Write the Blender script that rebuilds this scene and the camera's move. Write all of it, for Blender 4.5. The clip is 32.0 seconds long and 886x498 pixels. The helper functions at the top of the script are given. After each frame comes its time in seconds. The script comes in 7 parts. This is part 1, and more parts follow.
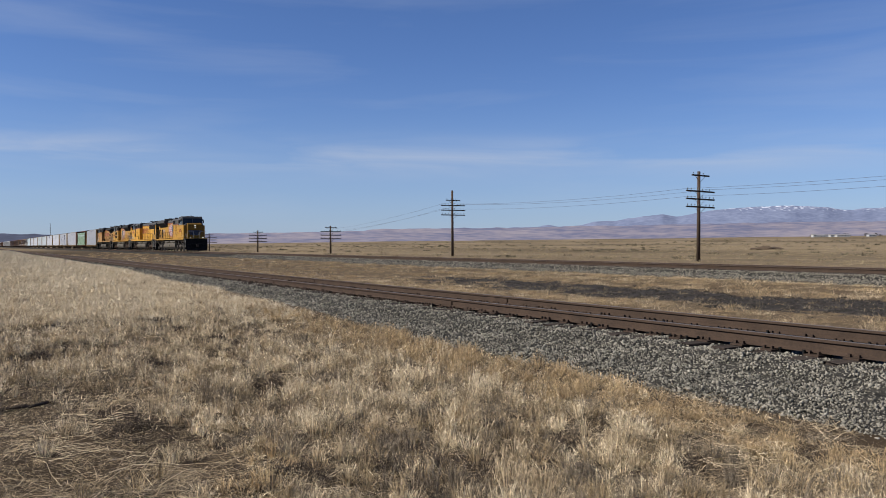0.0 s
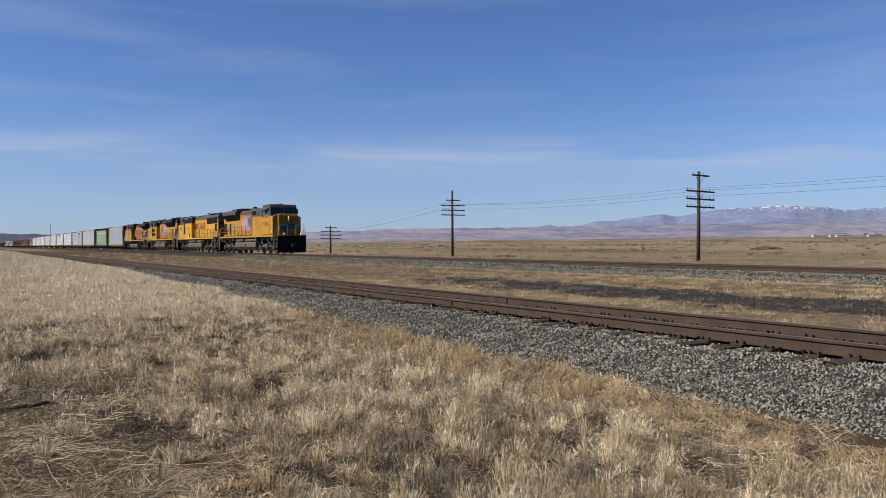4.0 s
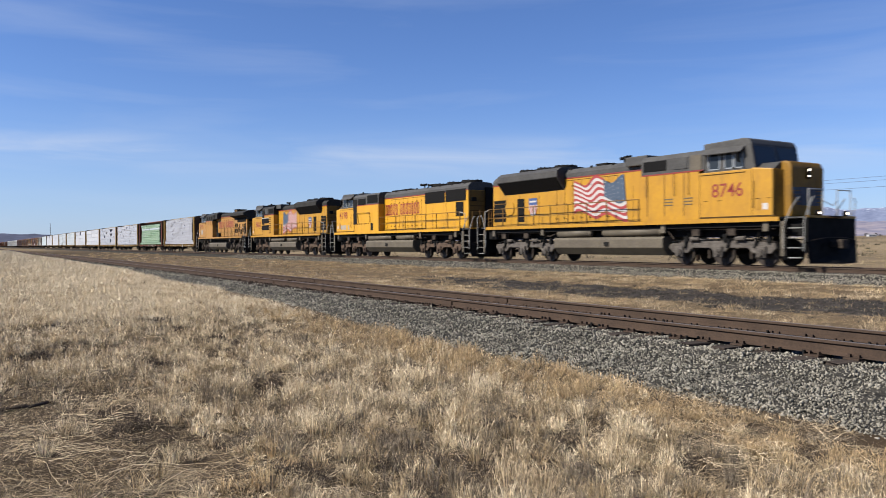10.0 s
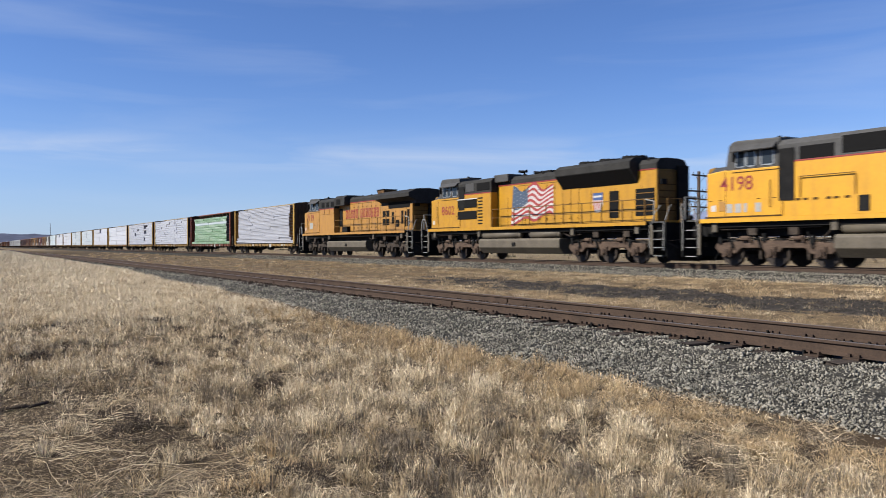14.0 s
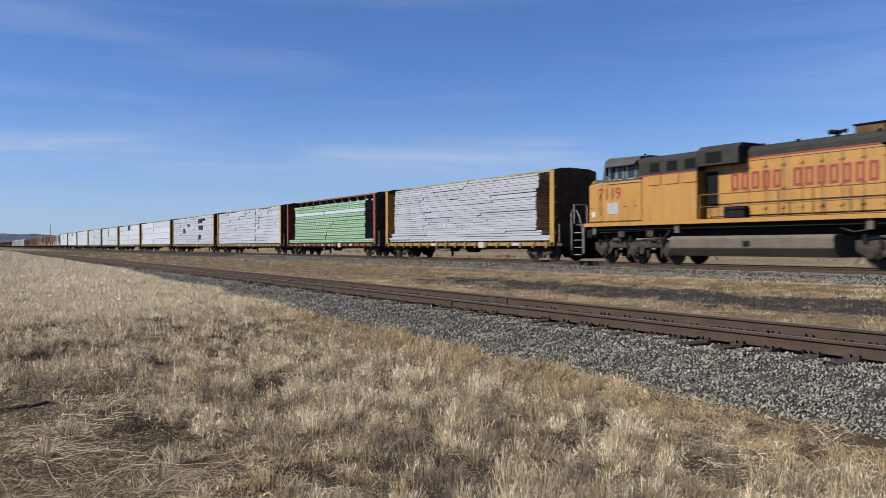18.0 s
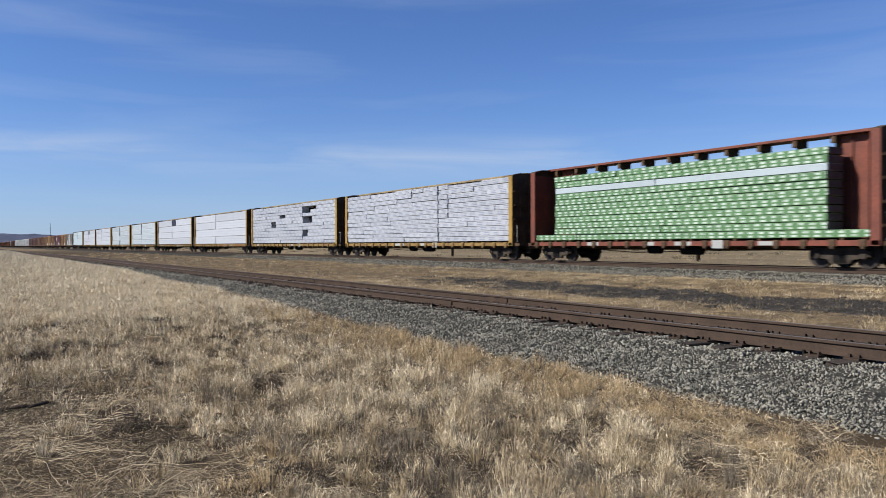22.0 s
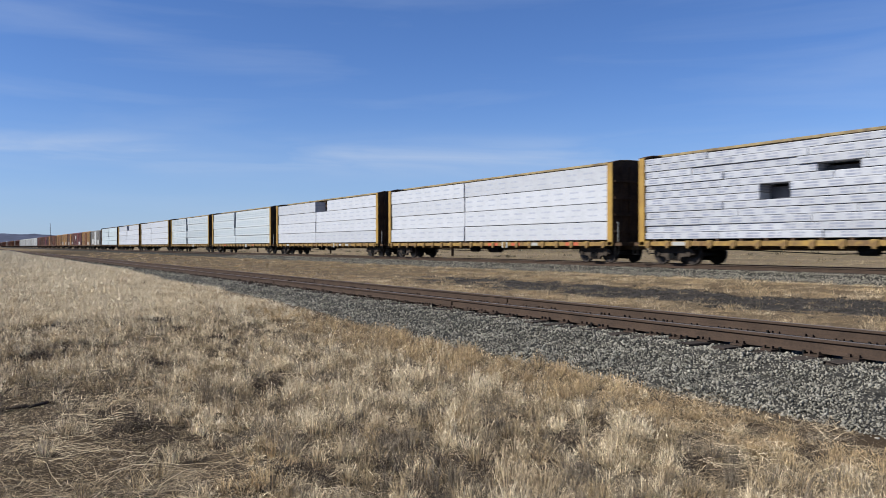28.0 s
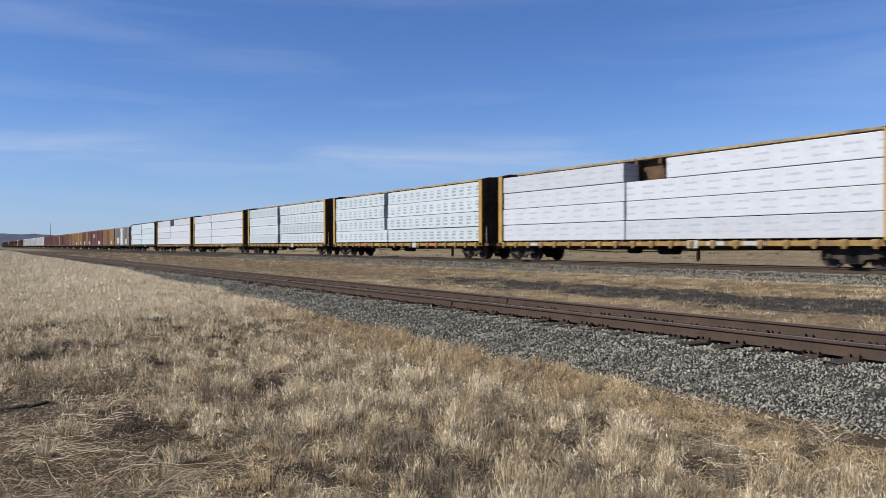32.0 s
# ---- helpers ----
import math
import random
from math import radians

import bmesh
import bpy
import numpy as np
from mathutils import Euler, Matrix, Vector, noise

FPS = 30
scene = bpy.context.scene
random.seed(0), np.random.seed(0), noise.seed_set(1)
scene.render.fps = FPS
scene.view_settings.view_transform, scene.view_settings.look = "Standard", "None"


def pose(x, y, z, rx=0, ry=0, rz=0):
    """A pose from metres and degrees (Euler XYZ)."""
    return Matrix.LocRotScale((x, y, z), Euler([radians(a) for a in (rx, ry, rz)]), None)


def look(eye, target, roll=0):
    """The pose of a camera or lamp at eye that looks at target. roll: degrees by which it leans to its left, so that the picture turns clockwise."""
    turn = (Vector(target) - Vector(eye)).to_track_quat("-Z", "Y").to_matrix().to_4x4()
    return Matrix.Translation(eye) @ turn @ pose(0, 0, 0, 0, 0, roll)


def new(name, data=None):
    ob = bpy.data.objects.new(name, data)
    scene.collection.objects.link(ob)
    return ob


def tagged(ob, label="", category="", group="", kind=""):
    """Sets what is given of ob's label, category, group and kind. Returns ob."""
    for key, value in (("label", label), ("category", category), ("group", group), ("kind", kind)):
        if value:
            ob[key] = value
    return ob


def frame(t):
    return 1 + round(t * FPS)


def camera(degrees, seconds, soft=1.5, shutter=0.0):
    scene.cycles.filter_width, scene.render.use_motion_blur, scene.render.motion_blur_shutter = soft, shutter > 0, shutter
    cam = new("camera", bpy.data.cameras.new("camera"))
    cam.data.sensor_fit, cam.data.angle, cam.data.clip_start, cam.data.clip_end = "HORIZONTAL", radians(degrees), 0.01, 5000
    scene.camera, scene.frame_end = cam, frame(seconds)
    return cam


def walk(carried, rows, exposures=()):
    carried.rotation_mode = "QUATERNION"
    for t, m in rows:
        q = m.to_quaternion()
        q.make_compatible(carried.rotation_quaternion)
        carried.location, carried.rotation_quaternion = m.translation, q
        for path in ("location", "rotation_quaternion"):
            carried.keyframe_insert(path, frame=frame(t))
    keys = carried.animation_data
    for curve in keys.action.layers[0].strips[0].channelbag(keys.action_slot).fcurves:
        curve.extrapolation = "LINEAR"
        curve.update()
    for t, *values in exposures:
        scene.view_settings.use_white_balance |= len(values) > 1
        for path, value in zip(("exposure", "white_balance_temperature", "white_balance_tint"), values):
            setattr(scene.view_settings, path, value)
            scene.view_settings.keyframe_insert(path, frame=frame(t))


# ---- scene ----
YAW, PITCH, EYE = radians(31.095), radians(-0.267), 1.7
FWD = Vector((-math.cos(YAW) * math.cos(PITCH), math.sin(YAW) * math.cos(PITCH), math.sin(PITCH)))
cam = camera(58.787, 32.0, soft=0.9, shutter=0.5)
stand = look((0, 0, EYE), Vector((0, 0, EYE)) + FWD * 10, -0.095)
walk(cam, [(0.0, stand), (32.0, stand)], exposures=[(0.0, 0.53, 6500, 10), (3.0, 0.53, 6500, 10), (6.5, 0.84, 6500, 10), (9.0, 0.89, 6500, 10), (13.0, 0.89, 6400, 10), (17.0, 0.69, 6200, 9), (32.0, 0.69, 6150, 8)])

# ---- daylight ----
SUN = Vector((-0.22, -0.74, 0.62)).normalized()
world = bpy.data.worlds.new("sky")
scene.world = world
world.use_nodes = True
wn, wl = world.node_tree.nodes, world.node_tree.links
for n in list(wn):
    wn.remove(n)
w_out, w_bg, w_sky = wn.new("ShaderNodeOutputWorld"), wn.new("ShaderNodeBackground"), wn.new("ShaderNodeTexSky")
w_sky.sky_type, w_sky.sun_disc = "NISHITA", False
w_sky.sun_elevation = math.asin(SUN.z)
w_sky.sun_rotation = math.atan2(SUN.x, SUN.y)
w_sky.altitude, w_sky.air_density, w_sky.dust_density, w_sky.ozone_density = 900, 1.0, 0.45, 4.0
w_bg.inputs["Strength"].default_value = 0.056
# thin streaks of cirrus, low over the horizon and faint above
w_co, w_map = wn.new("ShaderNodeTexCoord"), wn.new("ShaderNodeMapping")
w_map.inputs["Rotation"].default_value = (0, 0, YAW)
w_map.inputs["Scale"].default_value = (1.2, 1.6, 13.0)
w_n1 = wn.new("ShaderNodeTexNoise")
w_n1.inputs["Scale"].default_value, w_n1.inputs["Detail"].default_value, w_n1.inputs["Distortion"].default_value = 1.7, 6, 0.35
w_ramp = wn.new("ShaderNodeMapRange")
w_ramp.inputs["From Min"].default_value, w_ramp.inputs["From Max"].default_value = 0.5, 0.78
w_ramp.inputs["To Min"].default_value, w_ramp.inputs["To Max"].default_value = 0.0, 0.17
w_mix = wn.new("ShaderNodeMix")
w_mix.data_type = "RGBA"
w_mix.inputs["B"].default_value = (6.6, 7.2, 8.4, 1)
wl.new(w_co.outputs["Generated"], w_map.inputs["Vector"])
wl.new(w_map.outputs["Vector"], w_n1.inputs["Vector"])
wl.new(w_n1.outputs["Fac"], w_ramp.inputs["Value"])
# one longer veil of cirrus, a hand's width above the horizon
w_sep, w_off, w_sq, w_exp, w_n2, w_mul, w_sum = wn.new("ShaderNodeSeparateXYZ"), wn.new("ShaderNodeMath"), wn.new("ShaderNodeMath"), wn.new("ShaderNodeMath"), wn.new("ShaderNodeTexNoise"), wn.new("ShaderNodeMath"), wn.new("ShaderNodeMath")
w_n2.inputs["Scale"].default_value, w_n2.inputs["Detail"].default_value, w_n2.inputs["Distortion"].default_value = 2.6, 7, 0.5
w_off.operation, w_sq.operation, w_exp.operation, w_mul.operation, w_sum.operation = "MULTIPLY_ADD", "POWER", "POWER", "MULTIPLY", "MAXIMUM"
w_off.inputs[1].default_value, w_off.inputs[2].default_value = 52.0, -5.7
w_sq.inputs[1].default_value, w_exp.inputs[0].default_value = 2.0, 0.42
wl.new(w_co.outputs["Generated"], w_sep.inputs["Vector"])
wl.new(w_sep.outputs["Z"], w_off.inputs[0])
wl.new(w_off.outputs["Value"], w_sq.inputs[0])
wl.new(w_sq.outputs["Value"], w_exp.inputs[1])
wl.new(w_map.outputs["Vector"], w_n2.inputs["Vector"])
w_r2 = wn.new("ShaderNodeMapRange")
w_r2.inputs["From Min"].default_value, w_r2.inputs["From Max"].default_value, w_r2.inputs["To Max"].default_value = 0.38, 0.66, 0.52
wl.new(w_n2.outputs["Fac"], w_r2.inputs["Value"])
wl.new(w_exp.outputs["Value"], w_mul.inputs[0])
wl.new(w_r2.outputs["Result"], w_mul.inputs[1])
wl.new(w_mul.outputs["Value"], w_sum.inputs[0])
wl.new(w_ramp.outputs["Result"], w_sum.inputs[1])
wl.new(w_sum.outputs["Value"], w_mix.inputs["Factor"])
w_tint = wn.new("ShaderNodeMix")
w_tint.data_type, w_tint.blend_type = "RGBA", "MULTIPLY"
w_tint.inputs["Factor"].default_value = 1.0
w_tint.inputs["B"].default_value = (0.82, 0.97, 1.32, 1)
wl.new(w_sky.outputs["Color"], w_tint.inputs["A"])
wl.new(w_tint.outputs["Result"], w_mix.inputs["A"])
# pale haze low round the whole horizon
w_h1, w_h2, w_h3, w_h4, w_haze = wn.new("ShaderNodeMath"), wn.new("ShaderNodeMath"), wn.new("ShaderNodeMath"), wn.new("ShaderNodeMath"), wn.new("ShaderNodeMix")
w_h1.operation, w_h2.operation, w_h3.operation, w_h4.operation = "MULTIPLY", "POWER", "POWER", "MULTIPLY"
w_h1.inputs[1].default_value, w_h2.inputs[1].default_value, w_h3.inputs[0].default_value, w_h4.inputs[1].default_value = 8.0, 2.0, 0.3, 0.45
w_haze.data_type = "RGBA"
w_haze.inputs["B"].default_value = (4.6, 5.8, 8.2, 1)
wl.new(w_sep.outputs["Z"], w_h1.inputs[0])
wl.new(w_h1.outputs["Value"], w_h2.inputs[0])
wl.new(w_h2.outputs["Value"], w_h3.inputs[1])
wl.new(w_h3.outputs["Value"], w_h4.inputs[0])
wl.new(w_h4.outputs["Value"], w_haze.inputs["Factor"])
wl.new(w_mix.outputs["Result"], w_haze.inputs["A"])
wl.new(w_haze.outputs["Result"], w_bg.inputs["Color"])
wl.new(w_bg.outputs["Background"], w_out.inputs["Surface"])
sun_data = bpy.data.lights.new("sun", "SUN")
sun_data.energy, sun_data.angle, sun_data.color = 5.0, radians(0.53), (1.0, 0.945, 0.86)
sun = new("sun", sun_data)
sun.matrix_world = look(SUN * 50, (0, 0, 0))


# ---- materials ----
PAINT = 0.70    # scales down every colour below, so that shade turns deeper against this sun


def mat(name, c1, c2=None, scale=6.0, rough=0.8, bump=0.0, metal=0.0, fine=None, stretch=(1, 1, 1), island=0.0, piece=0.0, sharp=0.5, dirt=None):
    """Two colours mixed by a broad and a fine noise, with bump; island/piece: how much each loose bit or object varies in brightness."""
    m = bpy.data.materials.new(name)
    m.use_nodes = True
    ns, ls = m.node_tree.nodes, m.node_tree.links
    b = ns["Principled BSDF"]
    b.inputs["Roughness"].default_value, b.inputs["Metallic"].default_value = rough, metal
    b.inputs["Specular IOR Level"].default_value = 0.5 if rough < 0.6 else 0.25 if rough < 0.75 else 0.08
    c2 = c2 or tuple(v * 0.75 for v in c1)
    c1, c2 = tuple(v * PAINT for v in c1), tuple(v * PAINT for v in c2)
    dirt = dirt and tuple(v * PAINT for v in dirt)
    co, mp = ns.new("ShaderNodeTexCoord"), ns.new("ShaderNodeMapping")
    mp.inputs["Scale"].default_value = stretch
    ls.new(co.outputs["Object"], mp.inputs["Vector"])
    n1, n2 = ns.new("ShaderNodeTexNoise"), ns.new("ShaderNodeTexNoise")
    n1.inputs["Scale"].default_value, n1.inputs["Detail"].default_value = scale, 5
    n2.inputs["Scale"].default_value, n2.inputs["Detail"].default_value = fine or scale * 9, 4
    for n in (n1, n2):
        ls.new(mp.outputs["Vector"], n.inputs["Vector"])
    add = ns.new("ShaderNodeMath")
    add.operation = "ADD"
    ls.new(n1.outputs["Fac"], add.inputs[0])
    ls.new(n2.outputs["Fac"], add.inputs[1])
    rg = ns.new("ShaderNodeMapRange")
    rg.inputs["From Min"].default_value, rg.inputs["From Max"].default_value = 1 - 0.5 * sharp, 1 + 0.5 * sharp
    ls.new(add.outputs["Value"], rg.inputs["Value"])
    mx = ns.new("ShaderNodeMix")
    mx.data_type = "RGBA"
    mx.inputs["A"].default_value, mx.inputs["B"].default_value = (*c1, 1), (*c2, 1)
    ls.new(rg.outputs["Result"], mx.inputs["Factor"])
    col = mx.outputs["Result"]
    if island or piece:
        src = ns.new("ShaderNodeNewGeometry").outputs["Random Per Island"] if island else ns.new("ShaderNodeObjectInfo").outputs["Random"]
        k = island or piece
        vr = ns.new("ShaderNodeMapRange")
        vr.inputs["To Min"].default_value, vr.inputs["To Max"].default_value = 1 - k, 1 + k
        ls.new(src, vr.inputs["Value"])
        hs = ns.new("ShaderNodeHueSaturation")
        ls.new(vr.outputs["Result"], hs.inputs["Value"])
        ls.new(col, hs.inputs["Color"])
        col = hs.outputs["Color"]
    if dirt:
        # road grime, thrown up from the wheels, in streaks
        dn = ns.new("ShaderNodeTexNoise")
        dn.inputs["Scale"].default_value, dn.inputs["Detail"].default_value = 2.2, 6
        dm = ns.new("ShaderNodeMapping")
        dm.inputs["Scale"].default_value = (1.6, 1.6, 0.35)
        ls.new(co.outputs["Object"], dm.inputs["Vector"])
        ls.new(dm.outputs["Vector"], dn.inputs["Vector"])
        dr = ns.new("ShaderNodeMapRange")
        dr.inputs["From Min"].default_value, dr.inputs["From Max"].default_value = 0.48, 0.8
        dr.inputs["To Max"].default_value = 0.55
        ls.new(dn.outputs["Fac"], dr.inputs["Value"])
        dx = ns.new("ShaderNodeMix")
        dx.data_type = "RGBA"
        dx.inputs["B"].default_value = (*dirt, 1)
        ls.new(dr.outputs["Result"], dx.inputs["Factor"])
        ls.new(col, dx.inputs["A"])
        col = dx.outputs["Result"]
    ls.new(col, b.inputs["Base Color"])
    if bump:
        bp = ns.new("ShaderNodeBump")
        bp.inputs["Strength"].default_value, bp.inputs["Distance"].default_value = min(1, bump * 10), bump
        ls.new(n2.outputs["Fac"], bp.inputs["Height"])
        ls.new(bp.outputs["Normal"], b.inputs["Normal"])
    return m


def glow(name, colour, strength):
    m = mat(name, colour)
    b = m.node_tree.nodes["Principled BSDF"]
    b.inputs["Emission Color"].default_value, b.inputs["Emission Strength"].default_value = (*colour, 1), strength
    return m


# ---- mesh helpers ----
def part(name, bm, material, parent=None, label="", smooth=False):
    """One mesh object from a bmesh, under a thing or a part."""
    me = bpy.data.meshes.new(name)
    bm.to_mesh(me)
    bm.free()
    me.materials.append(material)
    if smooth:
        me.polygons.foreach_set("use_smooth", [True] * len(me.polygons))
    return hang(name, me, parent, label)


def hang(name, me, parent=None, label="", at=None):
    ob = new(name, me)
    if parent:
        ob.parent = parent
    if at is not None:
        ob.matrix_basis = at
    if label:
        ob["label"] = label
    return ob


def box(bm, x0, x1, y0, y1, z0, z1, bevel=0.0):
    vs = [bm.verts.new((x, y, z)) for z in (z0, z1) for y in (y0, y1) for x in (x0, x1)]
    fs = [bm.faces.new([vs[i] for i in q]) for q in ((0, 2, 3, 1), (4, 5, 7, 6), (0, 1, 5, 4), (2, 6, 7, 3), (0, 4, 6, 2), (1, 3, 7, 5))]
    if bevel:
        bmesh.ops.bevel(bm, geom=list({e for f in fs for e in f.edges}), offset=bevel, segments=2, affect="EDGES", profile=0.6)
    return bm


def boxes(*rows):
    bm = bmesh.new()
    for r in rows:
        box(bm, *r)
    return bm


def prism(bm, outline, y0, y1, bevel=0.0):
    """An outline in x and z, drawn out from y0 to y1."""
    a = [bm.verts.new((x, y0, z)) for x, z in outline]
    b = [bm.verts.new((x, y1, z)) for x, z in outline]
    n = len(outline)
    fs = [bm.faces.new(a), bm.faces.new(b[::-1])] + [bm.faces.new((a[i], b[i], b[(i + 1) % n], a[(i + 1) % n])) for i in range(n)]
    bmesh.ops.recalc_face_normals(bm, faces=fs)
    if bevel:
        bmesh.ops.bevel(bm, geom=list({e for f in fs for e in f.edges}), offset=bevel, segments=2, affect="EDGES", profile=0.6)
    return bm


def loft(bm, outline, x0, x1, bevel=0.0):
    """An outline in y and z, drawn out from x0 to x1."""
    a = [bm.verts.new((x0, y, z)) for y, z in outline]
    b = [bm.verts.new((x1, y, z)) for y, z in outline]
    n = len(outline)
    fs = [bm.faces.new(a), bm.faces.new(b[::-1])] + [bm.faces.new((a[i], b[i], b[(i + 1) % n], a[(i + 1) % n])) for i in range(n)]
    bmesh.ops.recalc_face_normals(bm, faces=fs)
    if bevel:
        bmesh.ops.bevel(bm, geom=list({e for f in fs for e in f.edges}), offset=bevel, segments=2, affect="EDGES", profile=0.6)
    return bm


def rod(bm, p, q, r, n=8, r2=None):
    p, q = Vector(p), Vector(q)
    turn = (q - p).to_track_quat("Z", "Y")
    rings = []
    for c, rr in ((p, r), (q, r if r2 is None else r2)):
        rings.append([bm.verts.new(c + turn @ Vector((rr * math.cos(2 * math.pi * i / n), rr * math.sin(2 * math.pi * i / n), 0))) for i in range(n)])
    for i in range(n):
        bm.faces.new((rings[0][i], rings[0][(i + 1) % n], rings[1][(i + 1) % n], rings[1][i]))
    bm.faces.new(rings[0][::-1])
    bm.faces.new(rings[1])
    return bm


def rail_line(bm, points, r, n=6):
    for a, b in zip(points, points[1:]):
        rod(bm, a, b, r, n)
    return bm


def sheet_mesh(name, verts, faces, material, smooth=True):
    me = bpy.data.meshes.new(name)
    verts, faces = np.asarray(verts, np.float32), np.asarray(faces, np.int32)
    k = faces.shape[1]
    me.vertices.add(len(verts))
    me.vertices.foreach_set("co", verts.ravel())
    me.loops.add(faces.size)
    me.loops.foreach_set("vertex_index", faces.ravel())
    me.polygons.add(len(faces))
    me.polygons.foreach_set("loop_start", np.arange(0, faces.size, k, dtype=np.int32))
    me.polygons.foreach_set("loop_total", np.full(len(faces), k, np.int32))
    me.update(calc_edges=True)
    me.validate()
    if smooth:
        me.polygons.foreach_set("use_smooth", np.ones(len(faces), bool))
    me.materials.append(material)
    return me


def grid_mesh(name, xs, ys, height, material):
    gx, gy = np.meshgrid(xs, ys)
    gz = height(gx, gy)
    nx, ny = len(xs), len(ys)
    i = np.arange(nx * ny).reshape(ny, nx)
    faces = np.stack([i[:-1, :-1], i[:-1, 1:], i[1:, 1:], i[1:, :-1]], -1).reshape(-1, 4)
    return sheet_mesh(name, np.stack([gx, gy, gz], -1).reshape(-1, 3), faces, material)


def waves(x, y, size, seed, octaves=3):
    """Smooth random relief between about -1 and 1."""
    r = np.random.RandomState(seed)
    out = np.zeros_like(np.asarray(x, float) + np.asarray(y, float))
    for o in range(octaves):
        for _ in range(4):
            a, ph = r.uniform(0, 2 * math.pi, 2)
            k = 2 * math.pi / (size * r.uniform(0.7, 1.4)) * 2**o
            out += np.sin(k * (x * math.cos(a) + y * math.sin(a)) + ph) * 0.25 / 1.6**o
    return out


def smooth(a, b, x):
    t = np.clip((np.asarray(x, float) - a) / (b - a), 0, 1)
    return t * t * (3 - 2 * t)


# ---- the land ----
Y_NEAR, Y_FAR = 9.964, 27.615        # the two tracks' middle lines
TOP_NEAR, TOP_FAR = 0.512, 0.855     # the tops of their rails

M_GROUND = mat("dry ground", (0.345, 0.26, 0.152), (0.215, 0.163, 0.10), 0.9, 0.95, 0.02, fine=11, sharp=0.6)
# bare soil by the tracks, straw cover on the plain beyond them, cinders in a strip between
g_ns, g_ls = M_GROUND.node_tree.nodes, M_GROUND.node_tree.links
g_out = g_ns["Principled BSDF"].inputs["Base Color"]
g_co, g_sep, g_nz = g_ns.new("ShaderNodeTexCoord"), g_ns.new("ShaderNodeSeparateXYZ"), g_ns.new("ShaderNodeTexNoise")
g_nz.inputs["Scale"].default_value, g_nz.inputs["Detail"].default_value = 0.35, 6
g_ls.new(g_co.outputs["Object"], g_sep.inputs["Vector"])
g_ls.new(g_co.outputs["Object"], g_nz.inputs["Vector"])
g_y = g_ns.new("ShaderNodeMath")
g_y.operation = "MULTIPLY_ADD"
g_y.inputs[1].default_value = 5.0
g_ls.new(g_nz.outputs["Fac"], g_y.inputs[0])
g_ls.new(g_sep.outputs["Y"], g_y.inputs[2])


def g_layer(y0, y1, colour, x0=None, x1=None):
    """Lays a cover over the ground where y runs from y0 to y1."""
    rg, mx = g_ns.new("ShaderNodeMapRange"), g_ns.new("ShaderNodeMix")
    rg.interpolation_type = "SMOOTHSTEP"
    rg.inputs["From Min"].default_value, rg.inputs["From Max"].default_value = y0 + 2.5, y1 + 2.5
    g_ls.new(g_y.outputs["Value"], rg.inputs["Value"])
    mx.data_type, mx.blend_type = "RGBA", "MULTIPLY"
    mx.inputs["B"].default_value = (*colour, 1)
    fac = rg.outputs["Result"]
    if x0 is not None:
        rx, mu = g_ns.new("ShaderNodeMapRange"), g_ns.new("ShaderNodeMath")
        rx.inputs["From Min"].default_value, rx.inputs["From Max"].default_value = x0, x1
        g_ls.new(g_sep.outputs["X"], rx.inputs["Value"])
        mu.operation = "MULTIPLY"
        g_ls.new(rx.outputs["Result"], mu.inputs[0])
        g_ls.new(fac, mu.inputs[1])
        fac = mu.outputs["Value"]
    g_ls.new(fac, mx.inputs["Factor"])
    g_ls.new(g_out.links[0].from_socket, mx.inputs["A"])
    g_ls.new(mx.outputs["Result"], g_out)


g_layer(26.0, 23.5, (0.50, 0.47, 0.45), -420, -160)
g_layer(9.0, 7.2, (0.44, 0.425, 0.42), -24, -12)
# broad bands of paler and darker cover over the plain
g_map, g_big, g_rg, g_mx = g_ns.new("ShaderNodeMapping"), g_ns.new("ShaderNodeTexNoise"), g_ns.new("ShaderNodeMapRange"), g_ns.new("ShaderNodeMix")
g_map.inputs["Scale"].default_value = (0.35, 1.0, 1.0)
g_map.inputs["Rotation"].default_value = (0, 0, radians(-28))
g_big.inputs["Scale"].default_value, g_big.inputs["Detail"].default_value = 0.016, 8
g_rg.inputs["From Min"].default_value, g_rg.inputs["From Max"].default_value, g_rg.inputs["To Max"].default_value = 0.44, 0.60, 1.0
g_mx.data_type, g_mx.blend_type = "RGBA", "MULTIPLY"
g_mx.inputs["B"].default_value = (0.50, 0.49, 0.46, 1)
g_ls.new(g_co.outputs["Object"], g_map.inputs["Vector"])
g_ls.new(g_map.outputs["Vector"], g_big.inputs["Vector"])
g_ls.new(g_big.outputs["Fac"], g_rg.inputs["Value"])
g_ls.new(g_rg.outputs["Result"], g_mx.inputs["Factor"])
g_ls.new(g_out.links[0].from_socket, g_mx.inputs["A"])
g_ls.new(g_mx.outputs["Result"], g_out)
# bed far darker than its stones: the gaps' shade is in this colour
M_BALLAST_GAPS = mat("ballast bed", (0.072, 0.066, 0.055), (0.02, 0.019, 0.016), 8, 0.9, 0.03, fine=34, sharp=0.5)
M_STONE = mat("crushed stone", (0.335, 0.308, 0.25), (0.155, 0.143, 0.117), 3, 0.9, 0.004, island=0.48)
M_CINDER = mat("cinders", (0.078, 0.069, 0.06), (0.024, 0.022, 0.02), 7, 0.95, 0.03, fine=28)
M_RUST = mat("rusty rail steel", (0.088, 0.059, 0.042), (0.054, 0.038, 0.029), 2.5, 0.75, 0.001, fine=40)
M_WORN = mat("worn rail head", (0.20, 0.165, 0.14), (0.12, 0.095, 0.08), 3, 0.55, metal=0.35)
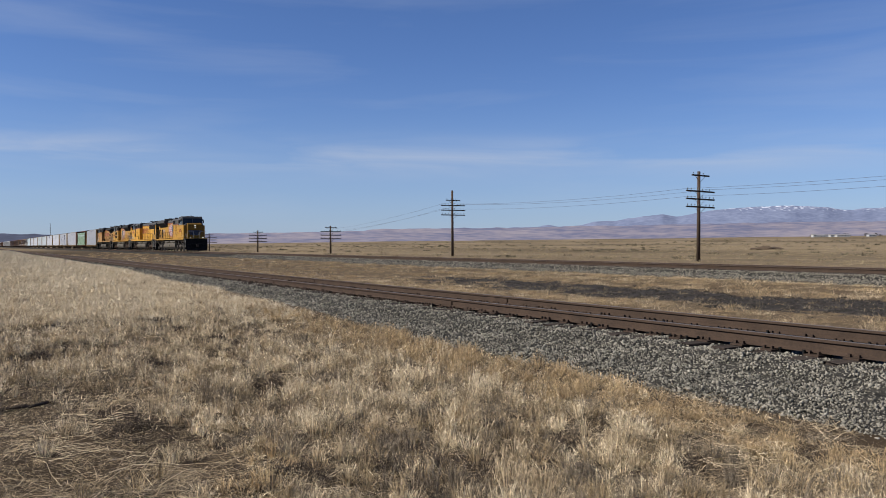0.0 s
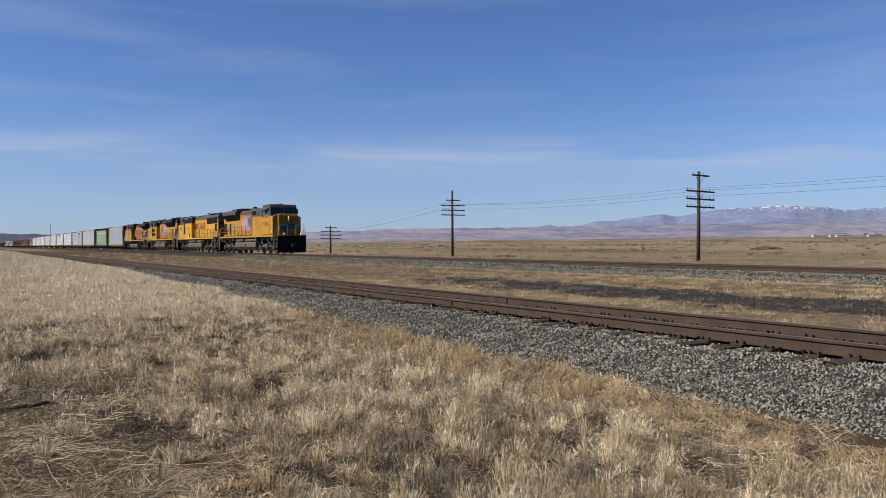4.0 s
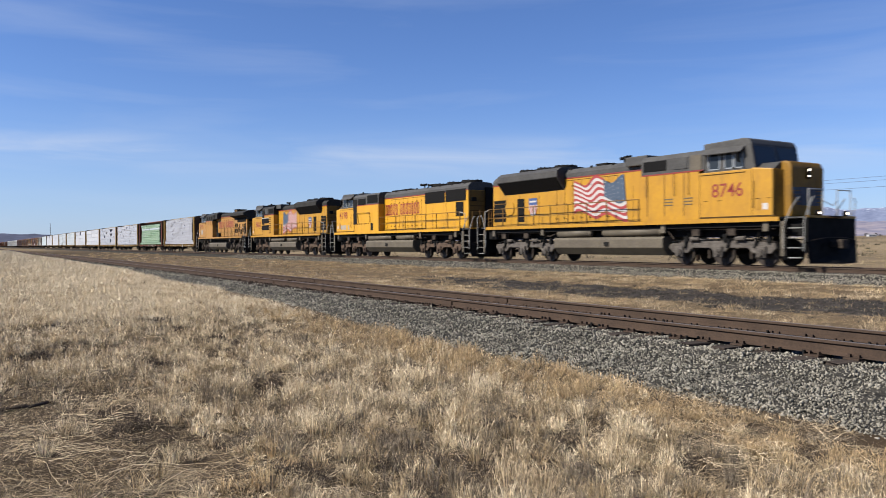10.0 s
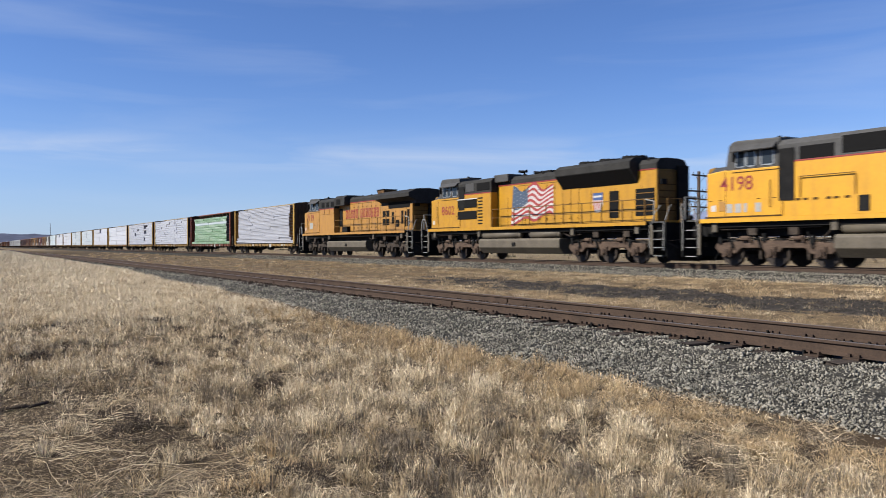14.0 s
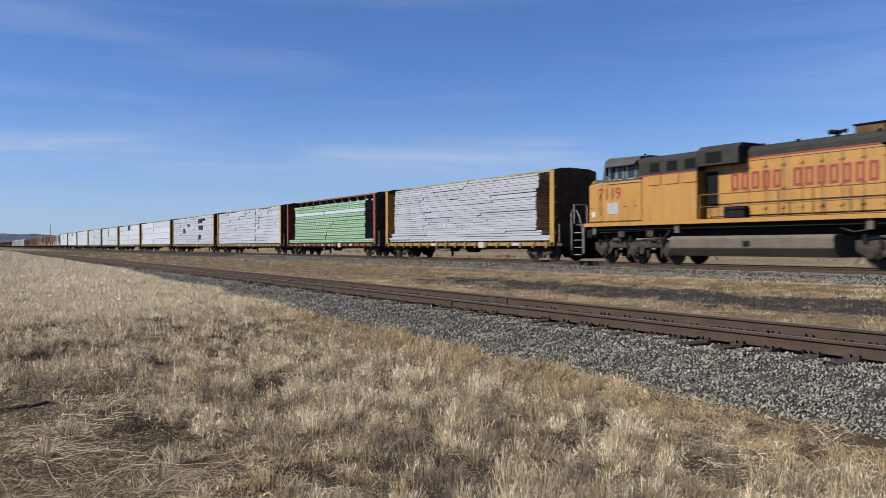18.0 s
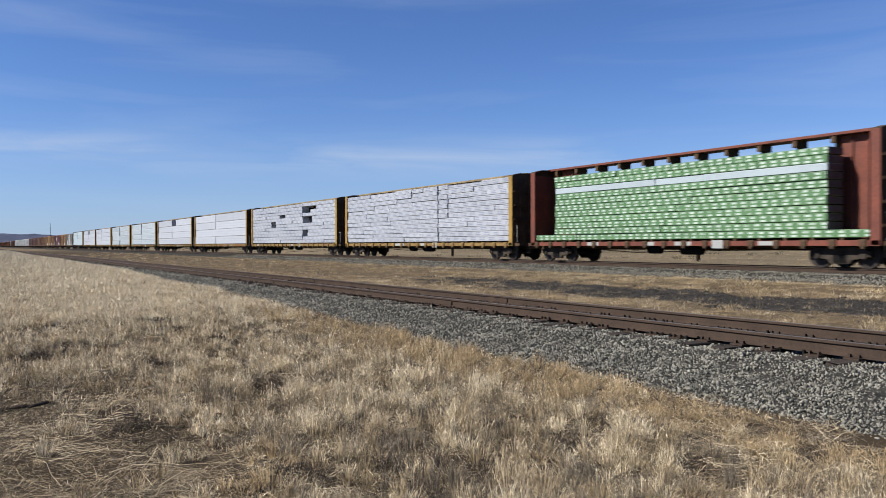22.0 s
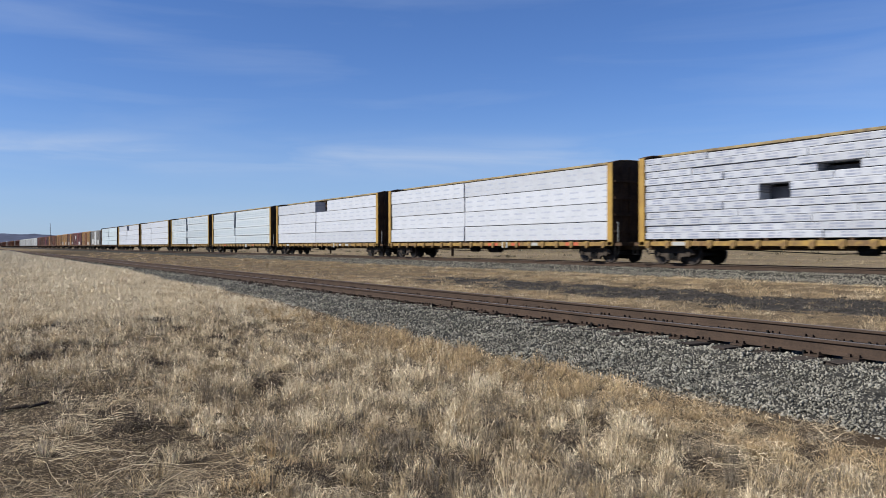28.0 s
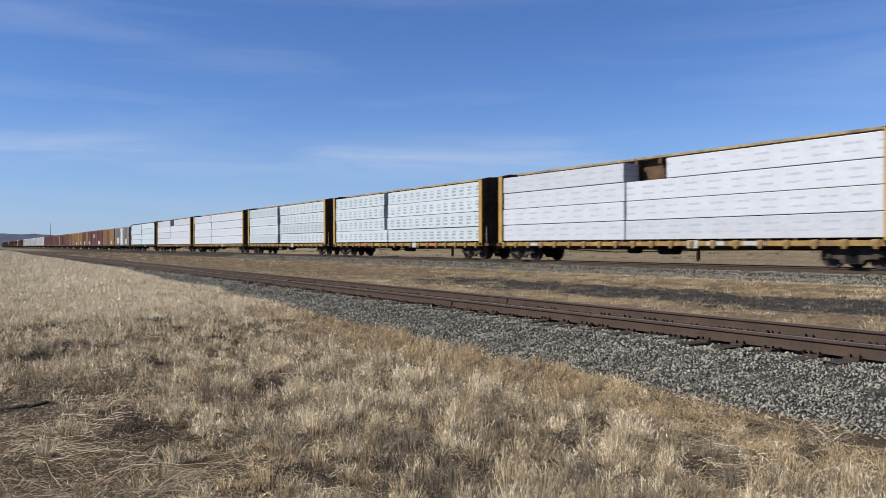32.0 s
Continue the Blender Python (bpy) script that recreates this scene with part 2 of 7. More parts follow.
M_TIE = mat("weathered tie timber", (0.072, 0.056, 0.045), (0.034, 0.028, 0.024), 3, 0.9, 0.006, fine=30, stretch=(6, 1, 6), piece=0.3)
M_STRAW = mat("straw grass", (0.46, 0.37, 0.225), (0.34, 0.265, 0.16), 0.7, 0.85, fine=5, island=0.4)


def land(x, y):
    """Height of the ground: a shallow trough by the near track, a rise towards the west, and a plain that climbs gently northwards."""
    x, y = np.asarray(x, float), np.asarray(y, float)
    west = 0.25 * smooth(-10, -28, x) + 0.16 * smooth(-28, -50, x) + 0.08 * smooth(-60, -90, x) + 0.2 * smooth(-110, -190, x)
    fore = west * (1 - smooth(7.0, 8.3, y)) + 0.05 * waves(x, y, 3.2, 3) * (1 - smooth(5, 6.5, y))
    mid = 0.12 * smooth(8, 14, y) + 0.26 * smooth(18.5, 24.5, y)
    plain = 0.0118 * np.clip(y - 60, 0, None) + 0.1 * smooth(31, 60, y)
    rough = 0.06 * waves(x, y, 9, 5) * smooth(33, 45, y) + 0.5 * waves(x, y, 90, 6) * smooth(90, 300, y) + 2.2 * waves(x, y, 500, 8) * smooth(600, 1500, y)
    return fore + mid + plain + rough + 0.03 * waves(x, y, 2.0, 9) * smooth(12, 14, y) * (1 - smooth(23.5, 24.5, y))


def spaced(*spans):
    """Coordinates from (start, end, step) spans."""
    out = []
    for a, b, step in spans:
        out += list(np.linspace(a, b, max(2, int(round((b - a) / step)) + 1))[:-1])
    return np.array(out + [spans[-1][1]])


gx = spaced((-4600, -1000, 150), (-1000, -300, 25), (-300, -60, 4), (-60, -20, 0.8), (-20, 6, 0.35), (6, 60, 3), (60, 400, 30), (400, 2600, 200))
gy = spaced((-900, -60, 120), (-60, -4, 6), (-4, 7, 0.35), (7, 34, 0.5), (34, 100, 4), (100, 600, 25), (600, 4600, 160))
ground = tagged(new("ground", grid_mesh("ground", gx, gy, land, M_GROUND)), "dry open rangeland of bleached straw grass and bare soil", "ground", kind="structure")


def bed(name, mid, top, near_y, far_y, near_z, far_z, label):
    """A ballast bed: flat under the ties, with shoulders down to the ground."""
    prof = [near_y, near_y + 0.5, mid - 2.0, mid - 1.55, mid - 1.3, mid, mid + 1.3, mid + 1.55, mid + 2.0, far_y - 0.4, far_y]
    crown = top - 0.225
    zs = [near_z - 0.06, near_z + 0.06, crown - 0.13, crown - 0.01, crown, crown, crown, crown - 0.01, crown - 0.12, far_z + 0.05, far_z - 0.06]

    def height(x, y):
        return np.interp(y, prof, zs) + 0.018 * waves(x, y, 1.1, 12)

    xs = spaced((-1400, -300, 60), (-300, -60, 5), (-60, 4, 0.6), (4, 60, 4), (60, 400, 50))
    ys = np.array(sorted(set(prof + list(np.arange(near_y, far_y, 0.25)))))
    return tagged(new(name, grid_mesh(name, xs, ys, height, M_BALLAST_GAPS)), label, "ballast", kind="structure"), height


near_bed, near_height = bed("ballast_bed", Y_NEAR, TOP_NEAR, 6.7, 13.0, 0.0, 0.10, "dark crushed-stone shoulder under the near track, gap shade painted in")
far_bed, far_height = bed("ballast_bed", Y_FAR, TOP_FAR, 24.3, 31.2, 0.38, 0.38, "dark crushed-stone bed under the main track, gap shade painted in")


def cinder_height(x, y):
    side = np.minimum(y - 16.9 + 0.06 * np.clip(x + 10, 0, 20) - 0.8 * waves(x * 0.5, y, 3, 31), 20.3 + 0.9 * waves(x * 0.5, y, 2.5, 32, 2) - y)
    edge = np.minimum(side + 0.7 * waves(x, y, 0.8, 35) + 0.5 * waves(x, y, 0.4, 36), (x + 31 + 6 * waves(x, y, 5, 33)) * 0.15)
    return land(x, y) + np.clip(0.05 * edge, -0.12, 0.035) + 0.008 * waves(x, y, 0.8, 34)


strip_xs, strip_ys = spaced((-52, 4, 0.4), (4, 80, 4)), spaced((14.4, 22.6, 0.25))
tagged(new("cinder_strip", grid_mesh("cinder_strip", strip_xs, strip_ys, cinder_height, M_CINDER)), "dark cinder strip of an old roadbed between the tracks", "cinders", kind="structure")


# ---- the two tracks ----
def track(mid, top, label, x0=-1300.0, x1=250.0):
    t = tagged(new("railway_track"), label, "track", kind="structure")
    t.location = (0, mid, 0)
    for s in (-0.755, 0.755):
        bm = bmesh.new()
        foot, web, head = 0.075, 0.009, 0.036
        out = [(-foot, 0), (foot, 0), (foot, 0.012), (web, 0.035), (web, 0.125), (head, 0.138), (head, 0.172), (-head, 0.172), (-head, 0.138), (-web, 0.125), (-web, 0.035), (-foot, 0.012)]
        loft(bm, [(s + y, top - 0.176 + z) for y, z in out], x0, x1)
        r = part("rail", bm, M_RUST, t, "rust-brown steel rail")
        bm = bmesh.new()
        loft(bm, [(s - 0.033, top - 0.004), (s + 0.033, top - 0.004), (s + 0.026, top), (s - 0.026, top)], x0, x1)
        part("rail_head", bm, M_WORN, r, "worn grey running surface")
    return t


near_track = track(Y_NEAR, TOP_NEAR, "rusty siding track on timber ties in ballast")
far_track = track(Y_FAR, TOP_FAR, "rusty main line track that the train runs on")


# ---- the train: materials ----
SPEED = 9.555
M_YELLOW = mat("armour yellow paint", (0.51, 0.255, 0.005), (0.42, 0.203, 0.006), 1.2, 0.5, 0.0015, fine=9, dirt=(0.25, 0.122, 0.014))
M_GRIME = mat("brown grime in panel joints", (0.10, 0.055, 0.018), (0.05, 0.03, 0.012), 4, 0.9)
M_SOOT = mat("sooty dark roof paint", (0.052, 0.05, 0.046), (0.026, 0.025, 0.023), 1.2, 0.75, 0.001, fine=10, sharp=0.7)
# sooty yellow, darkened further to put shade on the rear hood ends
M_YELLOW_REAR_SHADE = mat("soot-stained yellow paint", (0.27, 0.14, 0.018), (0.10, 0.058, 0.014), 0.9, 0.7, 0.001, fine=6, sharp=0.8, dirt=(0.03, 0.022, 0.014))
M_YELLOW_CLEAN = mat("freshly painted yellow", (0.66, 0.335, 0.006), (0.58, 0.285, 0.007), 1.2, 0.5, 0.0015, fine=9, dirt=(0.42, 0.20, 0.02))
# darker copy of the yellow, which paints shade onto the nose front
M_YELLOW_SHADED = mat("road-grimed yellow paint", (0.30, 0.15, 0.008), (0.20, 0.10, 0.01), 1.2, 0.6, 0.001, fine=9, dirt=(0.10, 0.055, 0.015))
M_RUSTBOX = mat("heat-rusted stack steel", (0.17, 0.095, 0.04), (0.08, 0.045, 0.025), 2, 0.8, 0.002)
M_FADED = mat("faded orange-yellow paint", (0.45, 0.225, 0.033), (0.35, 0.165, 0.03), 1.0, 0.5, 0.0015, fine=9, sharp=0.8, dirt=(0.17, 0.095, 0.04))
M_GREY = mat("grey roof paint", (0.086, 0.083, 0.077), (0.05, 0.048, 0.045), 1.5, 0.6, 0.001, fine=12, dirt=(0.07, 0.065, 0.06))
M_SILVER = mat("dusty grey tank paint", (0.145, 0.122, 0.086), (0.09, 0.075, 0.055), 1.4, 0.6, 0.001, fine=12, dirt=(0.12, 0.10, 0.08))
M_TRUCK = mat("dusty truck casting", (0.082, 0.064, 0.05), (0.032, 0.026, 0.022), 3, 0.85, 0.004, fine=22)
M_RUSTCAST = mat("rust-brown truck casting", (0.145, 0.10, 0.072), (0.05, 0.036, 0.028), 2.5, 0.85, 0.004, fine=16, sharp=0.7)
M_CASTING = mat("pale dusty truck casting", (0.17, 0.15, 0.13), (0.055, 0.048, 0.042), 2.5, 0.8, 0.004, fine=16, sharp=0.7)
M_BLACK = mat("black paint", (0.020, 0.019, 0.018), (0.010, 0.010, 0.010), 3, 0.85, 0.001, fine=20)
M_GRILLE = mat("dark radiator mesh", (0.014, 0.0135, 0.013), (0.007, 0.007, 0.007), 40, 0.9, 0.004, fine=90)
M_RED = mat("red lettering paint", (0.27, 0.022, 0.014), (0.21, 0.02, 0.014), 3, 0.5)
M_FLAG_RED = mat("flag red paint", (0.357, 0.0456, 0.038), (0.304, 0.038, 0.038), 3, 0.5)
M_FLAG_WHITE = mat("flag white paint", (0.562, 0.532, 0.502), (0.486, 0.456, 0.426), 3, 0.5)
M_FLAG_BLUE = mat("flag blue paint", (0.055, 0.085, 0.13), (0.045, 0.07, 0.11), 3, 0.5)
M_BLUE = mat("emblem blue paint", (0.05, 0.09, 0.24), (0.04, 0.08, 0.2), 3, 0.5)
M_WING = mat("dusty blue-grey emblem paint", (0.075, 0.085, 0.115), (0.045, 0.05, 0.07), 3, 0.6)
M_HANDRAIL = mat("grimy yellow handrail", (0.20, 0.10, 0.015), (0.13, 0.065, 0.012), 6, 0.6)
M_PALE = mat("pale grey handrail paint", (0.39, 0.383, 0.352), (0.315, 0.307, 0.285), 6, 0.6)
M_FRAMEW = mat("aluminium window frame", (0.40, 0.42, 0.42), (0.33, 0.34, 0.34), 8, 0.4, metal=0.5)
M_WHEEL = mat("wheel steel", (0.062, 0.048, 0.039), (0.032, 0.026, 0.022), 5, 0.6, 0.001, metal=0.3)
M_LAMP = glow("lit headlamp", (1.0, 0.85, 0.68), 2.3)
M_GLASS = bpy.data.materials.new("tinted cab glass")
M_GLASS.use_nodes = True
g_b = M_GLASS.node_tree.nodes["Principled BSDF"]
g_b.inputs["Base Color"].default_value = (0.02, 0.025, 0.03, 1)
g_b.inputs["Roughness"].default_value, g_b.inputs["IOR"].default_value, g_b.inputs["Specular IOR Level"].default_value = 0.08, 1.45, 0.3

VEHICLES, WHEELS = [], []
MESHES = {}


def shared(key, build, material, smooth_it=False):
    """A mesh that alike parts share."""
    if key not in MESHES:
        bm = build()
        me = bpy.data.meshes.new(key)
        bm.to_mesh(me)
        bm.free()
        me.materials.append(material)
        if smooth_it:
            me.polygons.foreach_set("use_smooth", [True] * len(me.polygons))
        MESHES[key] = me
    return MESHES[key]


def lettering(text, size, material, parent, at, label):
    """Painted characters, 4 mm proud, as a part."""
    cu = bpy.data.curves.new("lettering", "FONT")
    cu.body, cu.size, cu.align_x, cu.align_y, cu.extrude, cu.offset = text, size, "CENTER", "CENTER", 0.004, 0.004
    tmp = bpy.data.objects.new("tmp_text", cu)
    scene.collection.objects.link(tmp)
    me = bpy.data.meshes.new_from_object(tmp.evaluated_get(bpy.context.evaluated_depsgraph_get()))
    bpy.data.objects.remove(tmp)
    me.materials.clear()
    me.materials.append(material)
    return hang("road_number", me, parent, label, at)


def on_side(s, x, y, z):
    """The pose of something flat, drawn upright in x and y, on the side s of a vehicle."""
    return pose(x, s * y, z, 90, 0, 0) if s < 0 else pose(x, s * y, z, 90, 0, 180)


def wheelset(r):
    """Two flanged wheels on an axle, about the y axis."""
    def build():
        bm = bmesh.new()
        for s in (-1, 1):
            rod(bm, (0, s * 0.69, 0), (0, s * 0.72, 0), r + 0.026, 24)
            rod(bm, (0, s * 0.72, 0), (0, s * 0.83, 0), r, 24)
            rod(bm, (0, s * 0.83, 0), (0, s * 0.835, 0), r - 0.09, 24, r - 0.12)
            rod(bm, (0, s * 0.83, 0), (0, s * 0.87, 0), 0.16, 10)
            for k in range(3):
                a = k * 2 * math.pi / 3
                rod(bm, (0.27 * math.cos(a), s * 0.832, 0.27 * math.sin(a)), (0.27 * math.cos(a), s * 0.843, 0.27 * math.sin(a)), 0.045, 8)
        rod(bm, (0, -0.69, 0), (0, 0.69, 0), 0.085, 10)
        return bm
    return shared("wheelset_%d" % round(r * 1000), build, M_WHEEL)


def roll(ob, r, at, turn):
    WHEELS.append((ob, r, at, turn))


# ---- locomotives ----
def loco_truck(parent, x, turn, ge=False):
    """A three-axle truck with cast side frames, springs and boxes."""
    def frame_mesh():
        bm = bmesh.new()
        for s in (-1, 1):
            y0, y1 = sorted((s * 0.98, s * 1.14))
            if ge:
                out = [(-2.75, 0.62), (-2.35, 0.40), (-1.75, 0.40), (-1.5, 0.72), (-0.55, 0.72), (-0.45, 0.42), (0.45, 0.42), (0.55, 0.72), (1.5, 0.72), (1.75, 0.40), (2.35, 0.40), (2.75, 0.62), (2.75, 1.0), (-2.75, 1.0)]
            else:
                out = [(-2.7, 0.72), (-2.45, 0.50), (-1.65, 0.50), (-1.4, 0.72), (-0.45, 0.72), (-0.3, 0.56), (0.3, 0.56), (0.45, 0.72), (1.4, 0.72), (1.65, 0.50), (2.45, 0.50), (2.7, 0.72), (2.62, 0.90), (1.2, 1.02), (-1.2, 1.02), (-2.62, 0.90)]
            prism(bm, out, y0, y1, 0.03)
        box(bm, -1.3, -0.8, -0.98, 0.98, 0.7, 0.95)
        box(bm, 0.8, 1.3, -0.98, 0.98, 0.7, 0.95)
        return bm
    key = "ge" if ge else "rusty" if turn else "dusty"
    cast = M_TRUCK if ge else M_RUSTCAST if turn else M_CASTING
    t = hang("truck", shared("truck_frame_" + key, frame_mesh, cast), parent, "dusty cast steel three-axle truck", pose(x, 0, 0))

    def box_mesh():
        bm = bmesh.new()
        box(bm, -0.21, 0.21, -0.08, 0.08, -0.2, 0.24, 0.03)
        rod(bm, (0, -0.08, 0), (0, -0.15, 0), 0.15, 12)
        rod(bm, (0, -0.15, 0), (0, -0.17, 0), 0.09, 10)
        return bm

    def spring_mesh():
        bm = bmesh.new()
        rod(bm, (0, 0, 0), (0, 0, 0.31), 0.10, 12)
        return bm

    def brake_mesh():
        bm = bmesh.new()
        rod(bm, (-0.2, 0, 0), (0.2, 0, 0), 0.10, 10)
        box(bm, -0.28, -0.2, -0.05, 0.05, -0.16, 0.1, 0.01)
        rod(bm, (0.2, 0, 0), (0.42, 0, -0.05), 0.025, 6)
        return bm

    for k, ax in enumerate((-2.06, 0.0, 2.06)):
        w = hang("wheelset", wheelset(0.533), t, "", pose(ax, 0, 0.533))
        roll(w, 0.533, (ax, 0, 0.533), turn)
        for s in (-1, 1):
            hang("journal_box", shared("journal_box_" + key, box_mesh, cast), t, "", pose(ax, s * 1.16, 0.54, 0, 0, 0 if s < 0 else 180))
            hang("spring", shared("truck_spring", spring_mesh, M_BLACK), t, "", pose(ax + 0.33, s * 1.13, 0.98 if k == 1 else 0.9))
    def shoe_mesh():
        return boxes((-0.05, 0.05, -0.07, 0.07, -0.22, 0.22, 0.015), (-0.03, 0.03, -0.03, 0.03, 0.2, 0.5))

    def damper_mesh():
        bm = bmesh.new()
        rod(bm, (0, 0, 0), (0.12, 0, 0.34), 0.05, 8)
        rod(bm, (0.12, 0, 0.34), (0.22, 0, 0.62), 0.028, 8)
        return bm

    for s in (-1, 1):
        for ax in (-1.45, -0.62, 0.62, 1.45):
            hang("brake_shoe", shared("brake_shoe", shoe_mesh, M_TRUCK), t, "", pose(ax, s * 0.93, 0.5))
        for ax in (-1.75, 0.45, 1.75):
            hang("damper", shared("damper", damper_mesh, M_BLACK), t, "", pose(ax, s * 1.2, 0.72))
        hang("truck_pipe", shared("truck_pipe", lambda: rail_line(bmesh.new(), [(-2.5, 0, 0.98), (-1.3, 0, 1.12), (-0.6, 0, 1.06), (0.7, 0, 1.08), (1.4, 0, 1.15), (2.5, 0, 1.0)], 0.022), M_BLACK), t, "", pose(0, s * 1.17, 0))
    for bx in (-1.15, 1.15):
        for s in (-1, 1):
            hang("brake_cylinder", shared("brake_cylinder_" + key, brake_mesh, cast), t, "", pose(bx, s * 1.2, 1.1))
            bm_key = "sand_pipe"
            hang("sand_pipe", shared(bm_key, lambda: rail_line(bmesh.new(), [(0, 0, 0.75), (0.1, 0, 0.35), (0.35, 0, 0.0)], 0.02), M_BLACK), t, "", pose(bx * 2.15, s * 1.05, 0.16, 0, 0, 0 if bx > 0 else 180))
    return t


def steps(parent, x, s, out):
    """Corner steps: four treads between two plates, with grab rails. out: which way the end lies."""
    def tread_mesh():
        return boxes((-0.25, 0.25, -0.13, 0.10, -0.014, 0.014))

    def plate_mesh():
        return boxes((-0.02, 0.02, -0.16, 0.16, 0.28, 1.62))
    st = hang("steps", shared("step_plate", plate_mesh, M_BLACK), parent, "grey steel corner steps", pose(x - out * 0.40, s * 1.36, 0))
    part("step_side", boxes((-0.16, 0.03, min(s * 0.10, s * 0.15), max(s * 0.10, s * 0.15), 0.42, 1.74)), M_SILVER, st)
    for k in range(4):
        hang("tread", shared("step_tread", tread_mesh, M_PALE), st, "", pose(out * 0.40, 0, 0.36 + k * 0.37))
    bm = bmesh.new()
    rail_line(bm, [(-out * 0.04, -s * -0.14, 0.7), (-out * 0.04, s * 0.14, 1.55), (out * 0.25, s * 0.10, 2.25), (out * 0.55, s * 0.06, 2.62)], 0.02)
    rail_line(bm, [(out * 0.80, s * 0.14, 0.6), (out * 0.80, s * 0.14, 1.7), (out * 1.0, s * 0.02, 2.45), (out * 1.02, s * -0.1, 2.62)], 0.02)
    part("grab_rail", bm, M_PALE, st, "pale painted grab rail")


def handrail(parent, xs, s, y=1.47, deck=1.9, material=None):
    """Walkway railing: stanchions with a top and a middle rail."""
    bm = bmesh.new()
    rail_line(bm, [(xs[0], s * y, deck), (xs[0], s * y, deck + 1.02), (xs[-1], s * y, deck + 1.02), (xs[-1], s * y, deck)], 0.024)
    rod(bm, (xs[0], s * y, deck + 0.52), (xs[-1], s * y, deck + 0.52), 0.018, 6)
    h = part("handrail", bm, material or M_HANDRAIL, parent, "dark yellow-brown walkway railing")
    for x in xs:
        hang("stanchion", shared("stanchion", lambda: boxes((-0.025, 0.025, -0.02, 0.02, 0, 1.02), (-0.05, 0.05, -0.04, 0.04, -0.12, 0.06)), M_HANDRAIL), h, "", pose(x, s * y, deck))
    return h


def panel(name, parent, s, y, x0, x1, z0, z1, material, depth=0.02, label=""):
    """A flat door, grille or plate, proud of the side s."""
    a, b = sorted((s * y, s * (y + depth)))
    return part(name, boxes((x0, x1, a, b, z0, z1, min(0.012, depth * 0.4))), material, parent, label)


def grab(parent, s, y, x, z0, z1):
    bm = bmesh.new()
    rail_line(bm, [(x, s * y, z0), (x, s * (y + 0.07), z0), (x, s * (y + 0.07), z1), (x, s * y, z1)], 0.014)
    part("grab_iron", bm, M_HANDRAIL, parent)


def flag(parent, s, y, x0, x1, z0, z1):
    """A waving flag painted on the hood: wavy stripes and a blue canton at its forward end."""
    n = 22
    w, h = x1 - x0, z1 - z0

    def at(u, v):
        # u from the fly to the hoist, v upwards
        wave = (0.075 + 0.03 * v) * math.sin(u * 11.5 + v * 2.4) + 0.05 * math.sin(u * 4 + 0.6) + 0.02 * math.sin(u * 23 + v * 5)
        taper = 0.82 + 0.18 * u
        return (x0 + w * (u + 0.07 * (0.5 - v) * (u > 0.6)), z0 + h * (0.10 * (1 - u) + v * taper + wave * (1.15 - 0.4 * u)))

    def band(bm, u0, u1, v0, v1, lift):
        prev = None
        for k in range(n + 1):
            u = u0 + (u1 - u0) * k / n
            (xa, za), (xb, zb) = at(u, v0), at(u, v1)
            cur = [bm.verts.new((xa, s * (y + lift), za)), bm.verts.new((xb, s * (y + lift), zb))]
            if prev:
                bm.faces.new((prev[0], cur[0], cur[1], prev[1]))
            prev = cur
    bm = bmesh.new()
    band(bm, 0.0, 1.0, 0.0, 1.0, 0.008)
    f = part("flag_panel", bm, M_FLAG_WHITE, parent, "painted waving red, white and blue flag")
    for k in range(7):
        bm = bmesh.new()
        v0 = k * 2 / 13
        band(bm, 0.0, 1.0 if k < 4 else 0.62, v0, v0 + 1 / 13, 0.012)
        part("stripe", bm, M_FLAG_RED, f)
    bm = bmesh.new()
    band(bm, 0.60, 1.0, 0.46, 1.0, 0.016)
    part("canton", bm, M_FLAG_BLUE, f, "faded blue canton")
    bm = bmesh.new()
    for r in range(5):
        for c in range(5):
            cx, cz = at(0.64 + c * 0.08, 0.52 + r * 0.10)
            bm.faces.new([bm.verts.new((cx + 0.035 * math.cos(q * 2.094 + 1.57), s * (y + 0.020), cz + 0.035 * math.sin(q * 2.094 + 1.57))) for q in range(3)])
    part("stars", bm, M_FLAG_WHITE, f)


def shield(parent, s, y, x, z, w=0.72, h=0.95):
    """A plain heraldic shape: blue top over red and white bars."""
    a, b = s * (y + 0.008), s * (y + 0.014)

    def piece(name, pts, yy, material, up, label=""):
        bm = bmesh.new()
        bm.faces.new([bm.verts.new((x + px * w, yy, z + pz * h)) for px, pz in pts])
        return part(name, bm, material, up, label)
    e = piece("emblem", [(-0.5, -0.1), (-0.3, -0.45), (0, -0.55), (0.3, -0.45), (0.5, -0.1), (0.5, 0.5), (-0.5, 0.5)], a, M_FLAG_WHITE, parent, "painted shield, blue over red and white bars")
    piece("emblem_top", [(-0.5, 0.12), (0.5, 0.12), (0.5, 0.5), (-0.5, 0.5)], b, M_BLUE, e)
    for k in (-0.34, -0.115, 0.115, 0.34):
        piece("emblem_bar", [(k - 0.055, -0.38), (k + 0.055, -0.38), (k + 0.055, 0.1), (k - 0.055, 0.1)], b, M_FLAG_RED, e)
    piece("emblem_band", [(-0.44, 0.26), (0.44, 0.26), (0.44, 0.36), (-0.44, 0.36)], s * (y + 0.018), M_FLAG_WHITE, e)


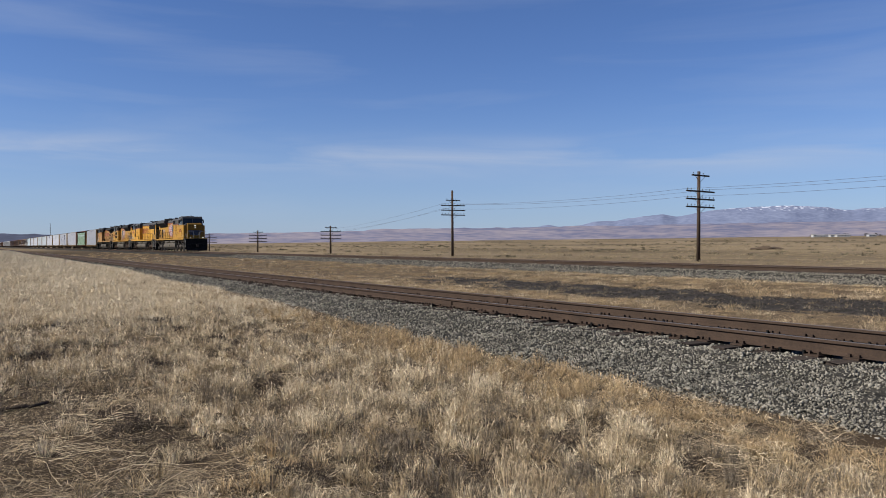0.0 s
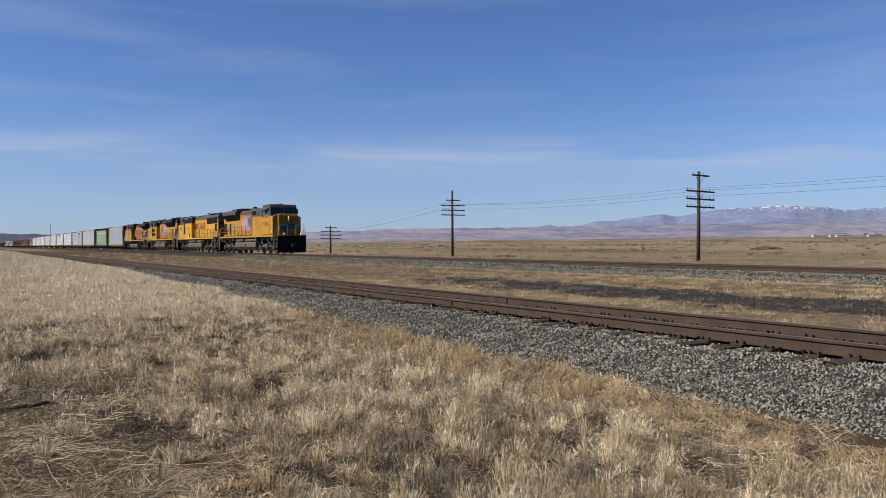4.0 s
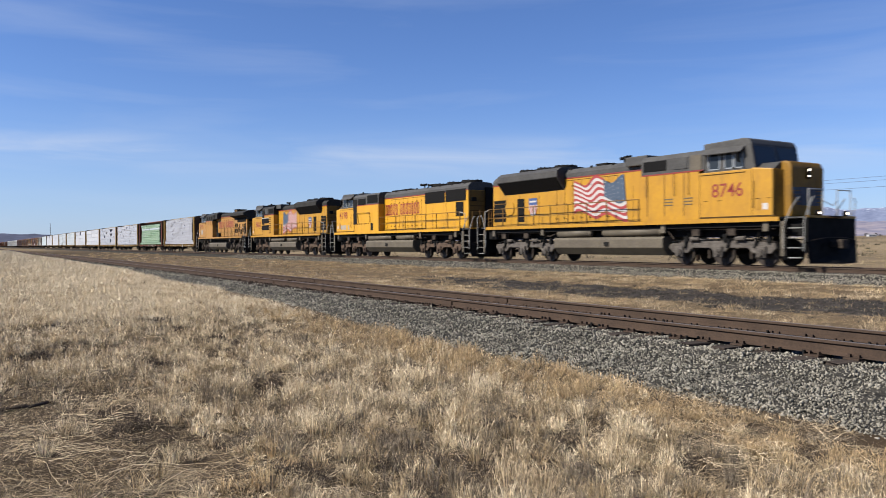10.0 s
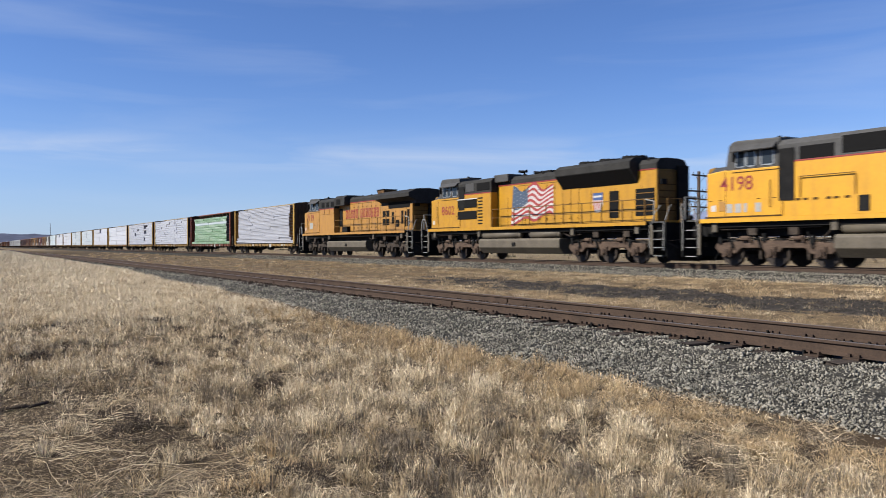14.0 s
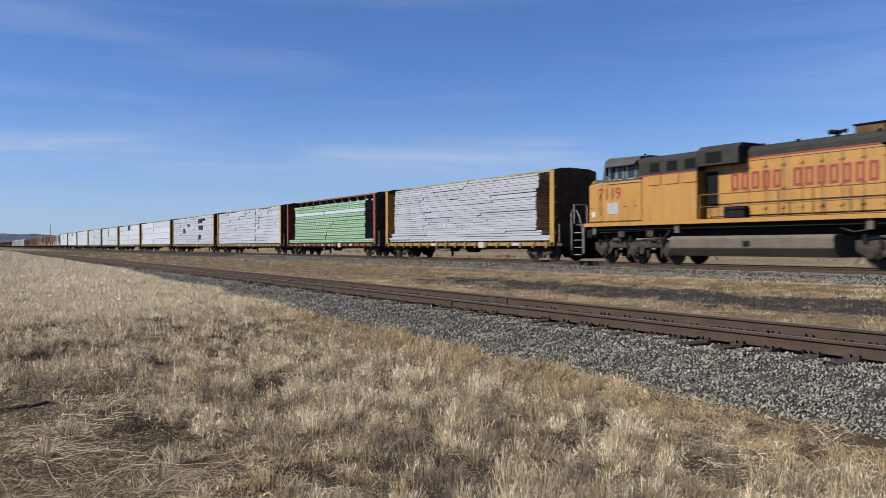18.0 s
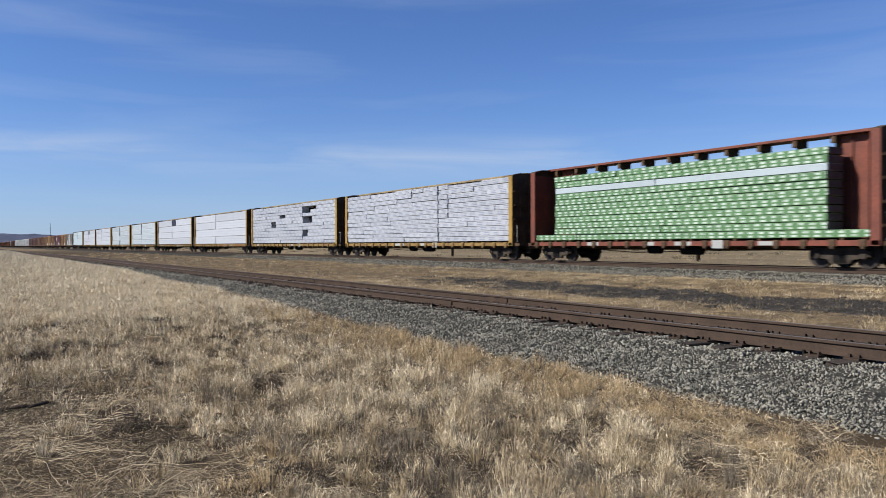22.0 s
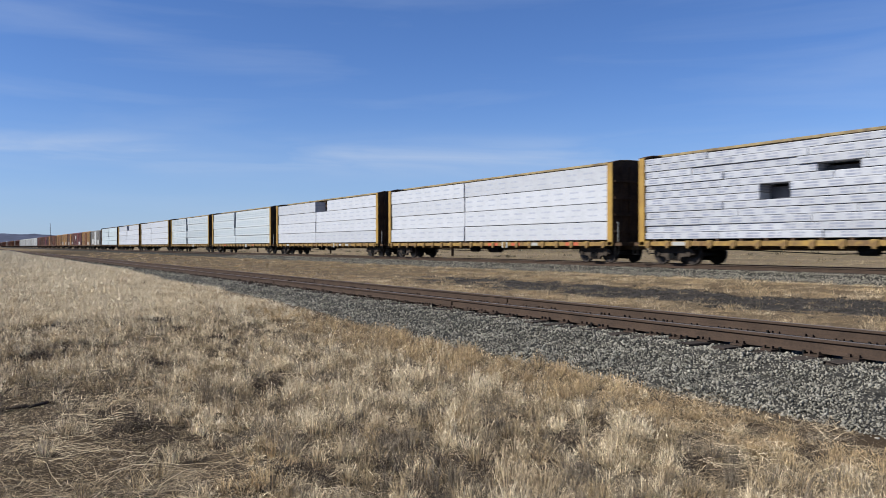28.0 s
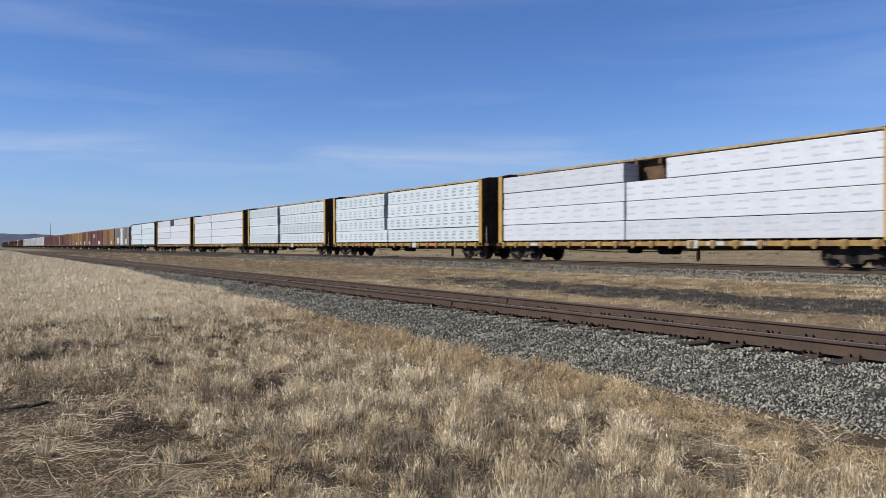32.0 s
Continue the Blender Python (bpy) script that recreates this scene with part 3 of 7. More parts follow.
def name_bars(parent, s, y, x0, x1, z0, z1, groups, material):
    """Lettering that stays plain: a pair of bars for each character."""
    total = sum(groups) + (len(groups) - 1) * 0.8
    step, x = (x1 - x0) / total, x0
    order = groups if s < 0 else groups[::-1]
    for g in order:
        for k in range(g):
            c = x + (k + 0.5) * step
            y0, y1 = sorted((s * y, s * (y + 0.006)))
            l, h = 0.36 * step, z1 - z0
            bm = boxes((c - l, c - l + 0.24 * step, y0, y1, z0, z1), (c + l - 0.24 * step, c + l, y0, y1, z0, z1), (c - l + 0.24 * step, c + l - 0.24 * step, y0, y1, z1 - 0.15 * h, z1), (c - l + 0.24 * step, c + l - 0.24 * step, y0, y1, z0, z0 + 0.15 * h))
            part("lettering_bar", bm, material, parent, "red painted lettering block")
        x += (g + 0.8) * step


def roof_fan(parent, x, y, z, r=0.62):
    def build():
        bm = bmesh.new()
        rod(bm, (0, 0, 0), (0, 0, 0.16), 1.0, 20, 0.94)
        return bm

    def guard():
        bm = rod(bmesh.new(), (0, 0, 0.16), (0, 0, 0.2), 0.25, 12)
        for k in range(6):
            a = k * math.pi / 6
            rod(bm, (-0.9 * math.cos(a), -0.9 * math.sin(a), 0.18), (0.9 * math.cos(a), 0.9 * math.sin(a), 0.18), 0.02, 4)
        return bm
    f = hang("roof_fan", shared("roof_fan", build, M_BLACK), parent, "black roof fan with guard")
    f.matrix_basis = pose(x, y, z) @ Matrix.Diagonal((r, r, 1, 1))
    hang("fan_guard", shared("fan_guard", guard, M_BLACK), f)["kind"] = "stuff"


def horn(parent, x, y, z):
    bm = bmesh.new()
    rod(bm, (0, 0, 0), (0, 0, 0.22), 0.05, 8)
    for k, l in ((-0.12, 0.34), (0, 0.42), (0.12, 0.30)):
        rod(bm, (-0.1, k, 0.25), (l, k, 0.27), 0.03, 8, 0.09)
    rod(bm, (-0.3, 0.05, 0.25), (0, 0.05, 0.25), 0.09, 8, 0.03)
    h = part("air_horn", bm, M_BLACK, parent, "black multi-chime air horn")
    h.location = (x, y, z)


def window(parent, s, y, x0, x1, z0, z1):
    a, b = sorted((s * y, s * (y + 0.022)))
    bm = boxes((x0, x1, a, b, z0, z0 + 0.05), (x0, x1, a, b, z1 - 0.05, z1), (x0, x0 + 0.05, a, b, z0, z1), (x1 - 0.05, x1, a, b, z0, z1))
    f = part("cab_window", bm, M_FRAMEW, parent, "aluminium-framed tinted side window")
    a, b = sorted((s * y, s * (y + 0.010)))
    part("pane", boxes((x0 + 0.05, x1 - 0.05, a, b, z0 + 0.05, z1 - 0.05)), M_GLASS, f)


def locomotive(kind, mid, turn, number, label, yellow, lamps=False):
    lo = tagged(new("locomotive"), label, "locomotive", group="locomotives at the head of the train")
    VEHICLES.append((lo, mid, turn))
    ge, ace = kind == "ge", kind == "ace"
    roof_paint = M_SOOT if turn else M_GREY
    # frame, walkway and sill
    part("underframe", boxes((-10.8, 10.8, -0.95, 0.95, 1.18, 1.80, 0.02), (-9.7, 9.7, -1.40, 1.40, 1.55, 1.82)), M_BLACK, lo, "black steel underframe")
    part("walkway", boxes((-9.75, 9.75, -1.55, 1.55, 1.84, 1.90), (-10.85, -9.75, -1.2, 1.2, 1.84, 1.90), (9.75, 10.85, -1.2, 1.2, 1.84, 1.90)), M_GREY, lo, "grey walkway deck")
    for s in (-1, 1):
        a, b = sorted((s * 1.552, s * 1.585))
        part("side_sill", boxes((-9.76, 9.76, a, b, 1.74, 1.905)), yellow, lo, "yellow side sill stripe")
        for x in (-9.1, -4.6, 3.9, 9.1):
            panel("sill_bracket", lo, s, 1.36, x - 0.12, x + 0.12, 1.36, 1.74, M_SILVER, 0.12)
    # ends
    for o in (-1, 1):
        x = o * 10.8
        bm = prism(bmesh.new(), [(x, 0.95), (x + o * 0.08, 0.95), (x + o * 0.08, 1.92), (x, 1.92)], -1.5, 1.5)
        pl = part("end_plate", bm, M_BLACK, lo, "black pilot end plate")
        bm = bmesh.new()
        v = [(-1.45, 0.0, 0.16), (-1.5, -0.05, 0.99), (0, 0.42, 0.14), (0, 0.14, 0.60), (1.45, 0.0, 0.16), (1.5, -0.05, 0.99)]
        for q in ((0, 2, 3, 1), (2, 4, 5, 3)):
            for dx in (0.0, 0.05):
                bm.faces.new([bm.verts.new((x + o * (v[i][1] + 0.12 + dx), v[i][0], v[i][2])) for i in q])
        bm.faces.new([bm.verts.new((x + o * (v[i][1] + 0.12 + dx), v[i][0], v[i][2])) for i, dx in ((0, 0), (2, 0), (2, 0.05), (0, 0.05))])
        part("plow", bm, M_BLACK, pl, "black snow plow")
        part("pilot_plate", boxes((min(x + o * 0.02, x + o * 0.10), max(x + o * 0.02, x + o * 0.10), -1.42, 1.42, 0.35, 0.98)), M_BLACK, pl)
        part("deck_lip", boxes((min(x + o * 0.081, x + o * 0.10), max(x + o * 0.081, x + o * 0.10), -1.5, 1.5, 1.84, 1.93)), yellow, pl, "yellow lip of the end platform")
        part("uncoupling_lever", rail_line(bmesh.new(), [(x + o * 0.2, -1.35, 1.02), (x + o * 0.24, -0.5, 1.12), (x + o * 0.24, 0.5, 1.12), (x + o * 0.2, 1.35, 1.02)], 0.018), M_TRUCK, pl)
        part("drop_step", boxes((min(x + o * 0.1, x + o * 0.26), max(x + o * 0.1, x + o * 0.26), -0.4, 0.4, 1.86, 1.92)), M_TRUCK, pl)
        bm = boxes((min(x, x + o * 0.5), max(x, x + o * 0.5), -0.12, 0.12, 0.76, 1.0, 0.03), (min(x + o * 0.38, x + o * 0.62), max(x + o * 0.38, x + o * 0.62), -0.2, 0.2, 0.70, 1.05, 0.05))
        part("coupler", bm, M_TRUCK, lo, "rusty knuckle coupler")
        for yy in (-0.85, -0.62, 0.62, 0.85):
            part("air_hose", rail_line(bmesh.new(), [(x + o * 0.06, yy, 1.05), (x + o * 0.22, yy, 0.75), (x + o * 0.2, yy, 0.5)], 0.028), M_BLACK, pl)
        bm = bmesh.new()
        rail_line(bm, [(x, -1.3, 1.9), (x, -1.3, 2.9), (x, -0.45, 2.9), (x, -0.45, 1.9)], 0.024)
        rail_line(bm, [(x, 1.3, 1.9), (x, 1.3, 2.9), (x, 0.45, 2.9), (x, 0.45, 1.9)], 0.024)
        rail_line(bm, [(x, -0.45, 2.5), (x + o * 0.1, 0, 2.3), (x, 0.45, 2.5)], 0.014)
        part("end_railing", bm, M_PALE if o > 0 else M_HANDRAIL, pl, "end platform railing")
        for s in (-1, 1):
            steps(lo, o * 10.35, s, o)
            if o > 0 or kind == "m":
                lamp = part("ditch_light", rod(bmesh.new(), (x + o * 0.02, s * 0.85, 2.02), (x + o * 0.14, s * 0.85, 2.02), 0.11, 12), M_BLACK, pl)
                part("lens", rod(bmesh.new(), (x + o * 0.141, s * 0.85, 2.02), (x + o * 0.15, s * 0.85, 2.02), 0.05, 12), M_LAMP if lamps and o > 0 else M_GLASS, lamp)
    # fuel tank and reservoirs
    t0, t1 = (-3.3, 4.3) if ge else (-3.6, 3.9)
    out = [(-1.40, 1.22), (-1.48, 1.12), (-1.48, 0.72), (-1.15, 0.38), (1.15, 0.38), (1.48, 0.72), (1.48, 1.12), (1.40, 1.22)]
    tank = part("fuel_tank", loft(bmesh.new(), out, t0, t1, 0.03), M_SILVER, lo, "dusty grey fuel tank")
    for s in (-1, 1):
        part("tank_sight_glass", boxes((0.2, 0.5, min(s * 1.48, s * 1.52), max(s * 1.48, s * 1.52), 0.8, 1.0)), M_BLACK, tank)
        if not ge:
            for a, b in ((t0 + 0.1, -0.9), (-0.1, t1 - 0.2)):
                bm = rod(bmesh.new(), (a + 0.1, s * 1.24, 1.43), (b - 0.1, s * 1.24, 1.43), 0.19, 14)
                rod(bm, (a, s * 1.24, 1.43), (a + 0.1, s * 1.24, 1.43), 0.13, 14, 0.19)
                rod(bm, (b - 0.1, s * 1.24, 1.43), (b, s * 1.24, 1.43), 0.19, 14, 0.13)
                part("air_reservoir", bm, M_SILVER, lo, "grey air reservoir", True)
        for pts in ([(t1 + 0.1, s * 1.3, 1.5), (t1 + 0.5, s * 1.3, 1.1), (t1 + 0.55, s * 1.1, 0.9)], [(t0 - 0.1, s * 1.25, 1.45), (t0 - 0.6, s * 1.25, 1.3), (t0 - 1.4, s * 1.2, 1.4)], [(-9.2, s * 1.28, 1.48), (-4.2, s * 1.28, 1.50)], [(4.5, s * 1.28, 1.50), (9.4, s * 1.28, 1.46)]):
            part("air_pipe", rail_line(bmesh.new(), pts, 0.028), M_TRUCK, lo)
        for x in (-8.3, -6.2, 5.6, 7.4):
            panel("equipment_box", lo, s, 1.12, x - 0.2, x + 0.2, 1.22, 1.52, M_TRUCK, 0.22)
    for x in (-6.65, 6.65):
        loco_truck(lo, x, turn, ge)
    # nose and cab
    wide = 1.5
    bm = prism(bmesh.new(), [(8.5, 1.9), (9.44, 1.9), (9.44, 3.76), (8.5, 3.86)], -wide, wide, 0.04)
    n = part("nose", bm, yellow, lo, "yellow wide safety nose")
    plan = [(9.43, -1.47), (9.60, -1.0), (9.60, 1.0), (9.43, 1.47)]
    bm = bmesh.new()
    low, top_ = [bm.verts.new((px, py, 1.92)) for px, py in plan], [bm.verts.new((px - 0.03, py, 3.72)) for px, py in plan]
    for i in range(4):
        bm.faces.new((low[i], low[(i + 1) % 4], top_[(i + 1) % 4], top_[i]))
    bm.faces.new(low[::-1]), bm.faces.new(top_)
    bmesh.ops.recalc_face_normals(bm, faces=bm.faces)
    part("nose_front", bm, M_YELLOW_SHADED, n, "nose front, shade put into its dark yellow")
    part("nose_top", loft(bmesh.new(), [(-1.47, 3.70), (-1.0, 4.04), (1.0, 4.04), (1.47, 3.70)], 8.45, 9.43, 0.02), M_GREY, n, "grey anti-glare nose top")
    bm = prism(bmesh.new(), [(9.45, 1.92), (9.86, 1.92), (9.90, 2.2), (9.90, 3.80), (9.78, 4.02), (9.45, 4.08)], -1.0, 1.0, 0.07)
    part("nose_bump", bm, M_YELLOW_SHADED, n, "centre of the nose, shade put into its dark yellow")
    part("nose_door", boxes((9.895, 9.915, 0.58, 0.93, 2.0, 3.5, 0.008)), M_YELLOW_SHADED, n)
    for k in (0, 1):
        hl = part("headlight", rod(bmesh.new(), (9.90, -0.0, 3.48 + k * 0.24), (9.95, 0, 3.48 + k * 0.24), 0.115, 14), M_BLACK, n)
        part("lens", rod(bmesh.new(), (9.951, 0, 3.48 + k * 0.24), (9.96, 0, 3.48 + k * 0.24), 0.05, 14), M_LAMP if lamps else M_GLASS, hl)
    part("nose_emblem", boxes((9.895, 9.925, -0.5, 0.5, 2.35, 3.05)), M_WING, n, "dusty blue-grey painted wing emblem")
    for s in (-1, 1):
        for k in range(5):
            a, b = sorted((s * 0.53, s * (0.95 - 0.06 * k)))
            part("emblem_wing", boxes((9.90, 9.922, a, b, 2.92 - 0.14 * k, 3.035 - 0.14 * k)), M_WING, n, "dusty blue-grey painted wing bar")
        panel("nose_box", n, s, 1.5, 9.0, 9.24, 2.2, 2.45, M_FLAG_WHITE, 0.006, "small white stencil panel")
        panel("nose_grille", n, s, 1.5, 8.55, 8.86, 2.2, 2.6, M_FADED if not ace else yellow, 0.012)
    cab_top = 5.08 if ace else 4.98
    cab = [(8.62, 3.80), (8.43, 4.82), (8.32, cab_top - 0.07), (8.1, cab_top), (6.1, cab_top - 0.06), (6.1, 3.80)]
    c = part("cab", prism(bmesh.new(), cab, -1.42, 1.42, 0.05), M_GREY, lo, "grey upper cab")
    part("cab_lower", boxes((5.9, 8.55, -1.5, 1.5, 1.9, 3.82, 0.02)), yellow, lo, "yellow lower cab side")
    for s in (-1, 1):
        window(c, s, 1.42, 6.35, 6.95, 3.90, 4.58)
        window(c, s, 1.42, 7.15, 7.6, 3.90, 4.58)
        window(c, s, 1.42, 7.62, 8.1, 3.90, 4.58)
        bm = bmesh.new()
        loft(bm, [(s * 1.40, 4.80), (s * 1.40, 4.74), (s * 1.70, 4.50), (s * 1.72, 4.53)], 6.2, 8.15)
        part("sun_visor", bm, M_GREY, c)
        bm = bmesh.new()
        for q in (((8.615, s * 0.08, 3.90), (8.615, s * 1.34, 3.90), (8.461, s * 1.34, 4.73), (8.461, s * 0.08, 4.73)),):
            vs = [bm.verts.new(v) for v in q]
            bm.faces.new(vs if s > 0 else vs[::-1])
        part("windshield", bm, M_GLASS, c, "dark tinted windshield")
        bm = bmesh.new()
        rail_line(bm, [(8.0, s * 1.5, 4.1), (8.0, s * 1.62, 4.15), (8.0, s * 1.62, 4.5)], 0.015)
        box(bm, 7.97, 8.03, min(s * 1.58, s * 1.74), max(s * 1.58, s * 1.74), 4.12, 4.5)
        part("mirror", bm, M_BLACK, c)
        lettering(number, 0.78, M_RED, lo, on_side(s, 7.35 if ace else 8.0, 1.506, 3.02 if ace else 3.25), "red road number on the cab side")
        panel("cab_step_panel", lo, s, 1.5, 5.95, 9.55, 1.93, 1.99, M_GRIME, 0.008)
        for x in (5.97, 8.53):
            panel("cab_joint", lo, s, 1.5, x - 0.012, x + 0.012, 2.0, 3.78, M_GRIME, 0.004)
        panel("cab_drip_rail", lo, s, 1.5, 6.0, 8.2, 3.70, 3.73, M_GRIME, 0.02)
        for x in (6.2, 6.9, 8.7, 9.2):
            panel("cab_hinge", lo, s, 1.5, x, x + 0.16, 2.62, 2.65, M_GRIME, 0.012)
    part("cab_roof_box", boxes((6.5, 7.3, -0.5, 0.5, cab_top, cab_top + 0.07, 0.02)), M_GREY, c)
    bm = rod(bmesh.new(), (7.0, 0.2, cab_top + 0.07), (7.0, 0.2, cab_top + 0.17), 0.12, 10, 0.05)
    part("antenna_dome", bm, M_BLACK, c)
    # wide cabinet behind the cab
    cab_end = {"ace": 2.6, "m": 1.7, "ge": 2.8}[kind]
    grey_z = 3.95
    part("electrical_cabinet", boxes((cab_end, 5.9, -1.48, 1.48, 1.9, grey_z, 0.02)), yellow, lo, "yellow electrical cabinet side")
    roof = [(-1.46, grey_z), (-1.46, 4.60), (-1.30, 4.80), (-0.9, 4.86), (0.9, 4.86), (1.30, 4.80), (1.46, 4.60), (1.46, grey_z)]
    part("cabinet_roof", loft(bmesh.new(), roof, cab_end, 6.2, 0.01), M_GREY if kind == "m" else roof_paint, lo, "grey upper cabinet and roof")
    for s in (-1, 1):
        panel("red_line", lo, s, 1.482, cab_end + 0.05, 6.1, grey_z - 0.03, grey_z + 0.03, M_RED, 0.006)
        # cab door, its shaded recess put in as a flat black panel, and vents
        if kind != "ge":
            if turn:
                panel("cab_door", lo, s, 1.495, 5.45, 6.1, 2.5 if kind == "m" else 3.0, 4.45, M_BLACK, 0.012, "black panel for the shaded recess of the cab door")
            else:
                panel("cab_door", lo, s, 1.485, 5.45, 6.05, 3.98, 4.62, M_SILVER, 0.012, "grey cab door")
        if kind == "m":
            panel("upper_grille", lo, s, 1.465, 3.9, 5.25, 3.98, 4.46, M_GRILLE, 0.02, "black intake grille")
            panel("upper_grille", lo, s, 1.465, 1.85, 3.6, 4.06, 4.66, M_GRILLE, 0.02, "black intake grille")
            for x, w in ((8.33, 0.3), (7.92, 0.3), (7.58, 0.16), (7.0, 0.26)):
                panel("side_sticker", lo, s, 1.5, x - w / 2, x + w / 2, 2.12, 2.48, M_PALE, 0.006, "small pale notice panel")
            for x in (5.3, 5.0, 4.6, 4.1, 3.8, 3.4):
                panel("small_louvre", lo, s, 1.485, x - 0.1, x + 0.1, 2.48, 2.56, M_GRIME, 0.01)
            panel("cabinet_slot", lo, s, 1.485, 2.6, 3.0, 2.0, 2.55, M_BLACK, 0.012, "dark access opening")
            bm = bmesh.new()
            rail_line(bm, [(5.2, s * 1.5, 2.6), (5.2, s * 1.56, 3.35), (3.1, s * 1.56, 3.35), (3.1, s * 1.5, 2.6)], 0.02)
            part("grab_rail", bm, M_HANDRAIL, lo)
        elif ace:
            panel("upper_grille", lo, s, 1.465, 2.75, 4.1, 4.12, 4.56, M_GRILLE, 0.02, "black dynamic brake grille")
            panel("cab_rear_panel", lo, s, 1.465, 4.4, 5.3, 4.1, 4.6, M_GREY, 0.02)
            for x0, z in ((3.4, 2.55), (3.4, 3.25)):
                if turn:
                    gr = panel("intake_grille", lo, s, 1.485, 4.05, 6.2, z - 0.12, z + 0.38, M_GRILLE, 0.02, "dark framed intake grille")
                    panel("grille_frame", gr, s, 1.505, 4.0, 6.25, z + 0.38, z + 0.44, M_FLAG_WHITE if z > 3 else yellow, 0.01)
            if turn:
                for k in range(9):
                    panel("louvre", lo, s, 1.485, 3.45, 3.95, 2.1 + k * 0.19, 2.18 + k * 0.19, M_BLACK, 0.012)
            else:
                for x in (3.0, 4.0, 5.1):
                    panel("cabinet_door", lo, s, 1.485, x - 0.02, x + 0.02, 2.1, 3.95, M_HANDRAIL, 0.006)
                for x in (3.9, 5.0):
                    for z in (2.55, 2.68, 2.81):
                        panel("louvre", lo, s, 1.485, x + 0.1, x + 0.6, z, z + 0.04, M_SILVER, 0.012)
                for x in (3.0, 4.6, 5.4):
                    grab(lo, s, 1.49, x, 3.0, 3.9)
        else:
            for x in (3.2, 4.2, 5.2):
                panel("upper_window", lo, s, 1.465, x - 0.3, x + 0.25, 4.1, 4.5, M_GRILLE, 0.02)
                panel("cabinet_door", lo, s, 1.485, x - 0.42, x + 0.36, 3.5, 3.92, yellow, 0.03)
            panel("tool_box", lo, s, 1.485, 7.4, 8.15, 2.3, 2.85, M_PALE, 0.03, "pale hinged number plate box")
        grab(lo, s, 1.49, 8.62 if kind != "m" else 6.45, 2.3, 3.3)
    # long hood
    hy = 0.98
    hood_end = -9.85
    part("hood", boxes((hood_end, cab_end + 0.05, -hy, hy, 1.9, 4.32, 0.015)), yellow, lo, "yellow engine hood")
    top = [(-hy - 0.01, 4.30), (-hy - 0.01, 4.56), (-0.78, 4.78), (-0.4, 4.83), (0.4, 4.83), (0.78, 4.78), (hy + 0.01, 4.56), (hy + 0.01, 4.30)]
    part("hood_roof", loft(bmesh.new(), top, hood_end - 0.01, cab_end + 0.06, 0.01), M_GREY if kind == "m" else roof_paint, lo, "grey curved hood roof")
    part("hood_end_door", boxes((hood_end - 0.03, hood_end, -0.95, 0.95, 1.95, 4.28, 0.01)), M_YELLOW_REAR_SHADE, lo, "sooty rear hood end, shade put into its dark colour")
    part("rear_equipment", boxes((hood_end - 0.16, hood_end - 0.03, -0.95, -0.25, 1.95, 4.5, 0.02), (hood_end - 0.14, hood_end - 0.03, 0.45, 0.8, 3.6, 3.85, 0.01)) if turn else boxes((hood_end - 0.16, hood_end - 0.03, 0.25, 0.95, 1.95, 4.5, 0.02)), M_BLACK, lo, "black raised block on one side of the rear hood end")
    for k in range(5):
        part("rear_louvre", boxes((hood_end - 0.05, hood_end - 0.028, -0.2, 0.85, 2.4 + k * 0.3, 2.44 + k * 0.3)), M_GRIME, lo)
    for s in (-1, 1):
        panel("red_line", lo, s, hy + 0.012, hood_end + 0.02, cab_end - 0.02, 4.28, 4.335, M_RED, 0.005)
        # engine-room doors
        first, last = (-4.6, 0.6) if kind != "ge" else (-4.9, 1.4)
        nd = 8
        panel("door_joints", lo, s, hy, first, last, 1.98, 4.2, M_GRIME, 0.004, "grimy joints between the hood doors")
        for k in range(nd):
            a, b = first + (last - first) * k / nd + 0.014, first + (last - first) * (k + 1) / nd - 0.014
            d = panel("hood_door", lo, s, hy, a, b, 2.02, 4.17, yellow, 0.016)
            fit_ = bmesh.new()
            for z in (2.2, 2.95, 3.85):
                y0, y1 = sorted((s * (hy + 0.016), s * (hy + 0.034)))
                box(fit_, b - 0.05, b - 0.015, y0, y1, z, z + 0.11)
                box(fit_, a + 0.04, a + 0.10, y0, y1, z + 0.02, z + 0.06)
            part("latch", fit_, M_GRIME, d)
        for a, b in ((hood_end + 0.05, first), (last, cab_end)):
            n_j = max(1, int((b - a) / 1.3))
            for k in range(n_j):
                xj = a + (b - a) * (k + 0.5) / n_j
                panel("hood_joint", lo, s, hy, xj - 0.012, xj + 0.012, 1.95, 3.6, M_GRIME, 0.004)
        panel("hood_foot_grime", lo, s, hy, hood_end + 0.02, cab_end, 1.91, 1.96, M_GRIME, 0.02)
        if ace:
            rad = [(s * hy, 3.72), (s * 1.52, 4.40), (s * 1.52, 4.72), (s * 1.25, 4.90), (0, 4.98), (0, 3.72)]
            part("radiator_flare", loft(bmesh.new(), rad, -8.7, -3.3, 0.015), roof_paint, lo, "flared dark grey radiator housing")
            bm = bmesh.new()
            vs = [bm.verts.new((x, s * yy, z)) for x, yy, z in ((-8.62, hy + 0.03, 3.74), (-3.38, hy + 0.03, 3.74), (-3.38, 1.525, 4.36), (-8.62, 1.525, 4.36))]
            bm.faces.new(vs if s < 0 else vs[::-1])
            part("radiator_screen", bm, M_GRILLE, lo, "black radiator intake screen")
            panel("louvre_door", lo, s, hy, -7.45, -6.8, 2.15, 3.45, M_GRILLE, 0.02, "dark louvred door")
            op = panel("rear_opening", lo, s, hy, -9.75, -8.55, 2.2, 3.45, M_GRILLE, 0.02, "dark louvred sand box opening")
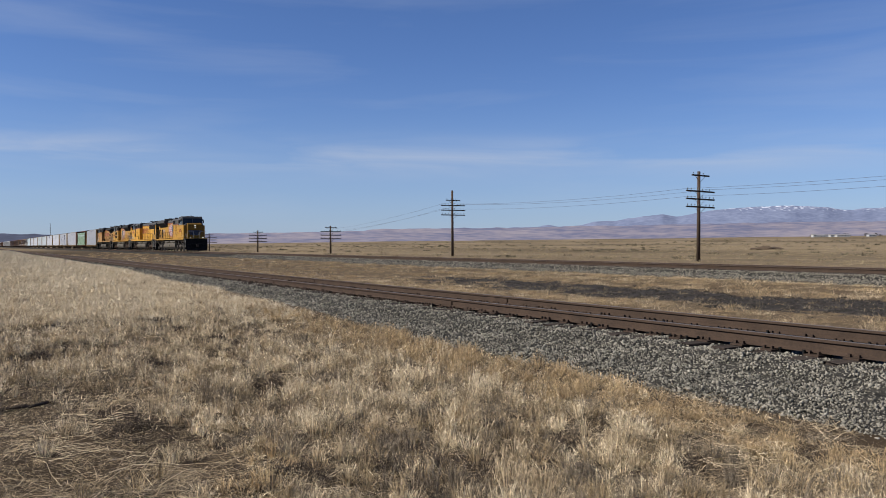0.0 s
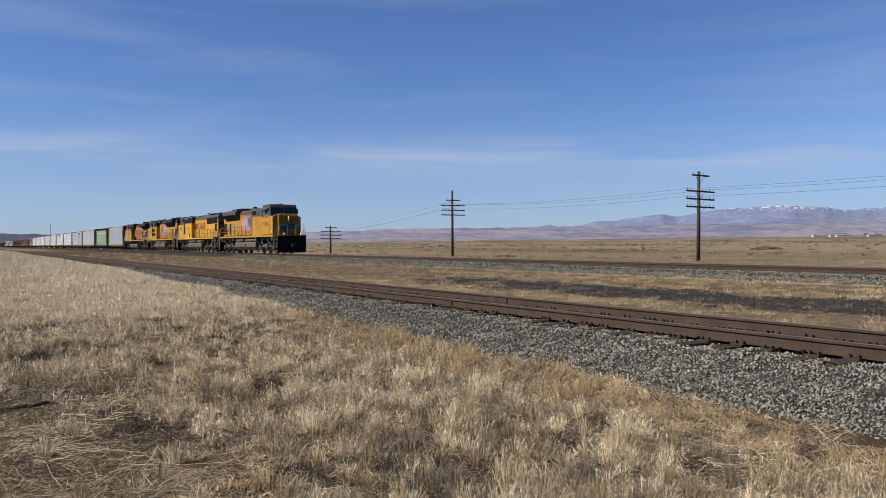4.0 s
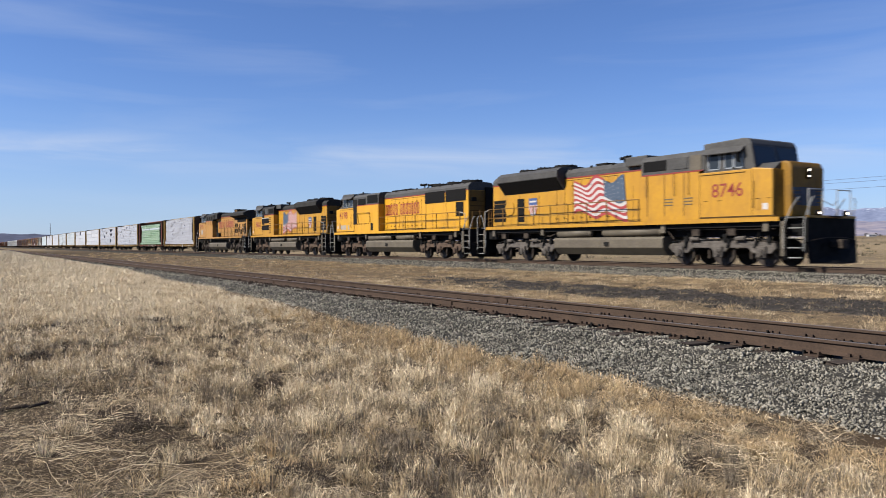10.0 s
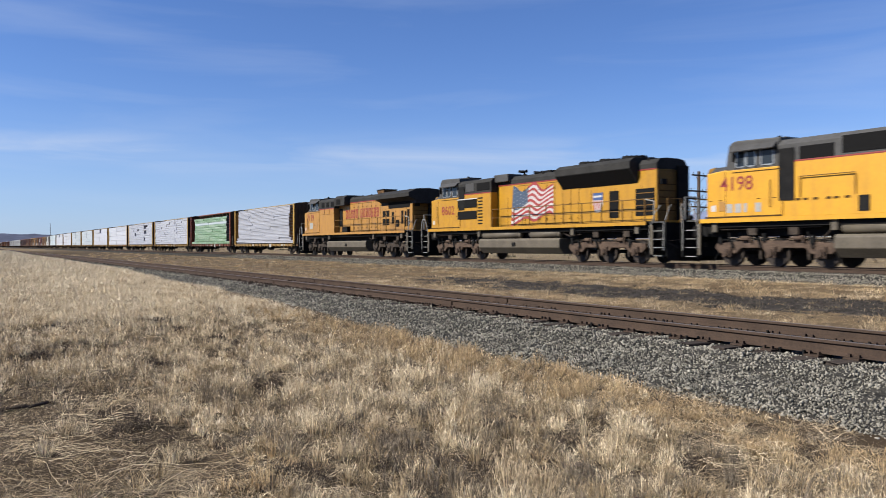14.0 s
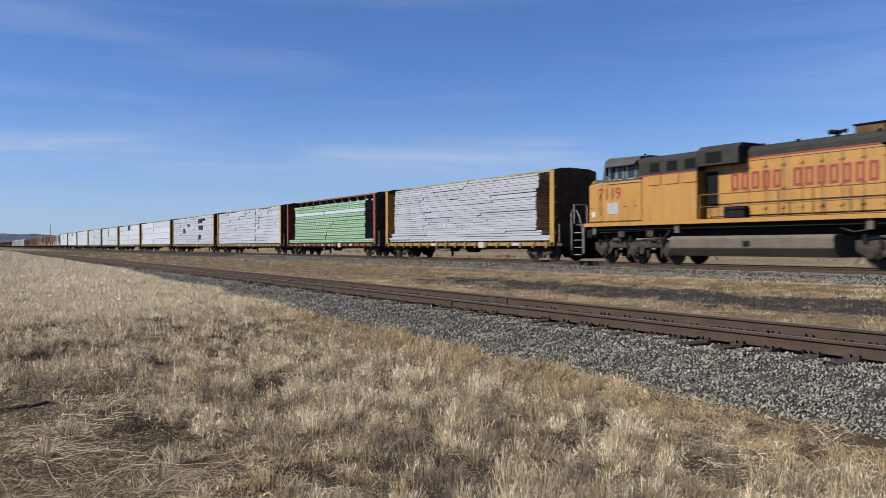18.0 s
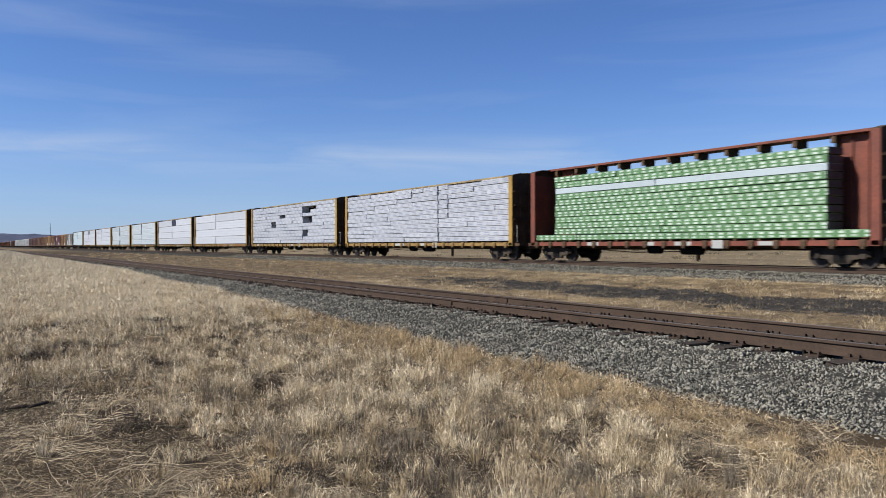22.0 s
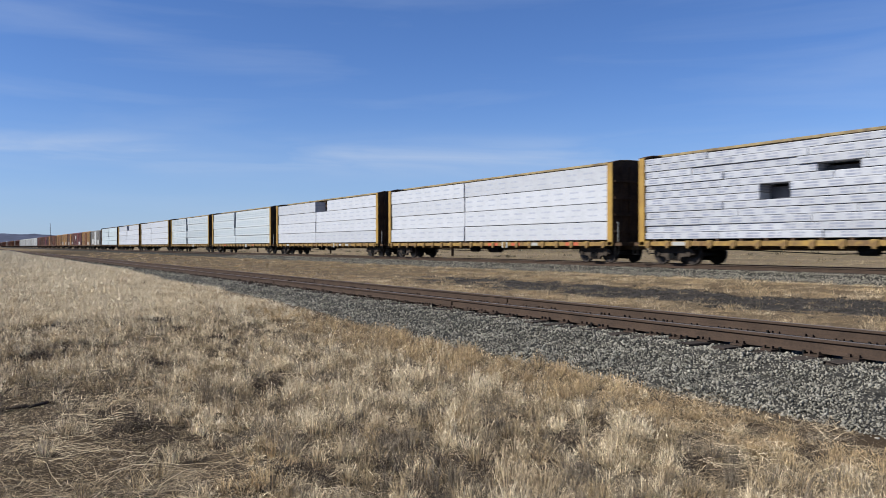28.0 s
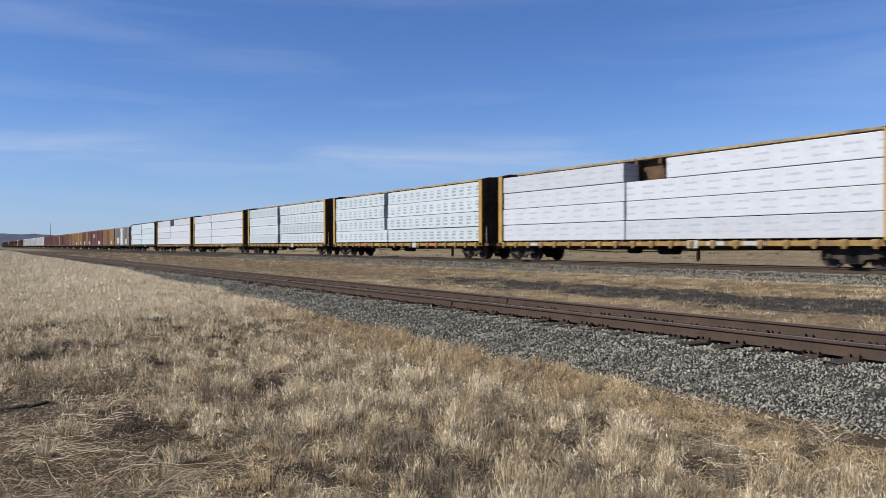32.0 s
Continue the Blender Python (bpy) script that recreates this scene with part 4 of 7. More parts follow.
            for k in range(4):
                panel("slat", op, s, hy + 0.02, -9.75, -8.55, 2.38 + k * 0.28, 2.42 + k * 0.28, M_HANDRAIL, 0.01)
            if not turn:
                pan = bmesh.new()
                rod(pan, (-8.15, s * hy, 2.95), (-8.15, s * (hy + 0.05), 2.95), 0.42, 16)
                part("round_cover", pan, yellow, lo)
            flag(lo, s, hy + 0.015, -2.55, 1.15, 2.12, 4.12)
            shield(lo, s, hy + 0.015, -6.0, 2.95)
        elif kind == "m":
            panel("radiator_grille", lo, s, hy, -7.05, -4.45, 3.66, 4.42, M_GRILLE, 0.02, "black radiator grille")
            panel("radiator_grille", lo, s, hy, -9.6, -7.15, 3.66, 4.42, M_GRILLE, 0.02, "black radiator grille")
            panel("louvre_door", lo, s, hy, -9.3, -8.4, 2.7, 3.6, M_GRILLE, 0.02, "dark louvred door")
            name_bars(lo, s, hy + 0.018, -3.7, 1.5, 3.06, 3.84, (5, 7), M_RED)
        else:
            wing = [(s * hy, 3.80), (s * 1.0, 4.02), (s * 1.55, 4.26), (s * 1.55, 4.54), (s * 0.9, 4.82), (0, 4.88), (0, 3.8)]
            part("radiator_wing", loft(bmesh.new(), wing, -10.35, -5.0, 0.015), M_SOOT, lo, "broad dark radiator wing over the walkway")
            panel("radiator_screen", lo, s, hy, -9.5, -6.2, 3.55, 4.0, M_GRILLE, 0.02, "black radiator screen")
            for a in (-5.75, -6.35):
                for z in (2.35, 2.95):
                    panel("vent", lo, s, hy, a, a + 0.48, z, z + 0.48, M_GRILLE, 0.02, "dark square vent")
            for a, w, z0, z1 in ((-7.1, 0.35, 2.4, 3.3), (-7.9, 0.5, 2.2, 2.7), (-8.55, 0.35, 2.4, 3.35), (-9.0, 0.25, 2.2, 3.3), (-9.45, 0.35, 2.2, 3.4)):
                panel("vent", lo, s, hy, a, a + w, z0, z1, M_GRILLE, 0.02, "dark louvred vent")
            name_bars(lo, s, hy + 0.018, -4.7, 1.5, 3.05, 3.75, (5, 7), M_RED)
            panel("side_door", lo, s, hy, 2.1, 2.75, 2.4, 3.9, M_GRILLE, 0.02, "dark open louvre door")
            panel("toolbox", lo, s, hy, 0.6, 1.6, 1.95, 2.4, M_BLACK, 0.3, "black toolbox on the walkway")
        xs = [-9.6 + k * 1.42 for k in range(8 if ace else 7)] + [cab_end - 0.15]
        handrail(lo, [x for x in xs if x < cab_end - 0.5] + [cab_end - 0.15], s)
        part("rear_gate", rail_line(bmesh.new(), [(-9.6, s * 1.47, 2.92), (-10.1, s * 1.4, 2.8), (-10.1, s * 1.4, 1.9)], 0.026), M_PALE, lo, "pale end handrail")
    for x in [-9.2 + 1.55 * k for k in range(7)]:
        part("lifting_lug", boxes((x - 0.09, x + 0.09, -0.83, -0.79, 4.70, 4.84, 0.01), (x - 0.09, x + 0.09, 0.79, 0.83, 4.70, 4.84, 0.01)), M_BLACK, lo)
    if ge:
        st_ = part("exhaust_stack", boxes((-4.6, -3.5, -0.55, 0.55, 4.78, 5.08, 0.03)), M_RUSTBOX, lo, "heat-rusted exhaust stack")
        part("stack_cap", boxes((-4.66, -3.44, -0.6, 0.6, 5.08, 5.14, 0.02)), M_BLACK, st_)
        bb = part("brake_box", loft(bmesh.new(), [(-1.46, 4.12), (-1.46, 4.74), (-1.2, 4.95), (1.2, 4.95), (1.46, 4.74), (1.46, 4.12)], 0.74, 2.85, 0.02), M_SOOT, lo, "dark dynamic brake box behind the cab")
        for q in (-1, 1):
            panel("brake_grille", bb, q, 1.462, 1.55, 2.35, 4.22, 4.66, M_GRILLE, 0.015)
        horn(lo, -2.4, -0.3, 4.83)
    elif ace:
        part("exhaust_stack", boxes((-1.6, -0.8, -0.4, 0.4, 4.80, 4.96, 0.03)), M_BLACK, lo, "black exhaust stack")
        for x in (-4.4, -5.9, -7.5):
            roof_fan(lo, x, 0, 4.95, 0.66)
        part("central_air_box", boxes((1.3, 2.7, -1.2, 1.2, 4.5, 4.94, 0.05)), M_GREY, lo)
        horn(lo, 0.6, -0.55, 4.78)
        horn(lo, 0.6, 0.55, 4.78)
    else:
        for x in (-5.2, -7.0, -8.8):
            roof_fan(lo, x, 0, 4.82, 0.72)
        part("exhaust_stack", boxes((-1.0, -0.2, -0.4, 0.4, 4.80, 4.94, 0.03)), M_BLACK, lo, "black exhaust stack")
        part("brake_hatch", boxes((-1.8, 1.0, -0.7, 0.7, 4.80, 4.90, 0.03)), M_BLACK, lo)
        horn(lo, -3.2, -0.3, 4.82)
        horn(lo, -3.2, 0.3, 4.82)
    return lo


locomotive("ace", 28.80, 0, "8746", "yellow and grey lead diesel locomotive with a painted flag, headlights lit", M_YELLOW, True)
locomotive("m", 6.38, 180, "4198", "yellow and grey diesel locomotive with red side lettering, cab trailing", M_YELLOW_CLEAN)
locomotive("ace", -16.20, 180, "8602", "yellow and grey diesel locomotive with painted flag and flared radiators", M_YELLOW)
locomotive("ge", -39.05, 180, "7119", "faded orange-yellow diesel locomotive with broad radiator wings", M_FADED)


# ---- freight cars ----
def printed(name, base, ink, px, pz, z0, xr, zr, amount, rough=0.42, stagger=0.37, base2=None):
    """Wrapped lumber: plastic or paper sheet with a repeated, smudged print. px, pz: spacing of the print; xr, zr: the inked share of it."""
    m = mat(name, base, base2 or tuple(v * 0.80 for v in base), 1.3, rough, 0.014, fine=6, sharp=0.8, piece=0.09, stretch=(1, 1, 1.8))
    ns, ls = m.node_tree.nodes, m.node_tree.links
    b = ns["Principled BSDF"]
    paint = b.inputs["Base Color"].links[0].from_socket

    def calc(op, a, c=None):
        n = ns.new("ShaderNodeMath")
        n.operation = op
        for k, v in enumerate((a, c)):
            if v is None:
                continue
            if isinstance(v, (int, float)):
                n.inputs[k].default_value = v
            else:
                ls.new(v, n.inputs[k])
        return n.outputs["Value"]
    co, sp = ns.new("ShaderNodeTexCoord"), ns.new("ShaderNodeSeparateXYZ")
    ls.new(co.outputs["Object"], sp.inputs["Vector"])
    tier = calc("DIVIDE", calc("SUBTRACT", sp.outputs["Z"], z0), pz)
    shift = calc("MULTIPLY", calc("FLOOR", tier), stagger)
    u = calc("FRACT", calc("ADD", calc("DIVIDE", sp.outputs["X"], px), shift))
    v = calc("FRACT", tier)
    mask = calc("MULTIPLY", calc("GREATER_THAN", u, xr[0]), calc("LESS_THAN", u, xr[1]))
    band = None
    for lo, hi in zr:
        k = calc("MULTIPLY", calc("GREATER_THAN", v, lo), calc("LESS_THAN", v, hi))
        band = k if band is None else calc("MAXIMUM", band, k)
    mask = calc("MULTIPLY", mask, band)
    nz = ns.new("ShaderNodeTexNoise")
    nz.inputs["Scale"].default_value, nz.inputs["Detail"].default_value = 5.5, 3
    ls.new(co.outputs["Object"], nz.inputs["Vector"])
    sm = ns.new("ShaderNodeMapRange")
    sm.inputs["From Min"].default_value, sm.inputs["From Max"].default_value, sm.inputs["To Max"].default_value = 0.30, 0.52, amount
    ls.new(nz.outputs["Fac"], sm.inputs["Value"])
    mx = ns.new("ShaderNodeMix")
    mx.data_type = "RGBA"
    mx.inputs["B"].default_value = (*ink, 1)
    ls.new(calc("MULTIPLY", mask, sm.outputs["Result"]), mx.inputs["Factor"])
    ls.new(paint, mx.inputs["A"])
    ls.new(mx.outputs["Result"], b.inputs["Base Color"])
    return m


Z0 = 1.10
P_PLAIN = printed("white board wrap", (0.43, 0.43, 0.455), (0.24, 0.245, 0.28), 0.62, 0.1405, Z0, (0.2, 0.7), ((0.2, 0.75),), 0.6)
P_GREEN = printed("green printed wrap", (0.085, 0.19, 0.062), (0.40, 0.45, 0.38), 0.47, 0.30, Z0, (0.12, 0.66), ((0.10, 0.34), (0.54, 0.80)), 1.0, stagger=0.43, base2=(0.125, 0.225, 0.10))
P_BRICK = printed("white wrap with grey print", (0.50, 0.505, 0.535), (0.13, 0.14, 0.19), 0.98, 0.302, Z0, (0.12, 0.72), ((0.18, 0.40), (0.55, 0.75)), 0.72, stagger=0.41)
P_TALL = printed("white wrap with faint grey dashes", (0.55, 0.555, 0.58), (0.24, 0.255, 0.30), 1.22, 0.90, Z0, (0.15, 0.72), ((0.28, 0.36), (0.60, 0.70)), 0.75, stagger=0.13)
P_SQUARE = printed("white wrap with grey block print", (0.525, 0.555, 0.565), (0.14, 0.185, 0.21), 0.92, 0.90, Z0, (0.22, 0.74), ((0.18, 0.30), (0.42, 0.54), (0.62, 0.72)), 1.0, stagger=0.0)
P_BLUISH = printed("pale blue-white wrap", (0.508, 0.57, 0.585), (0.347, 0.385, 0.424), 1.1, 0.90, Z0, (0.2, 0.7), ((0.3, 0.4), (0.6, 0.7)), 0.4)
M_BOARDS = mat("sawn board ends", (0.33, 0.22, 0.13), (0.20, 0.12, 0.075), 3, 0.85, 0.006, fine=24, stretch=(1, 1, 7), piece=0.25)
M_DARKWRAP = mat("grey inner wrap", (0.13, 0.13, 0.145), (0.07, 0.07, 0.08), 3, 0.6)
M_CAR_YELLOW = mat("weathered yellow car paint", (0.424, 0.266, 0.0577), (0.331, 0.193, 0.0423), 1.5, 0.6, 0.002, fine=14, dirt=(0.17, 0.10, 0.05))
M_SILL = mat("rust-streaked yellow sill paint", (0.40, 0.25, 0.06), (0.15, 0.085, 0.04), 1.1, 0.65, 0.002, fine=6, sharp=0.6, dirt=(0.07, 0.045, 0.03))
M_CHORD = mat("weathered tan chord paint", (0.36, 0.27, 0.13), (0.13, 0.09, 0.05), 0.9, 0.7, 0.002, fine=5, sharp=0.6)
M_CAR_BROWN = mat("oxide red-brown car paint", (0.23, 0.066, 0.038), (0.14, 0.042, 0.028), 1.5, 0.65, 0.002, fine=14, dirt=(0.06, 0.035, 0.03))
M_BULK_DARK = mat("rust-dark bulkhead steel", (0.135, 0.082, 0.045), (0.062, 0.040, 0.027), 2, 0.75, 0.002, fine=18)
# ochre raised in colour so that the lining looks sunlit
M_BULK_TAN = mat("ochre bulkhead lining", (0.52, 0.31, 0.085), (0.40, 0.23, 0.065), 2, 0.7, 0.002, fine=18)
M_PATCH = mat("pale stencil plate", (0.447, 0.439, 0.408), (0.354, 0.347, 0.323), 4, 0.6)
M_ORANGE = mat("red-orange patch paint", (0.50, 0.12, 0.05), (0.42, 0.10, 0.05), 4, 0.6)


def car_truck(parent, x, turning):
    def frame_mesh():
        bm = bmesh.new()
        for s in (-1, 1):
            y0, y1 = sorted((s * 0.93, s * 1.08))
            prism(bm, [(-1.15, 0.42), (-0.85, 0.36), (-0.45, 0.30), (-0.38, 0.16), (0.38, 0.16), (0.45, 0.30), (0.85, 0.36), (1.15, 0.42), (1.12, 0.62), (0.5, 0.80), (-0.5, 0.80), (-1.12, 0.62)], y0, y1, 0.025)
            for sx in (-0.89, 0.89):
                rod(bm, (sx, s * 1.06, 0.46), (sx, s * 1.14, 0.46), 0.13, 10)
        box(bm, -0.22, 0.22, -1.1, 1.1, 0.50, 0.74)
        return bm

    def spring_mesh():
        bm = bmesh.new()
        for sx in (-0.17, 0.0, 0.17):
            rod(bm, (sx, 0, 0), (sx, 0, 0.25), 0.07, 8)
        return bm
    t = hang("truck", shared("car_truck_frame", frame_mesh, M_TRUCK), parent, "rusty two-axle freight truck", pose(x, 0, 0))
    for ax in (-0.89, 0.89):
        w = hang("wheelset", wheelset(0.457), t, "", pose(ax, 0, 0.457))
        if turning:
            roll(w, 0.457, (ax, 0, 0.457), 0)
    for s in (-1, 1):
        hang("spring_group", shared("car_springs", spring_mesh, M_BLACK), t, "", pose(0, s * 1.09, 0.24))
    return t


def couplers(car, half):
    for o in (-1, 1):
        a, b = sorted((o * (half - 0.75), o * half))
        part("coupler", boxes((a, b, -0.11, 0.11, 0.78, 0.98, 0.03)), M_TRUCK, car)
        bm = bmesh.new()
        rail_line(bm, [(o * (half - 0.5), 0.3, 0.9), (o * (half - 0.3), 0.3, 0.5), (o * (half - 0.02), 0.1, 0.42)], 0.03)
        part("air_hose", bm, M_BLACK, car)


def pieces(spans, cuts):
    """Spans with the cuts taken out."""
    for c0, c1 in cuts:
        nxt = []
        for a, b in spans:
            if c1 <= a or c0 >= b:
                nxt.append((a, b))
            else:
                if c0 - a > 0.15:
                    nxt.append((a, c0))
                if b - c1 > 0.15:
                    nxt.append((c1, b))
        spans = nxt
    return spans


def centerbeam(mid, length, paint, wrap, tiers, tier_h, label, seams=(), holes=(), inset=0.0, steps_in=(), cut=(0, 0), turning=True, stripe=None, lining=None, open_top=False, seed=1, patches=()):
    """A centre-beam flat car with its lumber load."""
    rnd = random.Random(seed)
    car = tagged(new("centerbeam_car"), label, "freight car", group="lumber cars in the train")
    VEHICLES.append((car, mid, 0))
    half = length / 2
    e = half - 0.88                                     # outer face of the bulkheads
    # deck and side sills
    part("deck", boxes((-e, e, -1.40, 1.40, 0.86, 1.0), (-half + 0.35, half - 0.35, -0.28, 0.28, 0.62, 0.86, 0.02)), M_BULK_DARK, car, "dark steel deck and centre sill")
    n = int(2 * e / 1.12)
    for s in (-1, 1):
        a, b = sorted((s * 1.40, s * 1.47))
        part("side_sill", boxes((-e, e, a, b, 0.80, 1.0, 0.01)), M_SILL if paint is M_CAR_YELLOW else paint, car, "weathered painted side sill")
        for k in range(n):
            x = -e + (k + 0.5) * 2 * e / n
            def pocket():
                return boxes((-0.13, 0.13, -0.05, 0.05, -0.13, 0.13, 0.02), (-0.06, 0.06, -0.06, 0.06, -0.2, -0.1))
            hang("stake_pocket", shared("stake_pocket_" + paint.name, pocket, M_SILL if paint is M_CAR_YELLOW else M_BULK_DARK), car, "", pose(x, s * 1.49, 0.90))
            hang("riser", shared("riser", lambda: boxes((-0.05, 0.05, -0.6, 0.6, 0, 0.095)), M_BULK_DARK), car, "", pose(x + 0.3, s * 0.8, 1.0))
        for x0, w, mm in patches:
            panel("sill_plate", car, s, 1.472, x0, x0 + w, 0.82, 0.985, {"w": M_PATCH, "o": M_ORANGE}[mm], 0.006)
        panel("stencil_plate", car, s, 1.472, 2.6, 3.15, 0.70, 1.04, M_PATCH, 0.02, "pale stencil plate")
    # bulkheads
    for o in (-1, 1):
        a, b = sorted((o * e, o * (e - 0.14)))
        bh = part("bulkhead", loft(bmesh.new(), [(-1.42, 0.9), (1.42, 0.9), (1.42, 4.72), (0.9, 4.85), (-0.9, 4.85), (-1.42, 4.72)], a, b, 0.015), M_BULK_DARK, car, "dark ribbed steel end bulkhead")
        a, b = sorted((o * (e - 0.142), o * (e - 0.16)))
        part("lining", boxes((a, b, -1.40, 1.40, 1.0, 4.6)), lining or M_BULK_TAN, bh)
        for z in (1.5, 2.3, 3.1, 3.9):
            a, b = sorted((o * e, o * (e + 0.09)))
            part("rib", boxes((a, b, -1.36, 1.36, z - 0.05, z + 0.05)), M_BULK_DARK, bh)
        for y in (-0.9, -0.3, 0.3, 0.9):
            a, b = sorted((o * e, o * (e + 0.07)))
            part("rib", boxes((a, b, y - 0.05, y + 0.05, 0.95, 4.6)), M_BULK_DARK, bh)
        for s in (-1, 1):
            a, b = sorted((o * (e + 0.02), o * (e - 0.33)))
            c, d = sorted((s * 1.42, s * 1.47))
            part("edge_post", boxes((a, b, c, d, 0.82, 4.76, 0.01)), paint, bh, "painted bulkhead edge post")
            bm = bmesh.new()
            rail_line(bm, [(o * (e + 0.05), s * 1.2, 1.0), (o * (e + 0.14), s * 1.2, 1.05), (o * (e + 0.14), s * 1.2, 1.9), (o * (e + 0.05), s * 1.2, 1.95)], 0.02)
            part("grab_iron", bm, M_PALE if turning else M_BULK_DARK, bh)
        part("bulkhead_cap", loft(bmesh.new(), [(-1.45, 4.72), (-1.45, 4.79), (-0.9, 4.92), (0.9, 4.92), (1.45, 4.79), (1.45, 4.72), (0.9, 4.855), (-0.9, 4.855)], *sorted((o * (e + 0.03), o * (e - 0.36))), 0.008), M_BULK_DARK, bh)
        a, b = sorted((o * (e + 0.02), o * (half - 0.42)))
        part("end_platform", boxes((a, b, -1.3, 1.3, 0.80, 0.96, 0.02)), M_BULK_DARK, car)
        part("crossover_step", rail_line(bmesh.new(), [(o * (e + 0.15), -1.4, 0.8), (o * (e + 0.15), -1.4, 0.42), (o * (e + 0.42), -1.4, 0.42), (o * (e + 0.42), -1.4, 0.8)], 0.02), M_BLACK, car)
    # the centre beam
    m_beam = M_CHORD if paint is M_CAR_YELLOW else paint
    part("top_chord", boxes((-e + 0.14, e - 0.14, -0.40, 0.40, 4.86, 4.97, 0.015)), m_beam, car, "painted top chord of the centre beam")
    npost = int(2 * e / 1.5)
    for k in range(npost):
        x = -e + (k + 0.5) * 2 * e / npost
        hang("beam_post", shared("beam_post", lambda: boxes((-0.06, 0.06, -0.12, 0.12, 1.0, 4.86), (-0.09, 0.09, -0.36, 0.36, 4.60, 4.86)), M_BULK_DARK), car, "", pose(x, 0, 0))
    for o in (-1, 1):
        a, b = sorted((o * (e - 0.2), o * (e - 2.3)))
        part("end_web", boxes((a, b, -0.05, 0.05, 1.0, 4.84)), paint if paint is M_CAR_BROWN else M_BULK_TAN, car, "painted solid panel at the end of the centre beam")
        for k in range(3):
            x = o * (e - 0.6 - 0.6 * k)
            part("web_stiffener", boxes((x - 0.03, x + 0.03, -0.12, 0.12, 1.0, 4.84)), paint if paint is M_CAR_BROWN else M_BULK_TAN, car)
    part("beam_web", boxes((-e + 0.2, e - 0.2, -0.02, 0.02, 1.0, 2.3), (-e + 0.2, e - 0.2, -0.02, 0.02, 3.4, 4.2 if open_top else 4.84)), M_BULK_DARK, car)
    # running gear
    for x in (-half + 2.55, half - 2.55):
        car_truck(car, x, turning)
    couplers(car, half)
    bm = bmesh.new()
    rail_line(bm, [(-half + 4.0, -0.7, 0.7), (-2.5, -0.7, 0.5), (3.0, -0.7, 0.62), (half - 4.0, -0.7, 0.66)], 0.022)
    part("brake_rod", bm, M_BLACK, car)
    part("brake_cylinder", rod(bmesh.new(), (-1.5, -0.8, 0.62), (-0.8, -0.8, 0.62), 0.17, 12), M_BLACK, car)
    part("air_tank", rod(bmesh.new(), (0.4, -0.75, 0.62), (1.5, -0.75, 0.62), 0.2, 12), M_BLACK, car)
    # the load
    x_lo, x_hi = -e + 0.20 + inset, e - 0.20 - inset
    for s in (-1, 1):
        for t in range(tiers):
            z0, z1 = Z0 + t * tier_h, Z0 + (t + 1) * tier_h - (0.012 if tier_h < 0.2 else 0.022 if tier_h < 0.5 else 0.03)
            lo, hi = x_lo, x_hi
            for t0, t1, dlo, dhi in steps_in:
                if t0 <= t <= t1:
                    lo, hi = lo + dlo, hi - dhi
            spans = pieces([(lo, hi)], [(x - w / 2, x + w / 2) for x, w, zb in seams if z0 >= zb - 0.05] + [(a, b) for a, b, za, zb in holes if z1 > za + 0.05 and z0 < zb - 0.05])
            for a, b in spans:
                cutsx = [a]
                while tier_h < 0.5 and s < 0 and b - cutsx[-1] > 6.5:
                    cutsx.append(cutsx[-1] + rnd.uniform(2.6, 5.2))
                cutsx.append(b)
                for c, d in zip(cutsx, cutsx[1:]):
                    yo = 1.39 + rnd.uniform(-0.05, 0.03)
                    dz = rnd.uniform(-0.006, 0.006)
                    p0, p1 = sorted((s * 0.40, s * yo))
                    if t == tiers - 1 and tier_h < 0.5:
                        z1 = Z0 + tiers * tier_h - 0.02 + rnd.uniform(-0.05, 0.02)
                    w = stripe[1] if stripe and t == stripe[0] else wrap
                    bm = bmesh.new()
                    box(bm, c + 0.006, d - 0.006, p0, p1, z0 + dz, z1 + dz, 0.018)
                    pk = part("lumber_package", bm, w, car)
                    for o, xe in ((-1, c), (1, d)):
                        if inset and (xe <= lo + 0.01 or xe >= hi - 0.01):
                            q0, q1 = sorted((xe + o * 0.0, xe + o * 0.012))
                            part("end_cover", boxes((q0, q1, p0 + 0.03, p1 - 0.03, z0 + 0.02, z1 - 0.02)), M_BOARDS if wrap is not P_GREEN else M_DARKWRAP, pk)
    # blocks added deep in the gaps; their dark colour stands for shade
    for a, b, za, zb in holes if tier_h < 0.5 else ():
        for s in (-1, 1):
            p0, p1 = sorted((s * 0.42, s * 0.72))
            part("lumber_package", boxes((a - 0.05, b + 0.05, p0, p1, za - 0.1, min(zb, 4.66), 0.02)), M_DARKWRAP, car, "dark block in a load gap, shade put into its colour")
    return car


W_LABEL = "yellow centre-beam car of white-wrapped lumber"
centerbeam(-60.92, 21.05, M_CAR_YELLOW, P_PLAIN, 26, 0.1405, "yellow centre-beam car stacked with thin white-wrapped boards, brown ends showing", inset=0.25, steps_in=((2, 3, 0.35, 0.7), (4, 19, 0.8, 1.15), (20, 25, 0.85, 0.95)), seed=2, patches=((-3.0, 0.9, "w"), (6.0, 1.1, "w")))
centerbeam(-81.88, 20.85, M_CAR_BROWN, P_GREEN, 11, 0.30, "oxide-red centre-beam car with green printed lumber packages", inset=0.2, steps_in=((1, 10, 1.55, 1.55),), stripe=(8, P_BLUISH), lining=M_CAR_BROWN, open_top=True, seed=3, patches=((-5, 0.8, "w"), (-1.2, 0.6, "w"), (0.6, 0.9, "w"), (4.8, 0.8, "w")))
